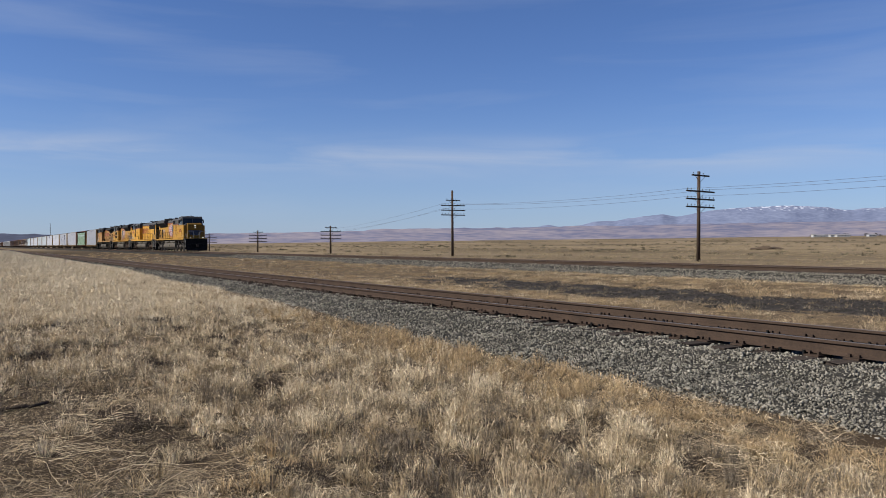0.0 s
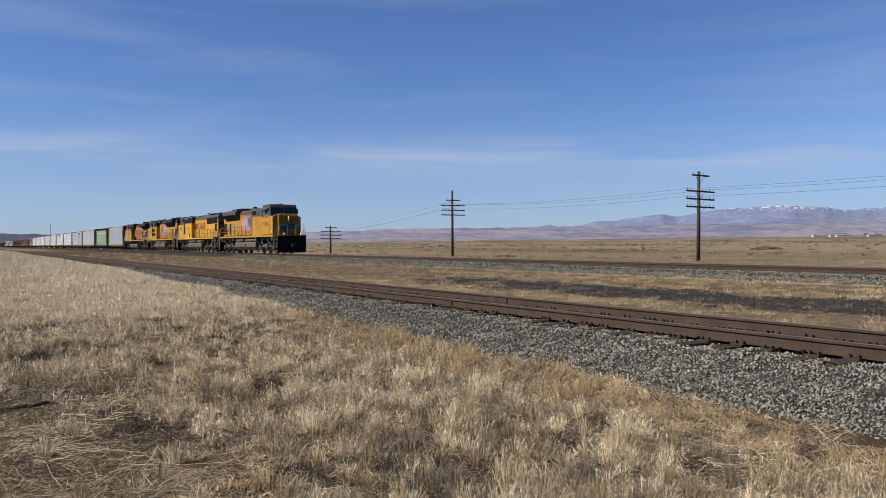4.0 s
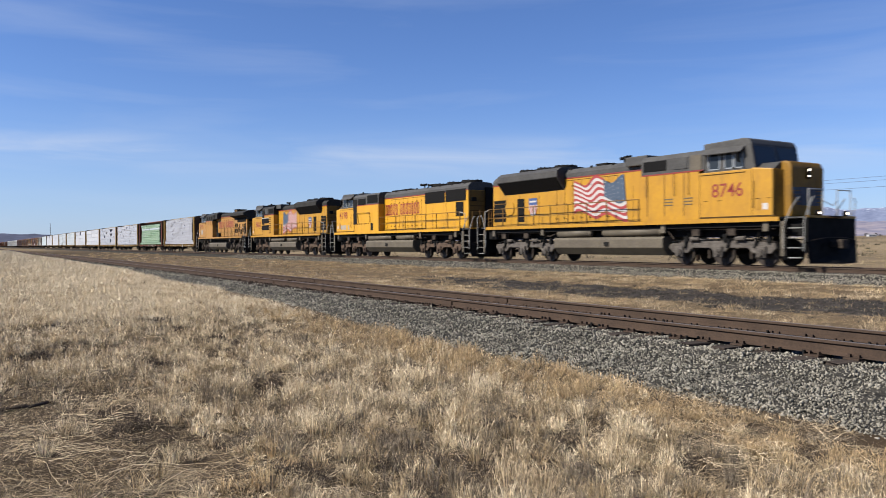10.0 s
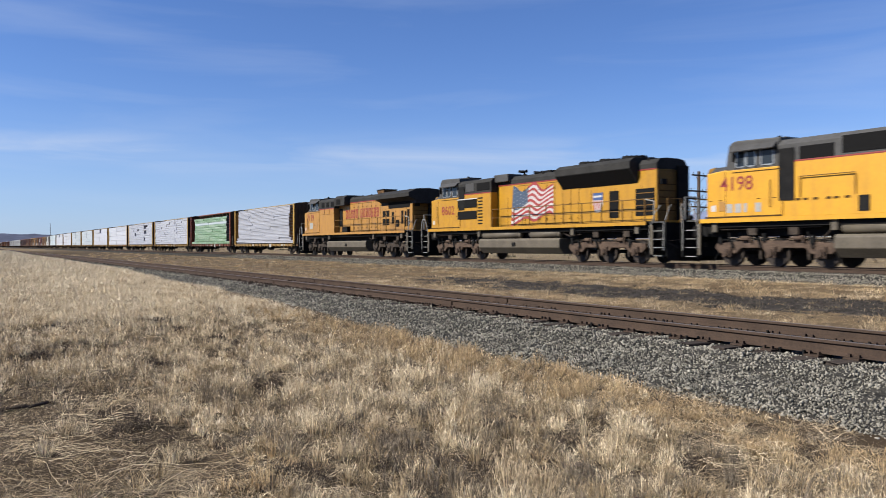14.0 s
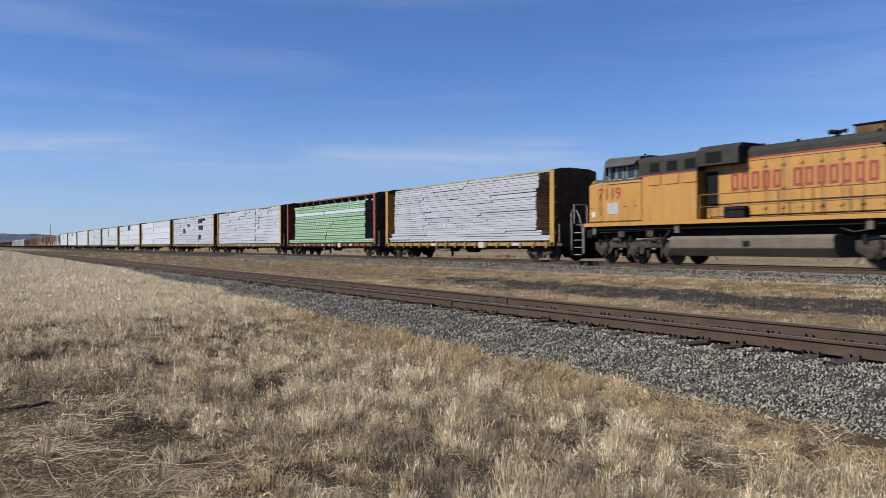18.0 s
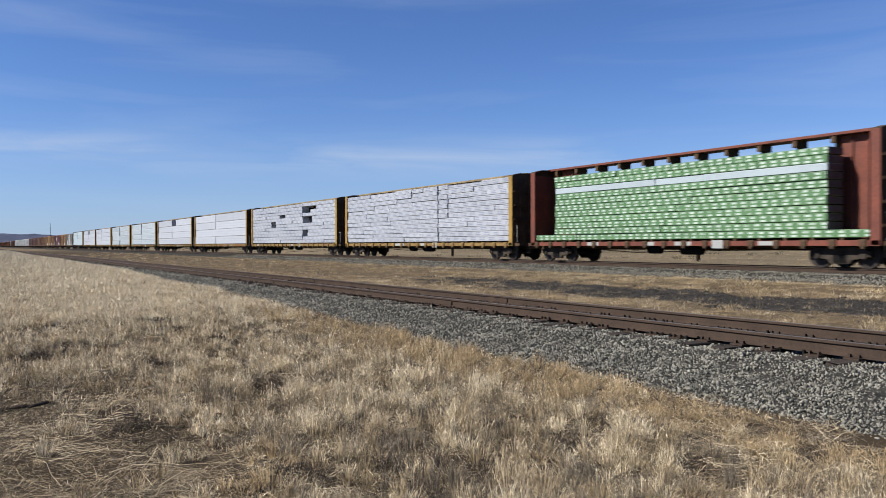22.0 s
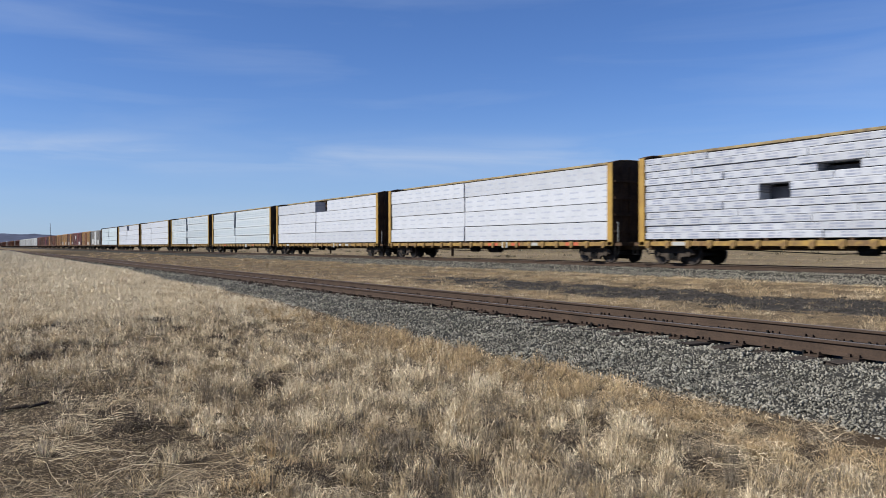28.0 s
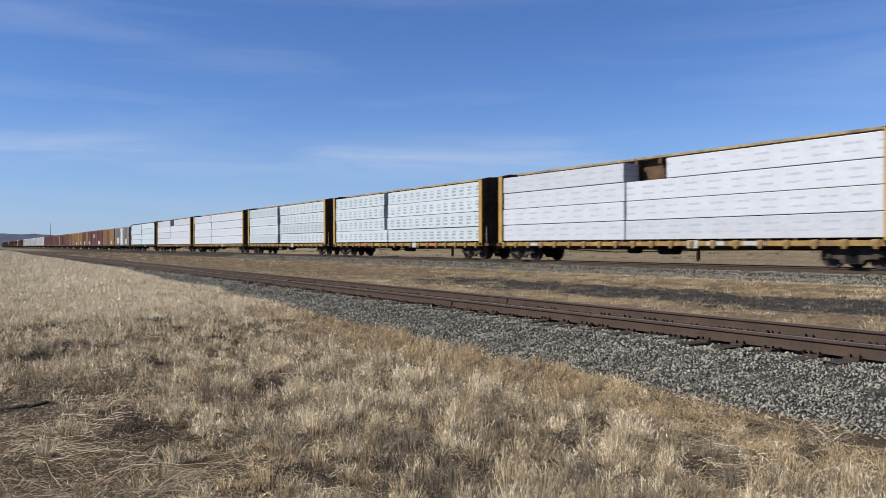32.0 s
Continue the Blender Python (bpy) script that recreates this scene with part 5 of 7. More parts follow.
centerbeam(-104.6, 24.6, M_CAR_YELLOW, P_BRICK, 12, 0.302, W_LABEL + " in thin tiers", seams=((1.23, 0.09, 4.1), (-0.41, 0.06, 3.4), (4.38, 0.08, 2.5), (3.14, 0.10, 1.1)), seed=4, patches=((-3.0, 1.6, "w"), (1.0, 0.8, "w")))
centerbeam(-129.25, 24.7, M_CAR_YELLOW, P_BRICK, 12, 0.302, W_LABEL + ", dark gaps among packages", seams=((3.45, 0.07, 1.1),), holes=((-2.77, -1.12, 3.45, 3.72), (-5.16, -3.84, 2.6, 3.1), (3.5, 5.4, 3.75, 4.3), (3.5, 6.8, 4.05, 4.3), (3.5, 5.7, 2.9, 3.40), (3.5, 4.8, 1.75, 2.25)), seed=5, patches=((0.2, 1.0, "w"), (-9.5, 0.9, "w")))
centerbeam(-154.08, 24.95, M_CAR_YELLOW, P_TALL, 4, 0.90, W_LABEL + " in four tall tiers", seams=((-1.5, 0.09, 1.1),), seed=6, patches=((1.2, 1.0, "o"), (3.5, 0.8, "o"), (5.0, 0.9, "w"), (8.2, 1.0, "o")))
centerbeam(-178.72, 24.35, M_CAR_YELLOW, P_TALL, 4, 0.90, W_LABEL + ", one top package missing", seams=((-1.21, 0.10, 1.1),), holes=((-1.3, 1.31, 3.85, 4.7),), seed=7, patches=((-8.6, 0.9, "w"), (3.6, 0.9, "w"), (5.4, 1.0, "w")))
centerbeam(-202.9, 24.0, M_CAR_YELLOW, P_SQUARE, 4, 0.90, W_LABEL + " with grey block print", seams=((-1.6, 0.62, 2.0), (-1.35, 0.12, 1.1)), seed=8, patches=((-6, 0.9, "o"), (5, 0.8, "o")))
centerbeam(-226.65, 23.5, M_CAR_YELLOW, P_SQUARE, 4, 0.90, W_LABEL + " with grey block print", seams=((-1.13, 0.7, 1.1),), seed=9)
centerbeam(-250.55, 24.3, M_CAR_YELLOW, P_TALL, 4, 0.90, W_LABEL + " in four tall tiers", seams=((-2.46, 0.12, 1.1),), seed=10, turning=False)
centerbeam(-274.85, 24.3, M_CAR_YELLOW, P_TALL, 4, 0.90, W_LABEL + ", a gap in the top tier", seams=((-1.86, 0.10, 1.1),), holes=((-1.86, 0.84, 3.85, 4.7),), seed=11, turning=False)
centerbeam(-299.1, 24.2, M_BULK_DARK, P_BLUISH, 4, 0.90, "dark centre-beam car loaded with pale blue-white lumber packages", seams=((-0.53, 0.45, 1.1),), seed=12, turning=False)


def boxcar(mid, length, paint, label, door=None, height=4.6, marks=(), roof=None):
    car = tagged(new("boxcar"), label, "freight car", group="box cars in the train")
    VEHICLES.append((car, mid, 0))
    half = length / 2 - 0.5
    b = part("body", boxes((-half, half, -1.44, 1.44, 1.05, height - 0.15, 0.02)), paint, car)
    for s in (-1, 1):
        n = 12
        for k in range(n + 1):
            x = -half + 0.06 + k * (2 * half - 0.12) / n
            if abs(x) > 1.7:
                hang("side_rib", shared("side_rib_%d" % round(height * 10), lambda: boxes((-0.05, 0.05, -0.035, 0.035, 1.1, height - 0.2)), paint) if paint.name + "_rib" not in MESHES else MESHES[paint.name + "_rib"], b, "", pose(x, s * 1.465, 0))
        d = panel("sliding_door", car, s, 1.445, -1.55, 1.55, 1.1, height - 0.25, door or paint, 0.06, "sliding side door")
        for x in (-1.0, 1.0):
            panel("lock_bar", d, s, 1.505, x - 0.03, x + 0.03, 1.15, height - 0.3, M_BULK_DARK, 0.03)
        panel("side_sill", car, s, 1.36, -half, half, 0.82, 1.08, M_BULK_DARK, 0.08)
        for x, z, w, h, m in marks:
            panel("painted_patch", car, s, 1.506, x - w / 2, x + w / 2, z, z + h, m, 0.008)
        bm = bmesh.new()
        for z in range(7):
            rod(bm, (half - 0.6, s * 1.50, 1.2 + z * 0.4), (half - 0.15, s * 1.50, 1.2 + z * 0.4), 0.015, 5)
        part("ladder", bm, M_BULK_DARK, car)
    part("roof", prism(bmesh.new(), [(-half - 0.02, height - 0.15), (half + 0.02, height - 0.15), (half + 0.02, height), (-half - 0.02, height)], -1.3, 1.3, 0.05), roof or paint, car)
    part("underframe", boxes((-half, half, -0.3, 0.3, 0.65, 1.06), (-half, half, -1.2, 1.2, 0.9, 1.05)), M_BLACK, car)
    for x in (-half + 1.8, half - 1.8):
        car_truck(car, x, False)
    couplers(car, length / 2)
    return car


B_TAN = mat("tan box car paint", (0.308, 0.162, 0.0423), (0.231, 0.115, 0.0347), 1.2, 0.7, 0.002, dirt=(0.12, 0.07, 0.045))
B_RED = mat("dark red box car paint", (0.14, 0.032, 0.03), (0.10, 0.026, 0.025), 1.2, 0.7, 0.002, dirt=(0.06, 0.03, 0.03))
B_RUST = mat("rusty brown box car paint", (0.165, 0.075, 0.045), (0.11, 0.05, 0.034), 1.2, 0.75, 0.002, dirt=(0.06, 0.035, 0.03))
B_WHITE = mat("white reefer paint", (0.554, 0.554, 0.539), (0.462, 0.462, 0.447), 1.2, 0.6, 0.002, dirt=(0.35, 0.33, 0.30))
B_GREY = mat("grey box car paint", (0.22, 0.20, 0.18), (0.15, 0.14, 0.125), 1.2, 0.7, 0.002, dirt=(0.08, 0.07, 0.06))
SCRIBBLE = (( -4.5, 1.2, 2.4, 0.8, M_PATCH), (4.6, 1.3, 2.0, 0.7, M_PATCH))
x_car = -311.2
for paint, door, word, marks in (
    (B_GREY, B_WHITE, "dark grey-brown box car with a pale door and scrawled paint", ((-4.2, 1.3, 3.0, 1.2, M_PATCH), (5.0, 1.2, 2.4, 1.0, M_PATCH))),
    (B_TAN, B_RUST, "tan-yellow box car with a brown sliding door", ((4.5, 1.2, 2.2, 0.7, M_PATCH),)),
    (B_RED, B_RED, "dark red box car with a pale painted square", ((-4.5, 2.7, 1.8, 1.0, M_PATCH), (4.0, 1.2, 3.5, 0.8, M_PATCH))),
    (B_RUST, B_TAN, "rusty brown box car with a tan door", SCRIBBLE),
    (B_TAN, B_TAN, "tan-yellow box car with faded sides", SCRIBBLE),
    (B_TAN, B_RUST, "tan-yellow box car with a brown sliding door", ()),
    (B_RUST, B_RUST, "rusty brown box car with ribbed sides", ()),
    (B_RUST, B_TAN, "rusty brown box car with a tan door", ()),
    (B_RED, B_RED, "dark red box car with ribbed sides", ()),
    (B_RUST, B_RUST, "rusty brown box car with ribbed sides", ()),
    (B_RUST, B_RED, "rusty brown box car with a dark red door", ()),
):
    boxcar(x_car - 8.95, 17.9, paint, word, door, 4.55, marks)
    x_car -= 17.9
for k in range(6):
    boxcar(x_car - 11.8, 23.6, B_WHITE, "long white refrigerator box car with plain sides", None, 4.5)
    x_car -= 23.6
for k in range(19):
    paint = (B_RUST, B_RED, B_GREY, B_WHITE, B_RUST, B_TAN, B_RUST)[k % 7]
    boxcar(x_car - 8.95, 17.9, paint, "weathered %s far back in the train" % {"rusty brown box car paint": "rusty brown box car", "dark red box car paint": "dark red box car", "grey box car paint": "grey box car", "white reefer paint": "white box car", "tan box car paint": "tan box car"}[paint.name], None, 4.4)
    x_car -= 17.9


# ---- telegraph line ----
M_POLE = mat("weathered pole timber", (0.105, 0.075, 0.055), (0.06, 0.043, 0.033), 2, 0.9, 0.006, fine=26, stretch=(5, 5, 0.6))
M_ARM = mat("weathered crossarm timber", (0.07, 0.055, 0.045), (0.045, 0.036, 0.03), 3, 0.9, 0.004)
M_INSUL = mat("glass insulator", (0.16, 0.19, 0.18), (0.12, 0.14, 0.14), 8, 0.25)
M_WIRE = mat("weathered copper wire", (0.10, 0.10, 0.10), (0.07, 0.07, 0.07), 8, 0.6)
Y_POLE = 48.0


def insulator_mesh():
    bm = bmesh.new()
    rod(bm, (0, 0, 0), (0, 0, 0.09), 0.012, 5)
    rod(bm, (0, 0, 0.07), (0, 0, 0.17), 0.045, 8, 0.03)
    return bm


def telegraph_pole(x, top, arms, lean, label):
    base = float(land(x, Y_POLE))
    p = tagged(new("telegraph_pole"), label, "utility pole", group="telegraph poles along the line")
    p.matrix_basis = pose(x, Y_POLE, base, lean, lean * 0.4, 0)
    h = top - base
    part("post", rod(bmesh.new(), (0, 0, -0.4), (0, 0, h), 0.155, 12, 0.115), M_POLE, p, "weathered brown timber post", True)
    for z, l in arms:
        z -= base
        a = part("crossarm", boxes((0.12, 0.22, -l / 2, l / 2, z - 0.055, z + 0.055, 0.01)), M_ARM, p, "dark weathered crossarm")
        n = 8 if l > 2.5 else 4
        for k in range(n):
            y = -l / 2 + 0.12 + k * (l - 0.24) / (n - 1)
            if abs(y) > 0.2 and (k * 7 + int(z * 3)) % 5:
                hang("insulator", shared("insulator", insulator_mesh, M_INSUL), a, "", pose(0.17, y, z + 0.05))
        bm = bmesh.new()
        for s in (-1, 1):
            rod(bm, (0.13, s * 0.55, z - 0.05), (0.13, 0.0, z - 0.5), 0.014, 5)
        part("brace", bm, M_ARM, p)
    return p


POLES = []
for k, (top, first, gap, l) in enumerate(((7.35, 7.02, 0.60, 3.1), (8.05, 6.9, 0.55, 3.2), (4.75, 4.45, 0.55, 3.4), (4.65, 4.3, 0.6, 3.5), (4.6, 4.25, 0.6, 3.4), (4.8, 4.4, 0.6, 3.3), (4.8, 4.4, 0.6, 3.3), (4.9, 4.5, 0.6, 3.3))):
    x = -41.6 - 35.85 * k
    arms = [(first, 1.9)] + [(first - 0.62 - gap - i * gap if k == 0 else first - 0.6 - i * gap, l) for i in range(3)]
    telegraph_pole(x, top, arms, (-0.9, 0.3, 0.2, -0.4, 0.6, 0, 0.5, 0)[k], "old telegraph pole with four crossarms beside the track" if k < 5 else "old telegraph pole with crossarms, far down the line")
    POLES.append((x, arms[1][0], arms[2][0]))
for k in (1, 2):
    x = -41.6 + 35.85 * k
    telegraph_pole(x, 7.6, [(7.1, 1.9), (6.1, 3.1), (5.5, 3.1), (4.9, 3.1)], 0.3, "old telegraph pole with four crossarms beside the track")
    POLES.insert(0, (x, 6.1 + 0.1, 5.5 + 0.1))
for which, y in ((1, -1.4), (1, 1.2), (2, -1.3)):
    bm = bmesh.new()
    pts = []
    for (xa, *za), (xb, *zb) in zip(POLES, POLES[1:5]):
        for k in range(12):
            u = k / 12
            pts.append((xa + (xb - xa) * u, Y_POLE + y, za[which - 1] * (1 - u) + zb[which - 1] * u + 0.18 - 1.1 * 4 * u * (1 - u) * 0.35))
    rail_line(bm, pts, 0.008, 4)
    tagged(part("telegraph_wire", bm, M_WIRE), "thin slack wire strung between telegraph poles", "wire")

# ---- distance ----
CREST = Vector((-math.cos(YAW), math.sin(YAW), 0))
SIDE = Vector((math.sin(YAW), math.cos(YAW), 0))


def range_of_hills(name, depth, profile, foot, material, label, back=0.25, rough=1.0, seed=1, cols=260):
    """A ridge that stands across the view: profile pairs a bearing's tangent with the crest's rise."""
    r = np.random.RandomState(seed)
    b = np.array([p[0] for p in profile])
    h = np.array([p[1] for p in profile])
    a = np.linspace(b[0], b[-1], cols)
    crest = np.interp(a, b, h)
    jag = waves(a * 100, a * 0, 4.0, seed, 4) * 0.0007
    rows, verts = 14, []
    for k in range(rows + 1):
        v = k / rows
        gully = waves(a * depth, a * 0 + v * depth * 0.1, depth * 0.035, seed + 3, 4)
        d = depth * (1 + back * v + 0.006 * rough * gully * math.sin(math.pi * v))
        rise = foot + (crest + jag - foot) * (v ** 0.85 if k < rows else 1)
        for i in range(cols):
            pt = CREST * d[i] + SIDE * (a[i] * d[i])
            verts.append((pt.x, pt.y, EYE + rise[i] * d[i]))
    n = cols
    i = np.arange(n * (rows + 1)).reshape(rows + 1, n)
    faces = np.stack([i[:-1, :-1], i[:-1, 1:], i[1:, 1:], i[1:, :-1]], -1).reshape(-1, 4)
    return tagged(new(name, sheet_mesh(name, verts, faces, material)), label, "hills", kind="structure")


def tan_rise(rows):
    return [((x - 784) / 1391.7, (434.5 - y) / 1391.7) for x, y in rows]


# the haze of distance is mixed into these blue and lilac base colours
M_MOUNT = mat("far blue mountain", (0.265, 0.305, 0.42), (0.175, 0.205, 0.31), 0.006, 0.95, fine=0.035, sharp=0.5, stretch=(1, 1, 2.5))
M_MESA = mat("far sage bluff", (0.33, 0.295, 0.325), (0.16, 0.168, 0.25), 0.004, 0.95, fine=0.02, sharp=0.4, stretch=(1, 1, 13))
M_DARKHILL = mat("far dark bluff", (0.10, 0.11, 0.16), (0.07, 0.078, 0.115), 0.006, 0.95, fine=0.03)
m_ns, m_ls = M_MOUNT.node_tree.nodes, M_MOUNT.node_tree.links
m_b = m_ns["Principled BSDF"]
m_old = m_b.inputs["Base Color"].links[0].from_socket
m_co, m_sp, m_nz = m_ns.new("ShaderNodeTexCoord"), m_ns.new("ShaderNodeSeparateXYZ"), m_ns.new("ShaderNodeTexNoise")
m_nz.inputs["Scale"].default_value, m_nz.inputs["Detail"].default_value = 0.045, 8
m_ls.new(m_co.outputs["Object"], m_sp.inputs["Vector"])
m_ls.new(m_co.outputs["Object"], m_nz.inputs["Vector"])
m_add, m_rg, m_mx = m_ns.new("ShaderNodeMath"), m_ns.new("ShaderNodeMapRange"), m_ns.new("ShaderNodeMix")
m_add.operation = "MULTIPLY_ADD"
m_add.inputs[1].default_value = 190
m_ls.new(m_nz.outputs["Fac"], m_add.inputs[0])
m_ls.new(m_sp.outputs["Z"], m_add.inputs[2])
m_rg.inputs["From Min"].default_value, m_rg.inputs["From Max"].default_value = 306, 332
m_rg.inputs["To Max"].default_value = 0.62
m_ls.new(m_add.outputs["Value"], m_rg.inputs["Value"])
m_mx.data_type = "RGBA"
m_mx.inputs["B"].default_value = (0.78, 0.80, 0.86, 1)
m_ls.new(m_rg.outputs["Result"], m_mx.inputs["Factor"])
m_ls.new(m_old, m_mx.inputs["A"])
m_ls.new(m_mx.outputs["Result"], m_b.inputs["Base Color"])
range_of_hills("mountains", 3700, tan_rise([(900, 404), (950, 402), (972, 398), (990, 402), (1030, 399), (1050, 393), (1090, 392), (1120, 386), (1150, 383), (1172, 380), (1200, 384), (1235, 378), (1260, 373), (1300, 370), (1340, 367), (1400, 365), (1450, 367), (1470, 369), (1490, 373), (1530, 371), (1600, 367), (1800, 372), (2300, 390)]), 0.0, M_MOUNT, "distant mountain range, haze painted blue, snow along its crest", 0.2, 0.35, 4)
range_of_hills("bluffs", 2900, tan_rise([(-600, 418), (150, 417), (300, 415), (380, 413), (450, 412), (560, 410), (645, 409), (655, 406), (800, 404), (950, 403), (1050, 400), (1100, 401), (1180, 398), (1300, 396), (1450, 394), (1600, 392), (2300, 396)]), 0.002, M_MESA, "long low sagebrush bluffs under a flat rim, haze painted in", 0.12, 0.4, 7)
range_of_hills("bluffs", 2500, tan_rise([(-900, 412), (-200, 413), (0, 413), (60, 413), (90, 415), (130, 419), (170, 424), (200, 428)]), 0.0, M_DARKHILL, "dark distant bluff beyond the train's end, haze painted in", 0.1, 0.4, 9, 80)

# a ranch with a few trees, an earth heap and a mast
M_BARN = mat("white painted siding", (0.528, 0.528, 0.512), (0.44, 0.44, 0.424), 0.5, 0.7)
M_ROOFD = mat("dull metal roof", (0.30, 0.29, 0.29), (0.24, 0.23, 0.23), 0.5, 0.6)
M_LEAF = mat("bare dark tree crown", (0.07, 0.065, 0.05), (0.045, 0.042, 0.035), 0.6, 0.95, island=0.3)
M_EARTH = mat("dug earth", (0.16, 0.115, 0.075), (0.09, 0.068, 0.05), 1.2, 0.95, 0.03)


def far_place(x_tan, depth):
    pt = CREST * depth + SIDE * (x_tan * depth)
    return pt.x, pt.y, float(land(pt.x, pt.y))


def farm_building(t, depth, w, d, h, label):
    x, y, z = far_place(t, depth)
    f = tagged(new("farm_building"), label, "building", group="ranch buildings on the plain")
    f.matrix_basis = pose(x, y, z, 0, 0, 90 - math.degrees(YAW))
    wl_ = part("wall", boxes((-w / 2, w / 2, -d / 2, d / 2, -1, h)), M_BARN, f)
    part("roof", loft(bmesh.new(), [(-d / 2 - 0.3, h), (0, h + d * 0.22), (d / 2 + 0.3, h)], -w / 2 - 0.3, w / 2 + 0.3), M_ROOFD, f)
    for k in range(int(w / 5)):
        c = -w / 2 + 2.5 + k * 5
        part("window", boxes((c - 0.6, c + 0.6, -d / 2 - 0.05, -d / 2, h * 0.4, h * 0.75)), M_GLASS, wl_)


for t, dep, w, h in ((0.472, 1180, 6, 3.6), (0.481, 1200, 18, 2.6), (0.497, 1210, 14, 3.0), (0.508, 1190, 20, 2.4), (0.545, 1230, 12, 2.8)):
    farm_building(t, dep, w, 8, h, "small white ranch building far out on the plain")


def far_tree(t, depth, h, seed):
    x, y, z = far_place(t, depth)
    rnd = random.Random(seed)
    tr = tagged(new("tree"), "dark leafless tree beside the ranch buildings", "tree", group="trees at the ranch")
    tr.matrix_basis = pose(x, y, z)
    bm = rod(bmesh.new(), (0, 0, -0.5), (0, 0, h * 0.6), 0.25, 7, 0.1)
    for k in range(6):
        a = k * 1.05
        rod(bm, (0, 0, h * (0.25 + 0.05 * k)), (h * 0.3 * math.cos(a), h * 0.3 * math.sin(a), h * (0.6 + 0.05 * k)), 0.09, 5, 0.03)
    part("trunk", bm, M_POLE, tr)
    bm = bmesh.new()
    for k in range(120):
        c = Vector((rnd.gauss(0, 0.24), rnd.gauss(0, 0.24), rnd.uniform(0.35, 1.0))) * h
        r = rnd.uniform(0.05, 0.1) * h
        vs = [bm.verts.new(c + Vector((rnd.uniform(-r, r), rnd.uniform(-r, r), rnd.uniform(-r, r)))) for _ in range(4)]
        for q in ((0, 1, 2), (0, 2, 3), (0, 3, 1), (1, 3, 2)):
            bm.faces.new([vs[i] for i in q])
    part("crown", bm, M_LEAF, tr)


for k, (t, h) in enumerate(((0.468, 5), (0.488, 5.5), (0.503, 6), (0.512, 6.5), (0.516, 5.5), (0.538, 6), (0.55, 6.5), (0.556, 5))):
    far_tree(t, 1240, h, k)

hx, hy_, hz = far_place(0.412, 118)
bm = bmesh.new()
bmesh.ops.create_icosphere(bm, subdivisions=4, radius=1.0)
for v in bm.verts:
    k = 1 + 0.22 * noise.noise(v.co * 2.3) + 0.12 * noise.noise(v.co * 6)
    v.co = Vector((v.co.x * 2.6 * k, v.co.y * 1.5 * k, max(-0.2, v.co.z) * 0.5 * k))
heap = tagged(part("earth_heap", bm, M_EARTH), "low brown heap of dug earth on the plain", "earth heap")
heap.matrix_basis = pose(hx, hy_, hz - 0.1, 0, 0, 65)
mx_, my_, mz_ = far_place(-0.4993, 950)
mast = tagged(new("radio_mast"), "thin dark lattice mast far beyond the train", "mast")
mast.location = (mx_, my_, mz_)
part("pole", rod(bmesh.new(), (0, 0, -1), (0, 0, 29.5 - mz_), 0.4, 6, 0.25), M_ARM, mast)
part("guy_wires", rail_line(rail_line(bmesh.new(), [(-6, 0, 0), (0, 0, 18 - mz_ * 0.3)], 0.05), [(6, 0, 0), (0, 0, 18 - mz_ * 0.3)], 0.05), M_WIRE, mast)


# ---- ties, plates and spikes ----
def tie_mesh(seed):
    rnd = random.Random(seed)
    bm = bmesh.new()
    box(bm, -0.115, 0.115, -1.30, 1.30, -0.17, 0.0, 0.012)
    for v in bm.verts:
        v.co += Vector((rnd.uniform(-0.008, 0.008), rnd.uniform(-0.03, 0.03), rnd.uniform(-0.006, 0.006)))
    return bm


def plate_mesh():
    bm = boxes((-0.10, 0.10, -0.19, 0.19, 0.0, 0.02))
    for x in (-0.06, 0.06):
        for y in (-0.115, 0.115):
            box(bm, x - 0.014, x + 0.014, y - 0.02, y + 0.02, 0.02, 0.06)
    return bm


def anchor_mesh():
    return boxes((-0.016, 0.016, -0.10, 0.10, -0.045, 0.008), (-0.016, 0.016, -0.10, -0.08, -0.02, 0.03))


def lay_ties(t, top, x0, count, parts, plates):
    rnd = random.Random(int(top * 1000))
    joined = bmesh.new()
    kinds = [shared("tie_%d" % k, lambda k=k: tie_mesh(k), M_TIE) for k in range(4)]
    for k in range(count):
        x = x0 - k * 0.535 + rnd.uniform(-0.05, 0.05)
        z = top - 0.196 + rnd.uniform(-0.02, 0.004)
        turn = rnd.uniform(-2.0, 2.0)
        if k < parts:
            tie = hang("tie", kinds[k % 4], t, "", pose(x, rnd.uniform(-0.05, 0.05), z, 0, 0, turn))
            if k < plates:
                for s in (-0.755, 0.755):
                    hang("tie_plate", shared("tie_plate", plate_mesh, M_RUST), tie, "", pose(0, s, 0.002))
                    for a in (-0.16, 0.16):
                        if (k * 5 + int(a > 0) * 2) % 7 < 3:
                            hang("rail_anchor", shared("rail_anchor", anchor_mesh, M_BLACK), tie, "", pose(a, s, 0.03))
        else:
            y = rnd.uniform(-0.05, 0.05)
            box(joined, x - 0.115, x + 0.115, y - 1.3, y + 1.3, z - 0.17, z)
    rest = part("tie_row", joined, M_TIE, t)
    rest["kind"] = "stuff"


lay_ties(near_track, TOP_NEAR, 3.0, 700, 240, 90)
lay_ties(far_track, TOP_FAR, -6.0, 500, 200, 0)

# joint bars on the near rails
for x in (-3.4, -15.3, -27.2):
    for s in (-0.755, 0.755):
        part("joint_bar", boxes((x - 0.45, x + 0.45, s - 0.04, s - 0.012, TOP_NEAR - 0.15, TOP_NEAR - 0.055, 0.008)), M_RUST, near_track)

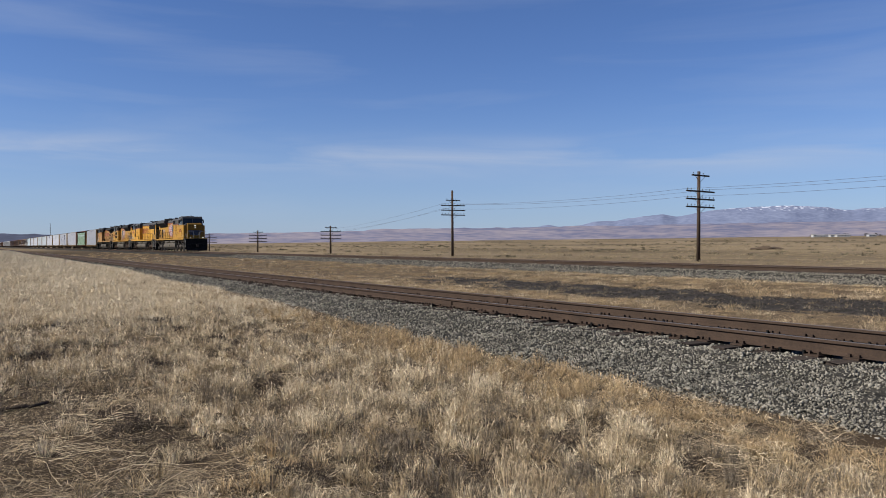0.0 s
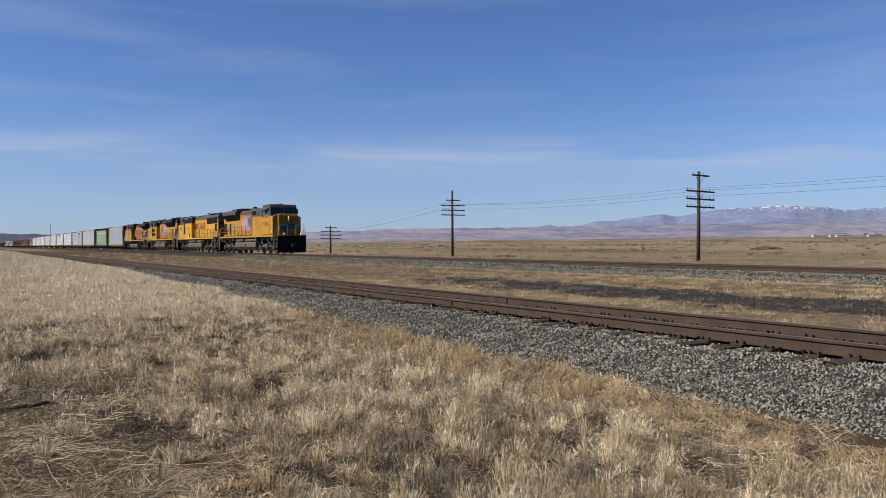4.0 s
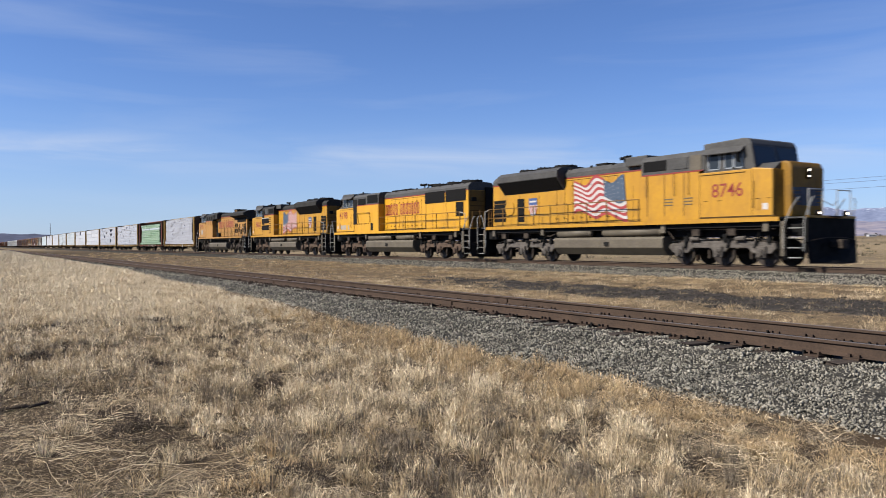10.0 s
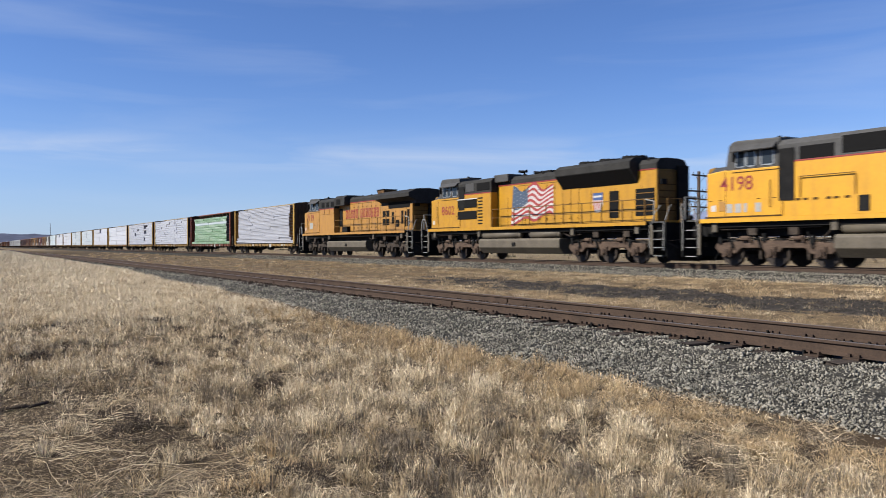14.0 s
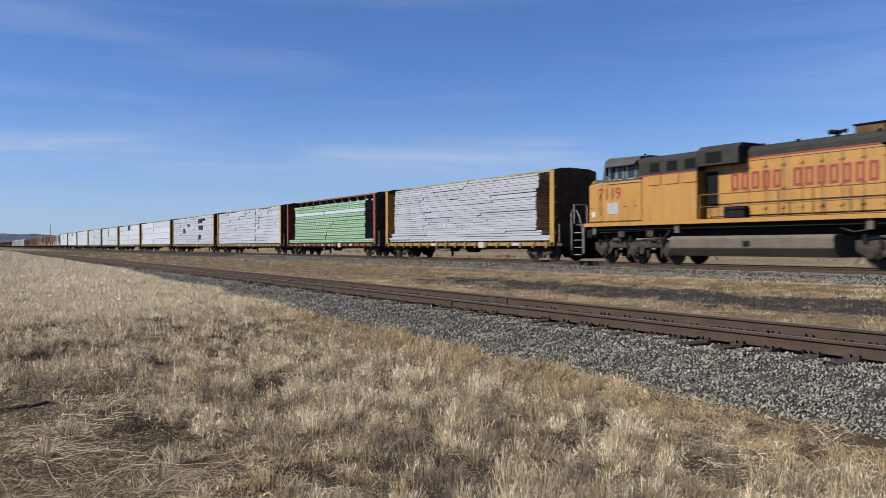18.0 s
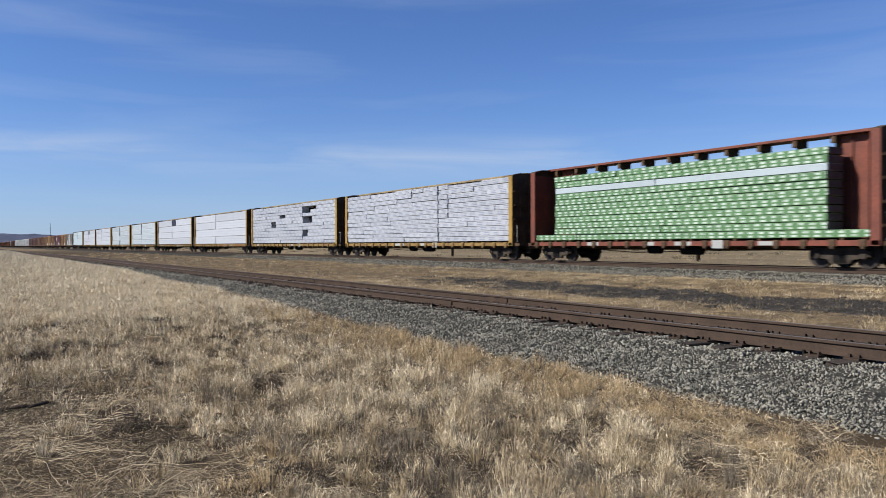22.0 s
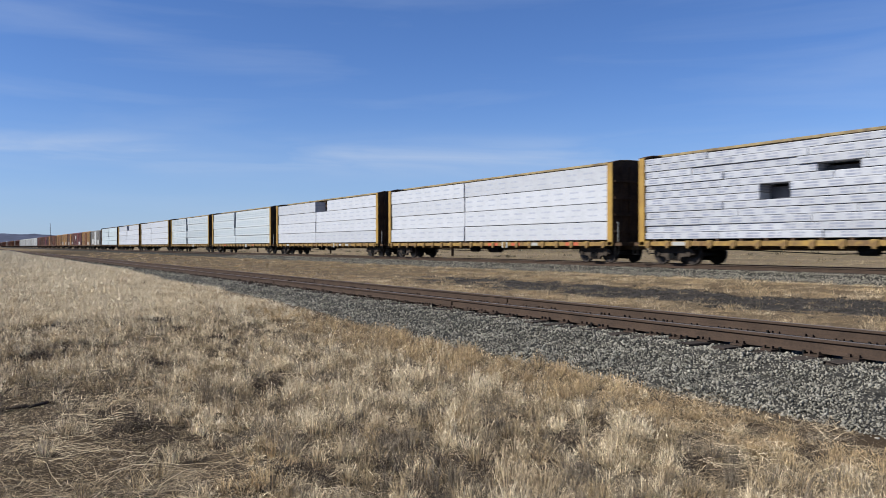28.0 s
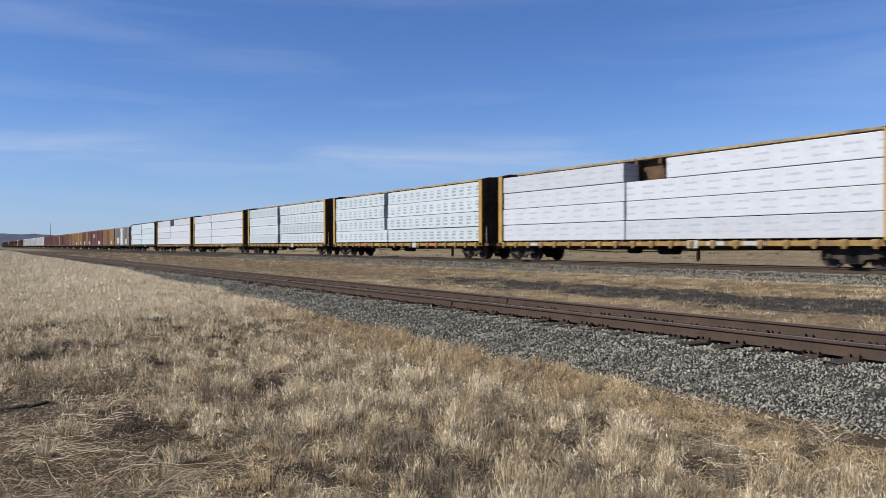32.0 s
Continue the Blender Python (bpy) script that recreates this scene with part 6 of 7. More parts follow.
# ---- loose stone ----
RS = np.random.RandomState(11)
ROCK = np.array([(0, 0, 1), (0.9, 0.1, 0.25), (0.25, 0.95, 0.15), (-0.75, 0.55, 0.3), (-0.8, -0.5, 0.1), (0.2, -0.9, 0.35), (0.1, 0, -0.9)])
ROCK_F = np.array([(0, 1, 2), (0, 2, 3), (0, 3, 4), (0, 4, 5), (0, 5, 1), (6, 2, 1), (6, 3, 2), (6, 4, 3), (6, 5, 4), (6, 1, 5)])


def scatter_rocks(name, x, y, z, size, material, label):
    n = len(x)
    q = RS.normal(size=(n, 4))
    q /= np.linalg.norm(q, axis=1, keepdims=True)
    a, b, c, d = q.T
    rot = np.stack([1 - 2 * (c * c + d * d), 2 * (b * c - a * d), 2 * (b * d + a * c), 2 * (b * c + a * d), 1 - 2 * (b * b + d * d), 2 * (c * d - a * b), 2 * (b * d - a * c), 2 * (c * d + a * b), 1 - 2 * (b * b + c * c)], -1).reshape(n, 3, 3)
    shape = ROCK[None] * RS.uniform(0.6, 1.25, (n, 7, 1)) * (size[:, None, None] * RS.uniform(0.45, 1.35, (n, 1, 3)))
    v = np.einsum("nij,nkj->nki", rot, shape) + np.stack([x, y, z], -1)[:, None, :]
    f = ROCK_F[None] + (np.arange(n) * 7)[:, None, None]
    return tagged(new(name, sheet_mesh(name, v.reshape(-1, 3), f.reshape(-1, 3), material, False)), label, "ballast stones", kind="stuff")


def strew(x0, x1, y0, y1, per_m2, fade):
    """Random spots, dense near the stand and in front of it, thinning with distance and behind."""
    n = int((x1 - x0) * (y1 - y0) * per_m2)
    x, y = RS.uniform(x0, x1, n), RS.uniform(y0, y1, n)
    d = -x * math.cos(YAW) + y * math.sin(YAW)
    l = x * math.sin(YAW) + y * math.cos(YAW)
    aside = np.maximum(np.abs(l) - 0.58 * np.maximum(d, 0) - 0.5, 0) + np.maximum(3.0 - d, 0)
    far = np.maximum(np.hypot(x, y), 0.5)
    ok = RS.uniform(size=n) < np.clip((fade / far) ** 1.7, 0, 1) * np.exp(-aside / 1.2) + np.where(aside > 0, 0.05 * np.clip(fade / far, 0, 1) ** 2, 0)
    return x[ok], y[ok], np.maximum(far, np.abs(d))[ok]


x, y, d = strew(-110, 12, 6.2, 9.1, 1650, 7.5)
keep = (y > 6.72 + 0.2 * waves(x, y, 2.5, 21) + 0.15 * smooth(-20, -50, x) - 0.5 * smooth(-5.2, -3.4, x)) | (RS.uniform(size=len(y)) < 0.12)
over_tie = (np.abs(((x - 3.0) / 0.535 + 0.5) % 1 - 0.5) * 0.535 < 0.12) & (y > Y_NEAR - 1.32)
keep &= ~over_tie | (RS.uniform(size=len(x)) < 0.07)
x, y, d = x[keep], y[keep], d[keep]
size = RS.uniform(0.14, 0.34, len(x)) ** 1.5 * 0.125 * (1 + 0.035 * np.clip(d - 9, 0, 30)) * np.where(RS.uniform(size=len(x)) < 0.02, 1.5, 1)
scatter_rocks("ballast_stones", x, y, near_height(x, y) + size * 0.45, size, M_STONE, "loose grey crushed stones on the track shoulder")
x, y, d = strew(-50, 12, 9.3, 12.6, 420, 8)
size = RS.uniform(0.02, 0.036, len(x)) * (1 + 0.03 * np.clip(d - 9, 0, 30))
tie_gap = np.abs(((x - 3.0) / 0.535 + 0.5) % 1 - 0.5) * 0.535
ok = (tie_gap > 0.13) | (np.abs(y - Y_NEAR) > 1.35)
x, y, size = x[ok], y[ok], size[ok]
scatter_rocks("ballast_stones", x, y, near_height(x, y) + size * 0.2, size, M_STONE, "loose grey crushed stones between the ties")
x, y, d = strew(-90, 20, 24.3, 26.9, 210, 24)
size = RS.uniform(0.02, 0.042, len(x)) * (1 + 0.012 * np.clip(d - 25, 0, 60))
scatter_rocks("ballast_stones", x, y, far_height(x, y) + size * 0.3, size, M_STONE, "loose grey crushed stones along the main track")
x, y, d = strew(-48, 12, 15.2, 22.4, 300, 17)
keep = (cinder_height(x, y) - land(x, y) > 0.004) | (RS.uniform(size=len(x)) < 0.05)
x, y, d = x[keep], y[keep], d[keep]
size = RS.uniform(0.012, 0.028, len(x))
scatter_rocks("cinders", x, y, np.maximum(land(x, y), cinder_height(x, y)) + size * 0.15, size, M_CINDER, "dark cinders strewn between the two tracks")


# ---- dry grass ----
def grass(name, x, y, z, tip, width, material, label, near):
    """Tapering blades from a foot at x, y, z to foot + tip: curved ones of three triangles where near, plain slivers elsewhere."""
    n = len(x)
    face = RS.uniform(0, 2 * math.pi, n)
    w = np.stack([np.cos(face) * width / 2, np.sin(face) * width / 2, np.zeros(n)], -1)
    foot = np.stack([x, y, z - 0.01], -1)
    top = foot + tip
    mid = foot + tip * np.array((0.38, 0.38, 0.62))
    a = near
    v1 = np.stack([foot[a] - w[a], foot[a] + w[a], mid[a] - w[a] * 0.75, mid[a] + w[a] * 0.75, top[a]], 1).reshape(-1, 3)
    f1 = (np.array([(0, 1, 3), (0, 3, 2), (2, 3, 4)])[None] + (np.arange(a.sum()) * 5)[:, None, None]).reshape(-1, 3)
    b = ~near
    v2 = np.stack([foot[b] - w[b], foot[b] + w[b], top[b]], 1).reshape(-1, 3)
    f2 = (np.array([(0, 1, 2)])[None] + (np.arange(b.sum()) * 3)[:, None, None]).reshape(-1, 3) + len(v1)
    return tagged(new(name, sheet_mesh(name, np.concatenate([v1, v2]), np.concatenate([f1, f2]), material, False)), label, "grass", kind="stuff")


def tufts(x, y, per, spread, height, splay, rs=RS):
    """Blades round each spot, leaning outwards: their feet, tips and owners."""
    k = rs.poisson(per, len(x))
    own = np.repeat(np.arange(len(x)), k)
    n = len(own)
    r = np.sqrt(rs.uniform(size=n))
    a = rs.uniform(0, 2 * math.pi, n)
    sp = spread[own]
    fx, fy = x[own] + np.cos(a) * r * sp, y[own] + np.sin(a) * r * sp
    h = height[own] * rs.uniform(0.45, 1.1, n)
    lean = splay * (0.25 + r) * rs.uniform(0.3, 1.3, n)
    b = a + rs.normal(0, 0.7, n)
    tip = np.stack([np.cos(b) * lean * h, np.sin(b) * lean * h, h * np.sqrt(np.clip(1 - (0.75 * lean) ** 2, 0.1, 1))], -1)
    return fx, fy, tip, own


M_STRAW_PALE = mat("pale bleached grass", (0.97, 0.80, 0.54), (0.56, 0.43, 0.27), 1.4, 0.8, fine=6, island=0.5, sharp=0.35)
M_STRAW_BRIGHT = mat("sun-bleached straw", (1.0, 0.86, 0.62), (0.86, 0.71, 0.48), 1.6, 0.8, fine=7, island=0.25, sharp=0.45)
M_STRAW_GOLD = mat("golden dry grass", (0.66, 0.485, 0.27), (0.36, 0.255, 0.145), 1.1, 0.8, fine=5, island=0.5, sharp=0.5)
M_STRAW_TAN = mat("tan dry grass", (0.52, 0.40, 0.24), (0.33, 0.245, 0.145), 1.6, 0.85, fine=7, island=0.5, sharp=0.5)
M_CLOD = mat("dark soil clods", (0.24, 0.185, 0.13), (0.12, 0.095, 0.07), 3, 0.95, island=0.5)
M_STRAW_GREY = mat("grey trampled grass", (0.34, 0.275, 0.195), (0.16, 0.128, 0.094), 1.6, 0.9, fine=5, island=0.5, sharp=0.5)


def bare(x, y):
    """Where the ground is trampled and thin, near the stand and in a few patches."""
    worn = (1 - smooth(1.3, 2.3, y + 0.5 * waves(x, y, 1.4, 40))) * smooth(-11.5, -9.5, x)
    return np.clip(0.95 * worn + 0.4 * smooth(0.45, 0.75, waves(x, y, 1.3, 41, 2)), 0, 1)


# the foreground: bushy clumps with gaps between them, over a tangle of fallen stems
# spots where dark dead weed stands and the pale grass is missing: x, y, radius
DARK_SPOTS = ((-13.76, 3.56, 0.42), (-13.2, 3.9, 0.3), (-9.22, 3.03, 0.34), (-17.3, 3.36, 0.45), (-7.3, 1.3, 0.42), (-15.9, 3.47, 0.3), (-6.67, 3.9, 0.24), (-6.36, 2.85, 0.2), (-5.33, 3.14, 0.22), (-4.88, 3.22, 0.26), (-5.12, 4.34, 0.2), (-5.38, 1.97, 0.26), (-8.1, 1.2, 0.3), (-13.2, 0.9, 0.28), (-4.26, 4.75, 0.2), (-3.79, 5.69, 0.25), (-4.6, 2.6, 0.22), (-11.6, 2.3, 0.3))


def in_spots(x, y):
    """1 in the middle of a dark spot, 0 outside."""
    k = np.zeros(len(x))
    for sx, sy, r in DARK_SPOTS:
        k = np.maximum(k, 1 - smooth(0.55, 1.15, np.hypot(x - sx, (y - sy) * 1.3) / r))
    return k


def clustered(x, y):
    """How thickly the clumps stand, from bare gaps to full cover."""
    k = 0.45 + 0.55 * smooth(-0.4, 0.1, waves(x, y, 0.75, 47, 3))
    k = np.maximum(k, 0.9 * smooth(-13, -24, x))
    return k * (1 - 0.95 * bare(x, y) * smooth(-45, -14, x)) * (1 - in_spots(x, y))


def clumps(x, y, rad, high, blades, rs=RS):
    """Stems of round clumps: rising from a small foot and arching outwards. Feet, tips, owners."""
    k = rs.poisson(blades)
    own = np.repeat(np.arange(len(x)), k)
    n = len(own)
    a, r = rs.uniform(0, 2 * math.pi, n), np.sqrt(rs.uniform(size=n))
    R = rad[own]
    fx, fy = x[own] + np.cos(a) * r * R * 0.5, y[own] + np.sin(a) * r * R * 0.5
    h = high[own] * rs.uniform(0.55, 1.08, n) * (1 - 0.45 * r ** 2)
    b = a + rs.normal(0, 0.8, n)
    reach = R * (0.16 + 0.8 * r) * rs.uniform(0.4, 1.6, n)
    return fx, fy, np.stack([np.cos(b) * reach, np.sin(b) * reach, h], -1), own


def frizz(fx, fy, tip, share, lo, size, wide, material, name, label, spread=1.0):
    """Fine twigs, husks and side shoots along the stems: short slivers, every way."""
    n = len(fx)
    reps = RS.poisson(share, n)
    i = np.repeat(np.arange(n), reps)
    m = len(i)
    up = lo + (1.02 - lo) * np.sqrt(RS.uniform(size=m))
    way = RS.normal(size=(m, 3)) * np.array((1, 1, 0.8)) + np.array((0, 0, 0.35))
    way *= (RS.uniform(0.4, 1.5, m) * size[i] / np.linalg.norm(way, axis=1))[:, None]
    gx_, gy_ = fx[i] + tip[i, 0] * up ** 1.5, fy[i] + tip[i, 1] * up ** 1.5
    gz_ = land(gx_, gy_) + tip[i, 2] * up
    return grass(name, gx_, gy_, gz_, way * spread, wide[i] * RS.uniform(0.7, 1.6, m), material, label, up < 0)


x, y, d = strew(-46, 8, -5, 7.6, 62, 12)
edge = 6.75 + 0.4 * waves(x, y, 2.2, 22) + 1.3 * smooth(-25, -80, x) - 0.55 * smooth(-5.2, -3.4, x)
ok = (y < edge) & (RS.uniform(size=len(x)) < clustered(x, y)) & (np.hypot(x, y) > 1.2)
x, y, d = x[ok], y[ok], d[ok]
tall = 0.5 + 0.5 * waves(x, y, 1.9, 43)
rad = RS.uniform(0.05, 0.13, len(x)) * (0.75 + 0.5 * tall) * (1 + 0.012 * d)
high = (RS.uniform(0.06, 0.20, len(x)) + 0.13 * tall) * (1 - 0.35 * smooth(-10, -26, x)) * (1 - 0.35 * smooth(4.6, 5.4, y) * smooth(-7.0, -5.5, x))
tone = waves(x, y, 1.2, 44) * 0.75 + RS.normal(0, 0.42, len(x)) + 0.45 * smooth(-13, -22, x) - 0.3 * smooth(-9, -4.5, x)
goldy = 1.35 * smooth(4.9, 5.9, y + 0.3 * waves(x, y, 1.5, 45)) * smooth(-40, -18, x) + RS.normal(0, 0.42, len(x)) + np.where(np.hypot(x + 5.61, y - 1.78) < 0.45, 1.2, 0)
kind = np.where(goldy > 0.78, 1, np.where(tone < -0.52, 3, np.where(tone < -0.12, 2, np.where((tone > 0.75) | (x < -20), 4, 0))))
FORE = ((M_STRAW_PALE, "bleached dry bunch grass covering the near ground"), (M_STRAW_GOLD, "golden dry grass clumps along the ballast edge"), (M_STRAW_TAN, "tan dry grass clumps among paler ones"), (M_STRAW_GREY, "grey weathered grass clumps among paler ones"), (M_STRAW_BRIGHT, "very pale bleached grass clumps"))
for k, (m, word) in enumerate(FORE):
    p = kind == k
    bx, by, btip, bown = clumps(x[p], y[p], rad[p], high[p], np.clip(300 / d[p], 12, 46))
    bd = d[p][bown]
    grass("dry_grass", bx, by, land(bx, by), btip, np.maximum(0.0034, 0.00064 * bd), m, word, bd < 7.5)
    frizz(bx, by, btip, np.clip(13 / bd, 0.5, 1.9), 0.3, 0.026 + 0.002 * bd, np.maximum(0.0040, 0.00078 * bd), m, "seed_heads", word.replace("clumps", "seed heads").replace("bunch grass", "seed heads"))

# dark stems at the foot of the clumps, standing in for shade there
M_DARK_STEM = mat("dark dead weed", (0.115, 0.088, 0.066), (0.045, 0.036, 0.03), 3, 0.95, island=0.5)
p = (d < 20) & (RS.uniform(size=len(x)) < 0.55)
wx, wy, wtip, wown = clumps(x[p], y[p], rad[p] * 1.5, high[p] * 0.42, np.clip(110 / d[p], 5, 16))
grass("dead_weeds", wx, wy, land(wx, wy), wtip, np.maximum(0.004, 0.0006 * d[p][wown]), M_DARK_STEM, "dark stems put in for shade at the foot of clumps", wx > 99)
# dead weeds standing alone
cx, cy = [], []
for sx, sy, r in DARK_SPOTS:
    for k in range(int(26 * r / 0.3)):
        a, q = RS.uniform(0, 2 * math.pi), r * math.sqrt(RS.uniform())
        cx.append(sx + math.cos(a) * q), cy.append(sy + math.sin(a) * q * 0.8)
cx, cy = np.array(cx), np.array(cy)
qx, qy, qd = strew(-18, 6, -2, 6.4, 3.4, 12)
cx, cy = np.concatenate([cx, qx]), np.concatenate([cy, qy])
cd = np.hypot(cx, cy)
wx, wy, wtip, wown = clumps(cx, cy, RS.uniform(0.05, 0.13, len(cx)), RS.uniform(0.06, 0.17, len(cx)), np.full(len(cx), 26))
grass("dead_weeds", wx, wy, land(wx, wy), wtip, np.maximum(0.0035, 0.0005 * cd[wown]), M_DARK_STEM, "dark dead weeds standing in gaps of the grass", wx > 99)
frizz(wx, wy, wtip, np.full(len(wx), 1.2), 0.2, np.full(len(wx), 0.035), np.maximum(0.003, 0.0004 * cd[wown]), M_DARK_STEM, "dead_weeds", "fine dark twigs of the dead weeds")

# the rise to the west: close, pale, short grass
x, y, d = strew(-190, -15, -8, 8.4, 105, 18)
edge = 6.75 + 0.4 * waves(x, y, 2.2, 22) + 1.3 * smooth(-25, -80, x) - 0.55 * smooth(-5.2, -3.4, x)
ok = (y < edge) & (RS.uniform(size=len(x)) < smooth(-15, -22, x) * (0.35 + 0.65 * smooth(-0.5, 0.2, waves(x, y, 1.4, 55, 3))))
x, y, d = x[ok], y[ok], d[ok]
rise_kind = np.where(waves(x, y, 3.0, 56) + RS.normal(0, 0.4, len(x)) < -0.45, 1, 0)
for k, (m, word) in enumerate(((M_STRAW_BRIGHT, "very pale bleached grass on the rise beside the track"), (M_STRAW_PALE, "bleached straw grass on the rise beside the track"))):
    p = rise_kind == k
    bx, by, btip, bown = tufts(x[p], y[p], 24, 0.05 + 0.006 * d[p], RS.uniform(0.06, 0.22, p.sum()), 0.9)
    grass("dry_grass", bx, by, land(bx, by), btip, np.maximum(0.004, 0.0005 * d[p][bown]), m, word, bx > 99)

# fallen straw
x, y, d = strew(-30, 8, -6, 7.2, 5200, 6.0)
cover = clustered(x, y)
ok = (y < 7.0 + 0.3 * waves(x, y, 1.5, 64) - 0.55 * smooth(-5.2, -3.4, x)) & (RS.uniform(size=len(x)) < 0.22 + 0.36 * smooth(-0.15, 0.35, waves(x, y, 0.55, 46, 3)) + 0.1 * cover)
x, y, d, cover = x[ok], y[ok], d[ok], cover[ok]
ln = RS.uniform(0.15, 1.0, len(x)) ** 2 * 0.22 * (1 + 0.03 * d) + 0.025
an = RS.uniform(0, 2 * math.pi, len(x))
up = RS.uniform(-0.2, 0.45, len(x)) * (0.4 + 0.6 * cover)
flat = np.stack([np.cos(an) * ln, np.sin(an) * ln, up * ln], -1)
pick3 = RS.uniform(size=len(x))
which = np.where(pick3 < 0.24, 0, np.where(pick3 < 0.66, 1, 2))
z = land(x, y) + np.where(up < 0, -up * ln, 0.0) + RS.uniform(0.006, 0.03, len(x))
wid = np.maximum(RS.uniform(0.0025, 0.0075, len(x)), 0.00075 * d)
for k, (m, word) in enumerate(((M_STRAW_PALE, "bright fallen straw tangled over bare soil"), (M_STRAW_TAN, "tan fallen straw tangled over bare soil"), (M_STRAW_GREY, "grey rotting straw over bare soil"))):
    p = which == k
    grass("fallen_straw", x[p], y[p], z[p], flat[p], wid[p], m, word, d[p] < 0)


def fallen_stems(x, y, ln, an, thick, material, label, seed):
    """Long bent stems lying over the grass: three-sided stalks of four joints."""
    rs = np.random.RandomState(seed)
    n, m = len(x), 5
    bend = rs.normal(0, 0.32, n)
    pts = np.zeros((n, m, 3))
    pts[:, 0] = np.stack([x, y, land(x, y) + rs.uniform(0.02, 0.07, n)], -1)
    rise = rs.uniform(-0.02, 0.16, n)
    for k in range(1, m):
        a = an + bend * k + rs.normal(0, 0.12, n)
        step = (ln / (m - 1))[:, None]
        pts[:, k] = pts[:, k - 1] + np.stack([np.cos(a), np.sin(a), 0 * a], -1) * step
        pts[:, k, 2] = land(pts[:, k, 0], pts[:, k, 1]) + 0.035 + rise * math.sin(math.pi * k / (m - 1)) * ln
    ring = np.array([(0, 0, 1), (0.87, 0.0, -0.5), (-0.87, 0.0, -0.5)])
    side = np.stack([-np.sin(an), np.cos(an), 0 * an], -1)
    v = np.zeros((n, m, 3, 3))
    for k in range(m):
        t = thick * (1 - 0.16 * k)
        for q in range(3):
            v[:, k, q] = pts[:, k] + side * (ring[q, 0] * t)[:, None] + np.array((0, 0, 1)) * (ring[q, 2] * t)[:, None]
    f = [(k * 3 + q, k * 3 + (q + 1) % 3, k * 3 + 3 + (q + 1) % 3, k * 3 + 3 + q) for k in range(m - 1) for q in range(3)]
    f = (np.array(f)[None] + (np.arange(n) * m * 3)[:, None, None]).reshape(-1, 4)
    return tagged(new("straw_stems", sheet_mesh("straw_stems", v.reshape(-1, 3), f, material, False)), label, "grass", kind="stuff")


x, y, d = strew(-22, 6, -4, 6.4, 7, 10)
ln, an = RS.uniform(0.18, 0.6, len(x)), RS.uniform(0, 2 * math.pi, len(x))
fallen_stems(x, y, ln, an, np.maximum(0.0012, 0.00019 * d), M_STRAW_PALE, "long pale bent stems lying over the grass", 61)
# sheaves of stems that fell together
sheaf = []
for sx, sy, way, count in ((-9.6, 1.7, -0.5, 14), (-8.3, 1.0, 0.3, 16), (-7.0, 0.55, 0.5, 12), (-9.0, 1.35, 0.1, 10), (-4.3, 5.2, 0.9, 12), (-4.9, 4.9, 0.2, 8), (-3.6, 5.3, 2.4, 10), (-10.9, 4.9, 1.2, 6), (-12.5, 1.6, 0.2, 8), (-6.2, 1.05, 1.9, 8)):
    for k in range(count * 2):
        sheaf.append((sx + RS.normal(0, 0.22), sy + RS.normal(0, 0.16), RS.uniform(0.2, 0.75), way + RS.normal(0, 0.6)))
sheaf = np.array(sheaf)
fallen_stems(sheaf[:, 0], sheaf[:, 1], sheaf[:, 2], sheaf[:, 3], np.full(len(sheaf), 0.0021), M_STRAW_PALE, "pale stems fallen together in loose sheaves", 62)
# a dead branch on the bare soil
bm = bmesh.new()
rail_line(bm, [(0, 0, 0.03), (0.03, 0.2, 0.05), (0.0, 0.38, 0.04), (-0.06, 0.55, 0.06)], 0.017, 6)
rail_line(bm, [(0.03, 0.2, 0.05), (0.14, 0.32, 0.09)], 0.009, 5)
branch = tagged(part("dead_branch", bm, M_DARK_STEM), "dark dead branch lying on bare soil", "branch")
branch.matrix_basis = pose(-9.35, 0.18, float(land(-9.35, 0.4)) - 0.02)

# clods and small stones on the bare soil
x, y, d = strew(-16, 8, -6, 6.8, 120, 6)
ok = RS.uniform(size=len(x)) < 0.12 + 0.88 * bare(x, y)
x, y = x[ok], y[ok]
size = RS.uniform(0.15, 1.0, len(x)) ** 2.5 * 0.017 + 0.004
scatter_rocks("soil_clods", x, y, land(x, y) + size * 0.3, size, M_CLOD, "dark clods and pebbles on the trampled soil")

# between the tracks: broken strips of straw with soil and cinders showing
x, y, d = strew(-170, 14, 12.4, 24.6, 17, 34)
patch = smooth(-0.1, 0.45, waves(x * 0.3, y, 1.1, 51, 2) + 0.35 * waves(x, y, 6, 53))
strip = np.exp(-((y - 14.6 - 0.7 * waves(x, y, 4, 54)) / 1.3) ** 2) * (0.5 + 0.5 * patch) * 1.2 + (0.25 + 0.75 * patch) * smooth(19.3, 20.8, y) + 0.14
strip = np.maximum(strip * (0.55 + 0.45 * smooth(-45, -25, x)), patch * 0.4 * (1 - smooth(-50, -30, x)))
on_strip = smooth(0.0, 0.02, cinder_height(x, y) - land(x, y)) * (x < 80)
streak = 0.35 + 0.65 * smooth(-0.15, 0.25, waves(x * 0.12, y, 1.6, 57, 3))
ok = RS.uniform(size=len(x)) < np.maximum(strip * streak, 0.3 * on_strip) * (1 - 0.75 * on_strip)
x, y, d = x[ok], y[ok], d[ok]
fx, fy, tip, own = tufts(x, y, 34, RS.uniform(0.14, 0.42, len(x)), RS.uniform(0.06, 0.21, len(x)), 1.3)
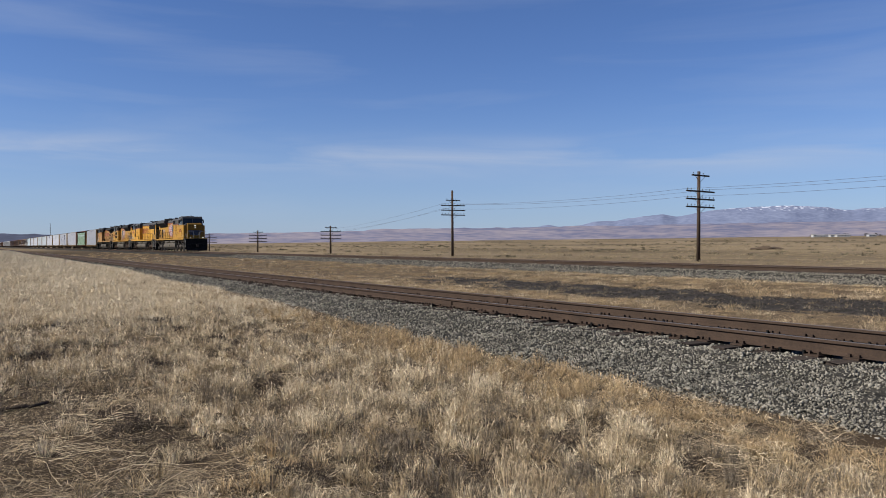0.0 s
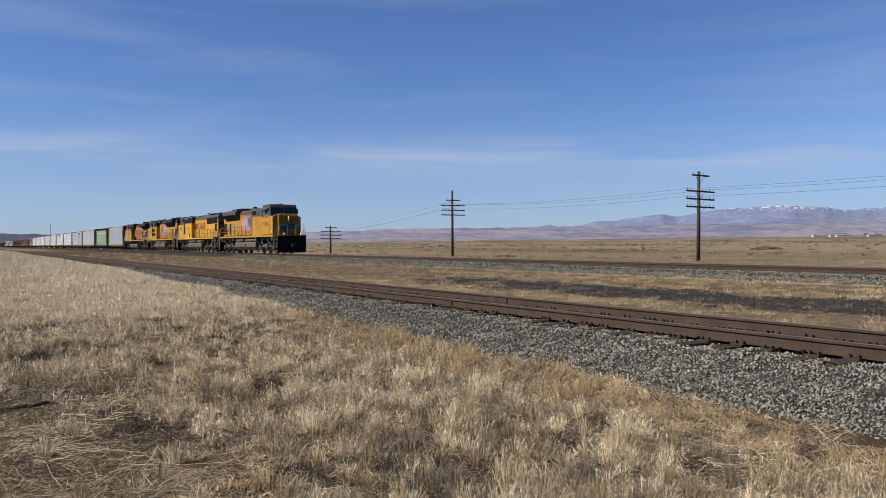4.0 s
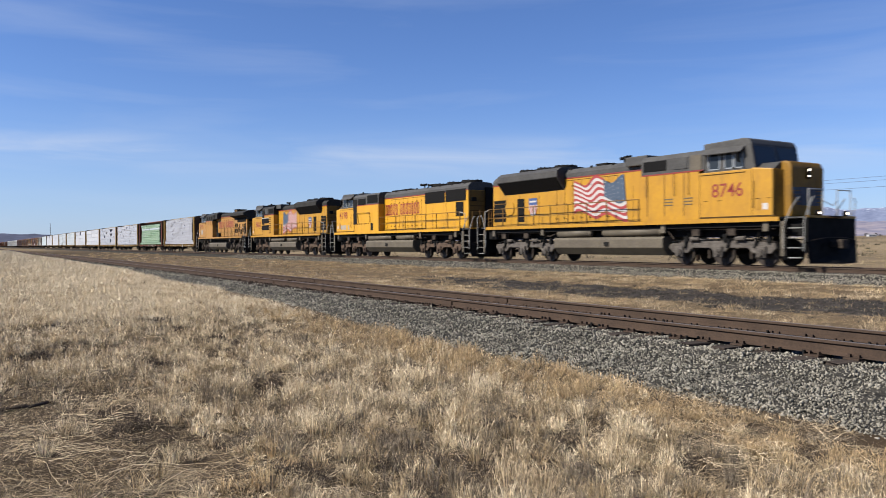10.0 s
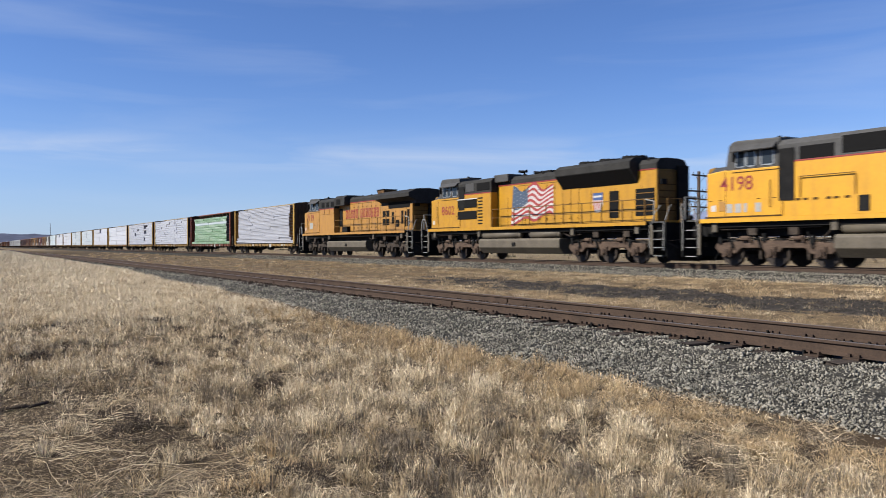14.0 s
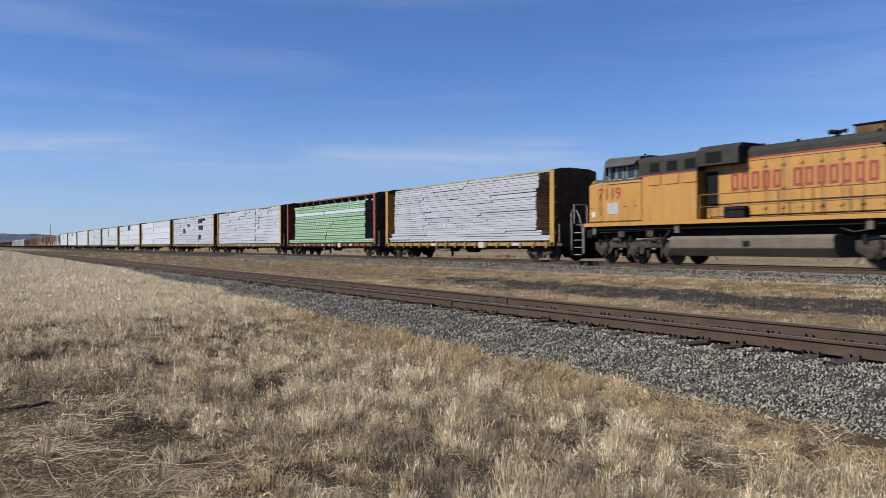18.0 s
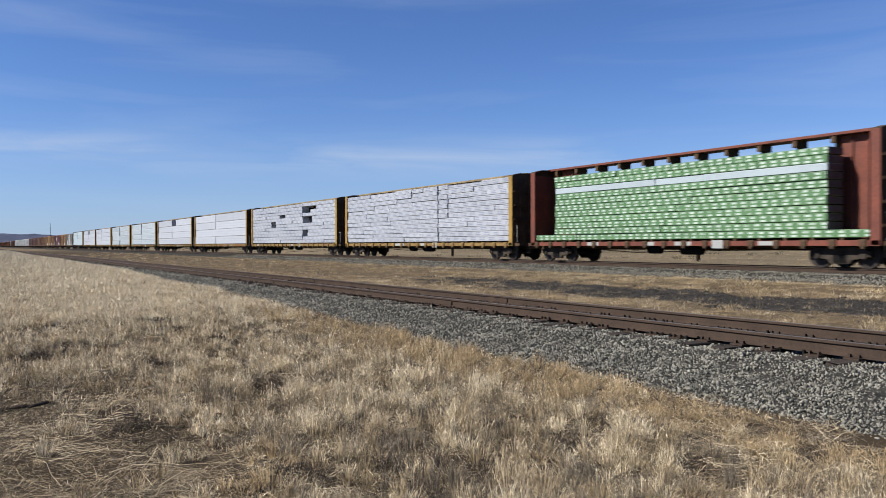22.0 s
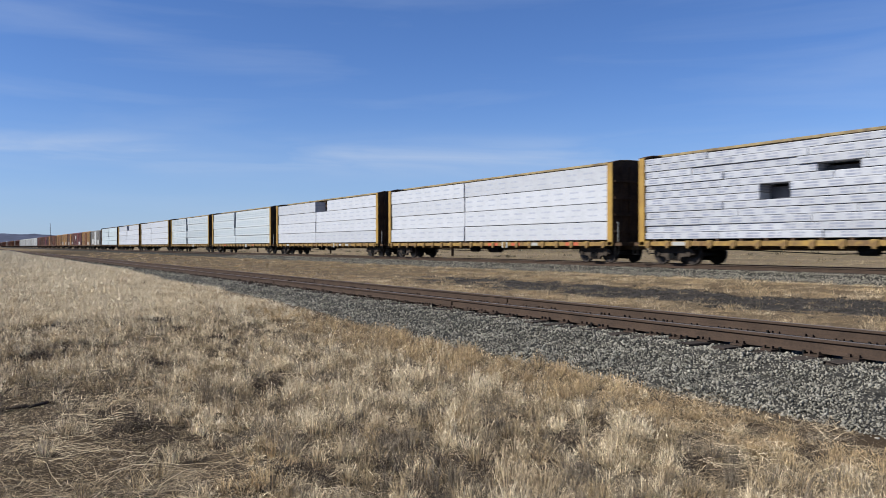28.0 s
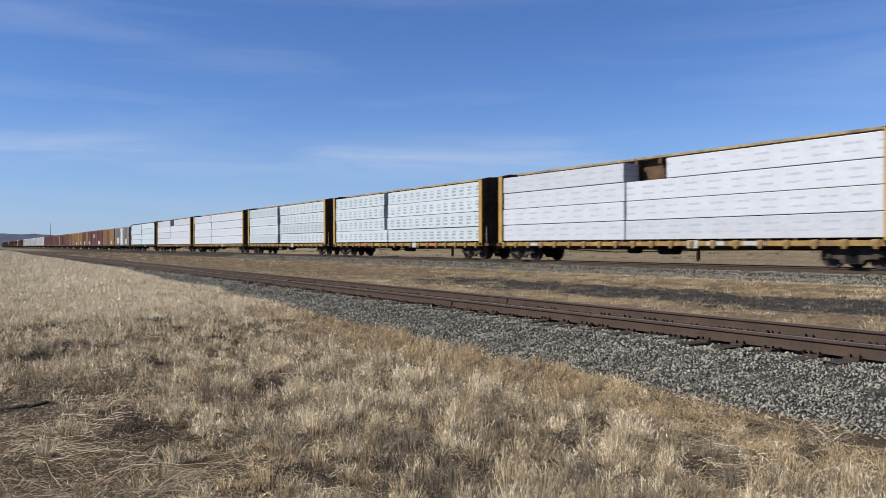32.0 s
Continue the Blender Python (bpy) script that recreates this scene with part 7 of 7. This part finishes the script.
kind = np.where(RS.uniform(size=len(x)) < 0.38, 0, np.where(RS.uniform(size=len(x)) < 0.15 + 0.3 * smooth(-40, -22, x), 1, 2))[own]
for k, (m, word) in enumerate(((M_STRAW_GOLD, "golden dry grass in strips between the tracks"), (M_STRAW_PALE, "bleached grass in strips between the tracks"), (M_STRAW_TAN, "tan grass in strips between the tracks"))):
    pick = kind == k
    grass("dry_grass", fx[pick], fy[pick], np.maximum(land(fx[pick], fy[pick]), 0), tip[pick], np.maximum(0.005, 0.00045 * d[own][pick]), m, word, d[own][pick] < 0)

# fallen straw between the tracks
x, y, d = strew(-75, 12, 12.2, 24.6, 105, 21)
on_strip = smooth(0.0, 0.02, cinder_height(x, y) - land(x, y))
lit = smooth(-0.25, 0.3, waves(x * 0.15, y, 1.3, 58, 3))
ok = RS.uniform(size=len(x)) < (0.45 + 0.55 * lit) * (1 - 0.85 * on_strip)
x, y, d, lit = x[ok], y[ok], d[ok], lit[ok]
ln, an = RS.uniform(0.08, 0.35, len(x)), RS.uniform(0, 2 * math.pi, len(x))
flat = np.stack([np.cos(an) * ln, np.sin(an) * ln, RS.uniform(0.0, 0.25, len(x)) * ln], -1)
pick3 = RS.uniform(size=len(x)) + 0.25 * lit - 0.3 * (1 - smooth(-40, -22, x))
for m, lo_, hi_, word in ((M_STRAW_GREY, -1, 0.4, "grey straw lying between the tracks"), (M_STRAW_TAN, 0.4, 0.75, "tan straw lying between the tracks"), (M_STRAW_GOLD, 0.75, 9, "golden straw lying between the tracks")):
    p = (pick3 >= lo_) & (pick3 < hi_)
    grass("fallen_straw", x[p], y[p], np.maximum(land(x[p], y[p]), cinder_height(x[p], y[p])) + 0.02, flat[p], np.maximum(0.008, 0.0006 * d[p]), m, word, x[p] > 99)

# the plain beyond
x, y, d = strew(-330, 20, 31.0, 150, 0.8, 60)
fx, fy, tip, own = tufts(x, y, 14, np.full(len(x), 0.35), RS.uniform(0.06, 0.19, len(x)), 1.2)
grass("dry_grass", fx, fy, land(fx, fy), tip, np.maximum(0.012, 0.0006 * d[own]), M_STRAW, "straw-coloured grass on the open plain", d[own] < 0)


# sagebrush on the plain
M_SAGE = mat("grey-green sagebrush", (0.21, 0.18, 0.115), (0.13, 0.115, 0.08), 1.5, 0.95, island=0.4)
x, y, d = strew(-700, 60, 42, 420, 0.035, 260)
ok = RS.uniform(size=len(x)) < smooth(-0.1, 0.6, waves(x, y * 2.5, 60, 61))
x, y, d = x[ok], y[ok], d[ok]
fx, fy, tip, own = tufts(x, y, 26, RS.uniform(0.3, 0.8, len(x)), RS.uniform(0.15, 0.42, len(x)), 0.8)
grass("sagebrush", fx, fy, land(fx, fy), tip, np.maximum(0.05, 0.0009 * d[own]), M_SAGE, "scattered dark sagebrush clumps on the plain", d[own] < 0)


def motions():
    """The train runs through at a steady pace, and its nearer wheels turn."""
    for thing, mid, turn in VEHICLES:
        walk(thing, [(t, pose(mid + SPEED * (t - 16.0), Y_FAR, TOP_FAR, 0, 0, turn)) for t in (0.0, 8.0, 16.0, 24.0, 32.0)])
    for wheel, r, at, turn in WHEELS:
        way = -1 if turn else 1
        rows = []
        for k in range(481):
            t = k / 15
            rows.append((t, Matrix.Translation(at) @ Matrix.Rotation(way * SPEED * t / r, 4, "Y")))
        walk(wheel, rows)


motions()
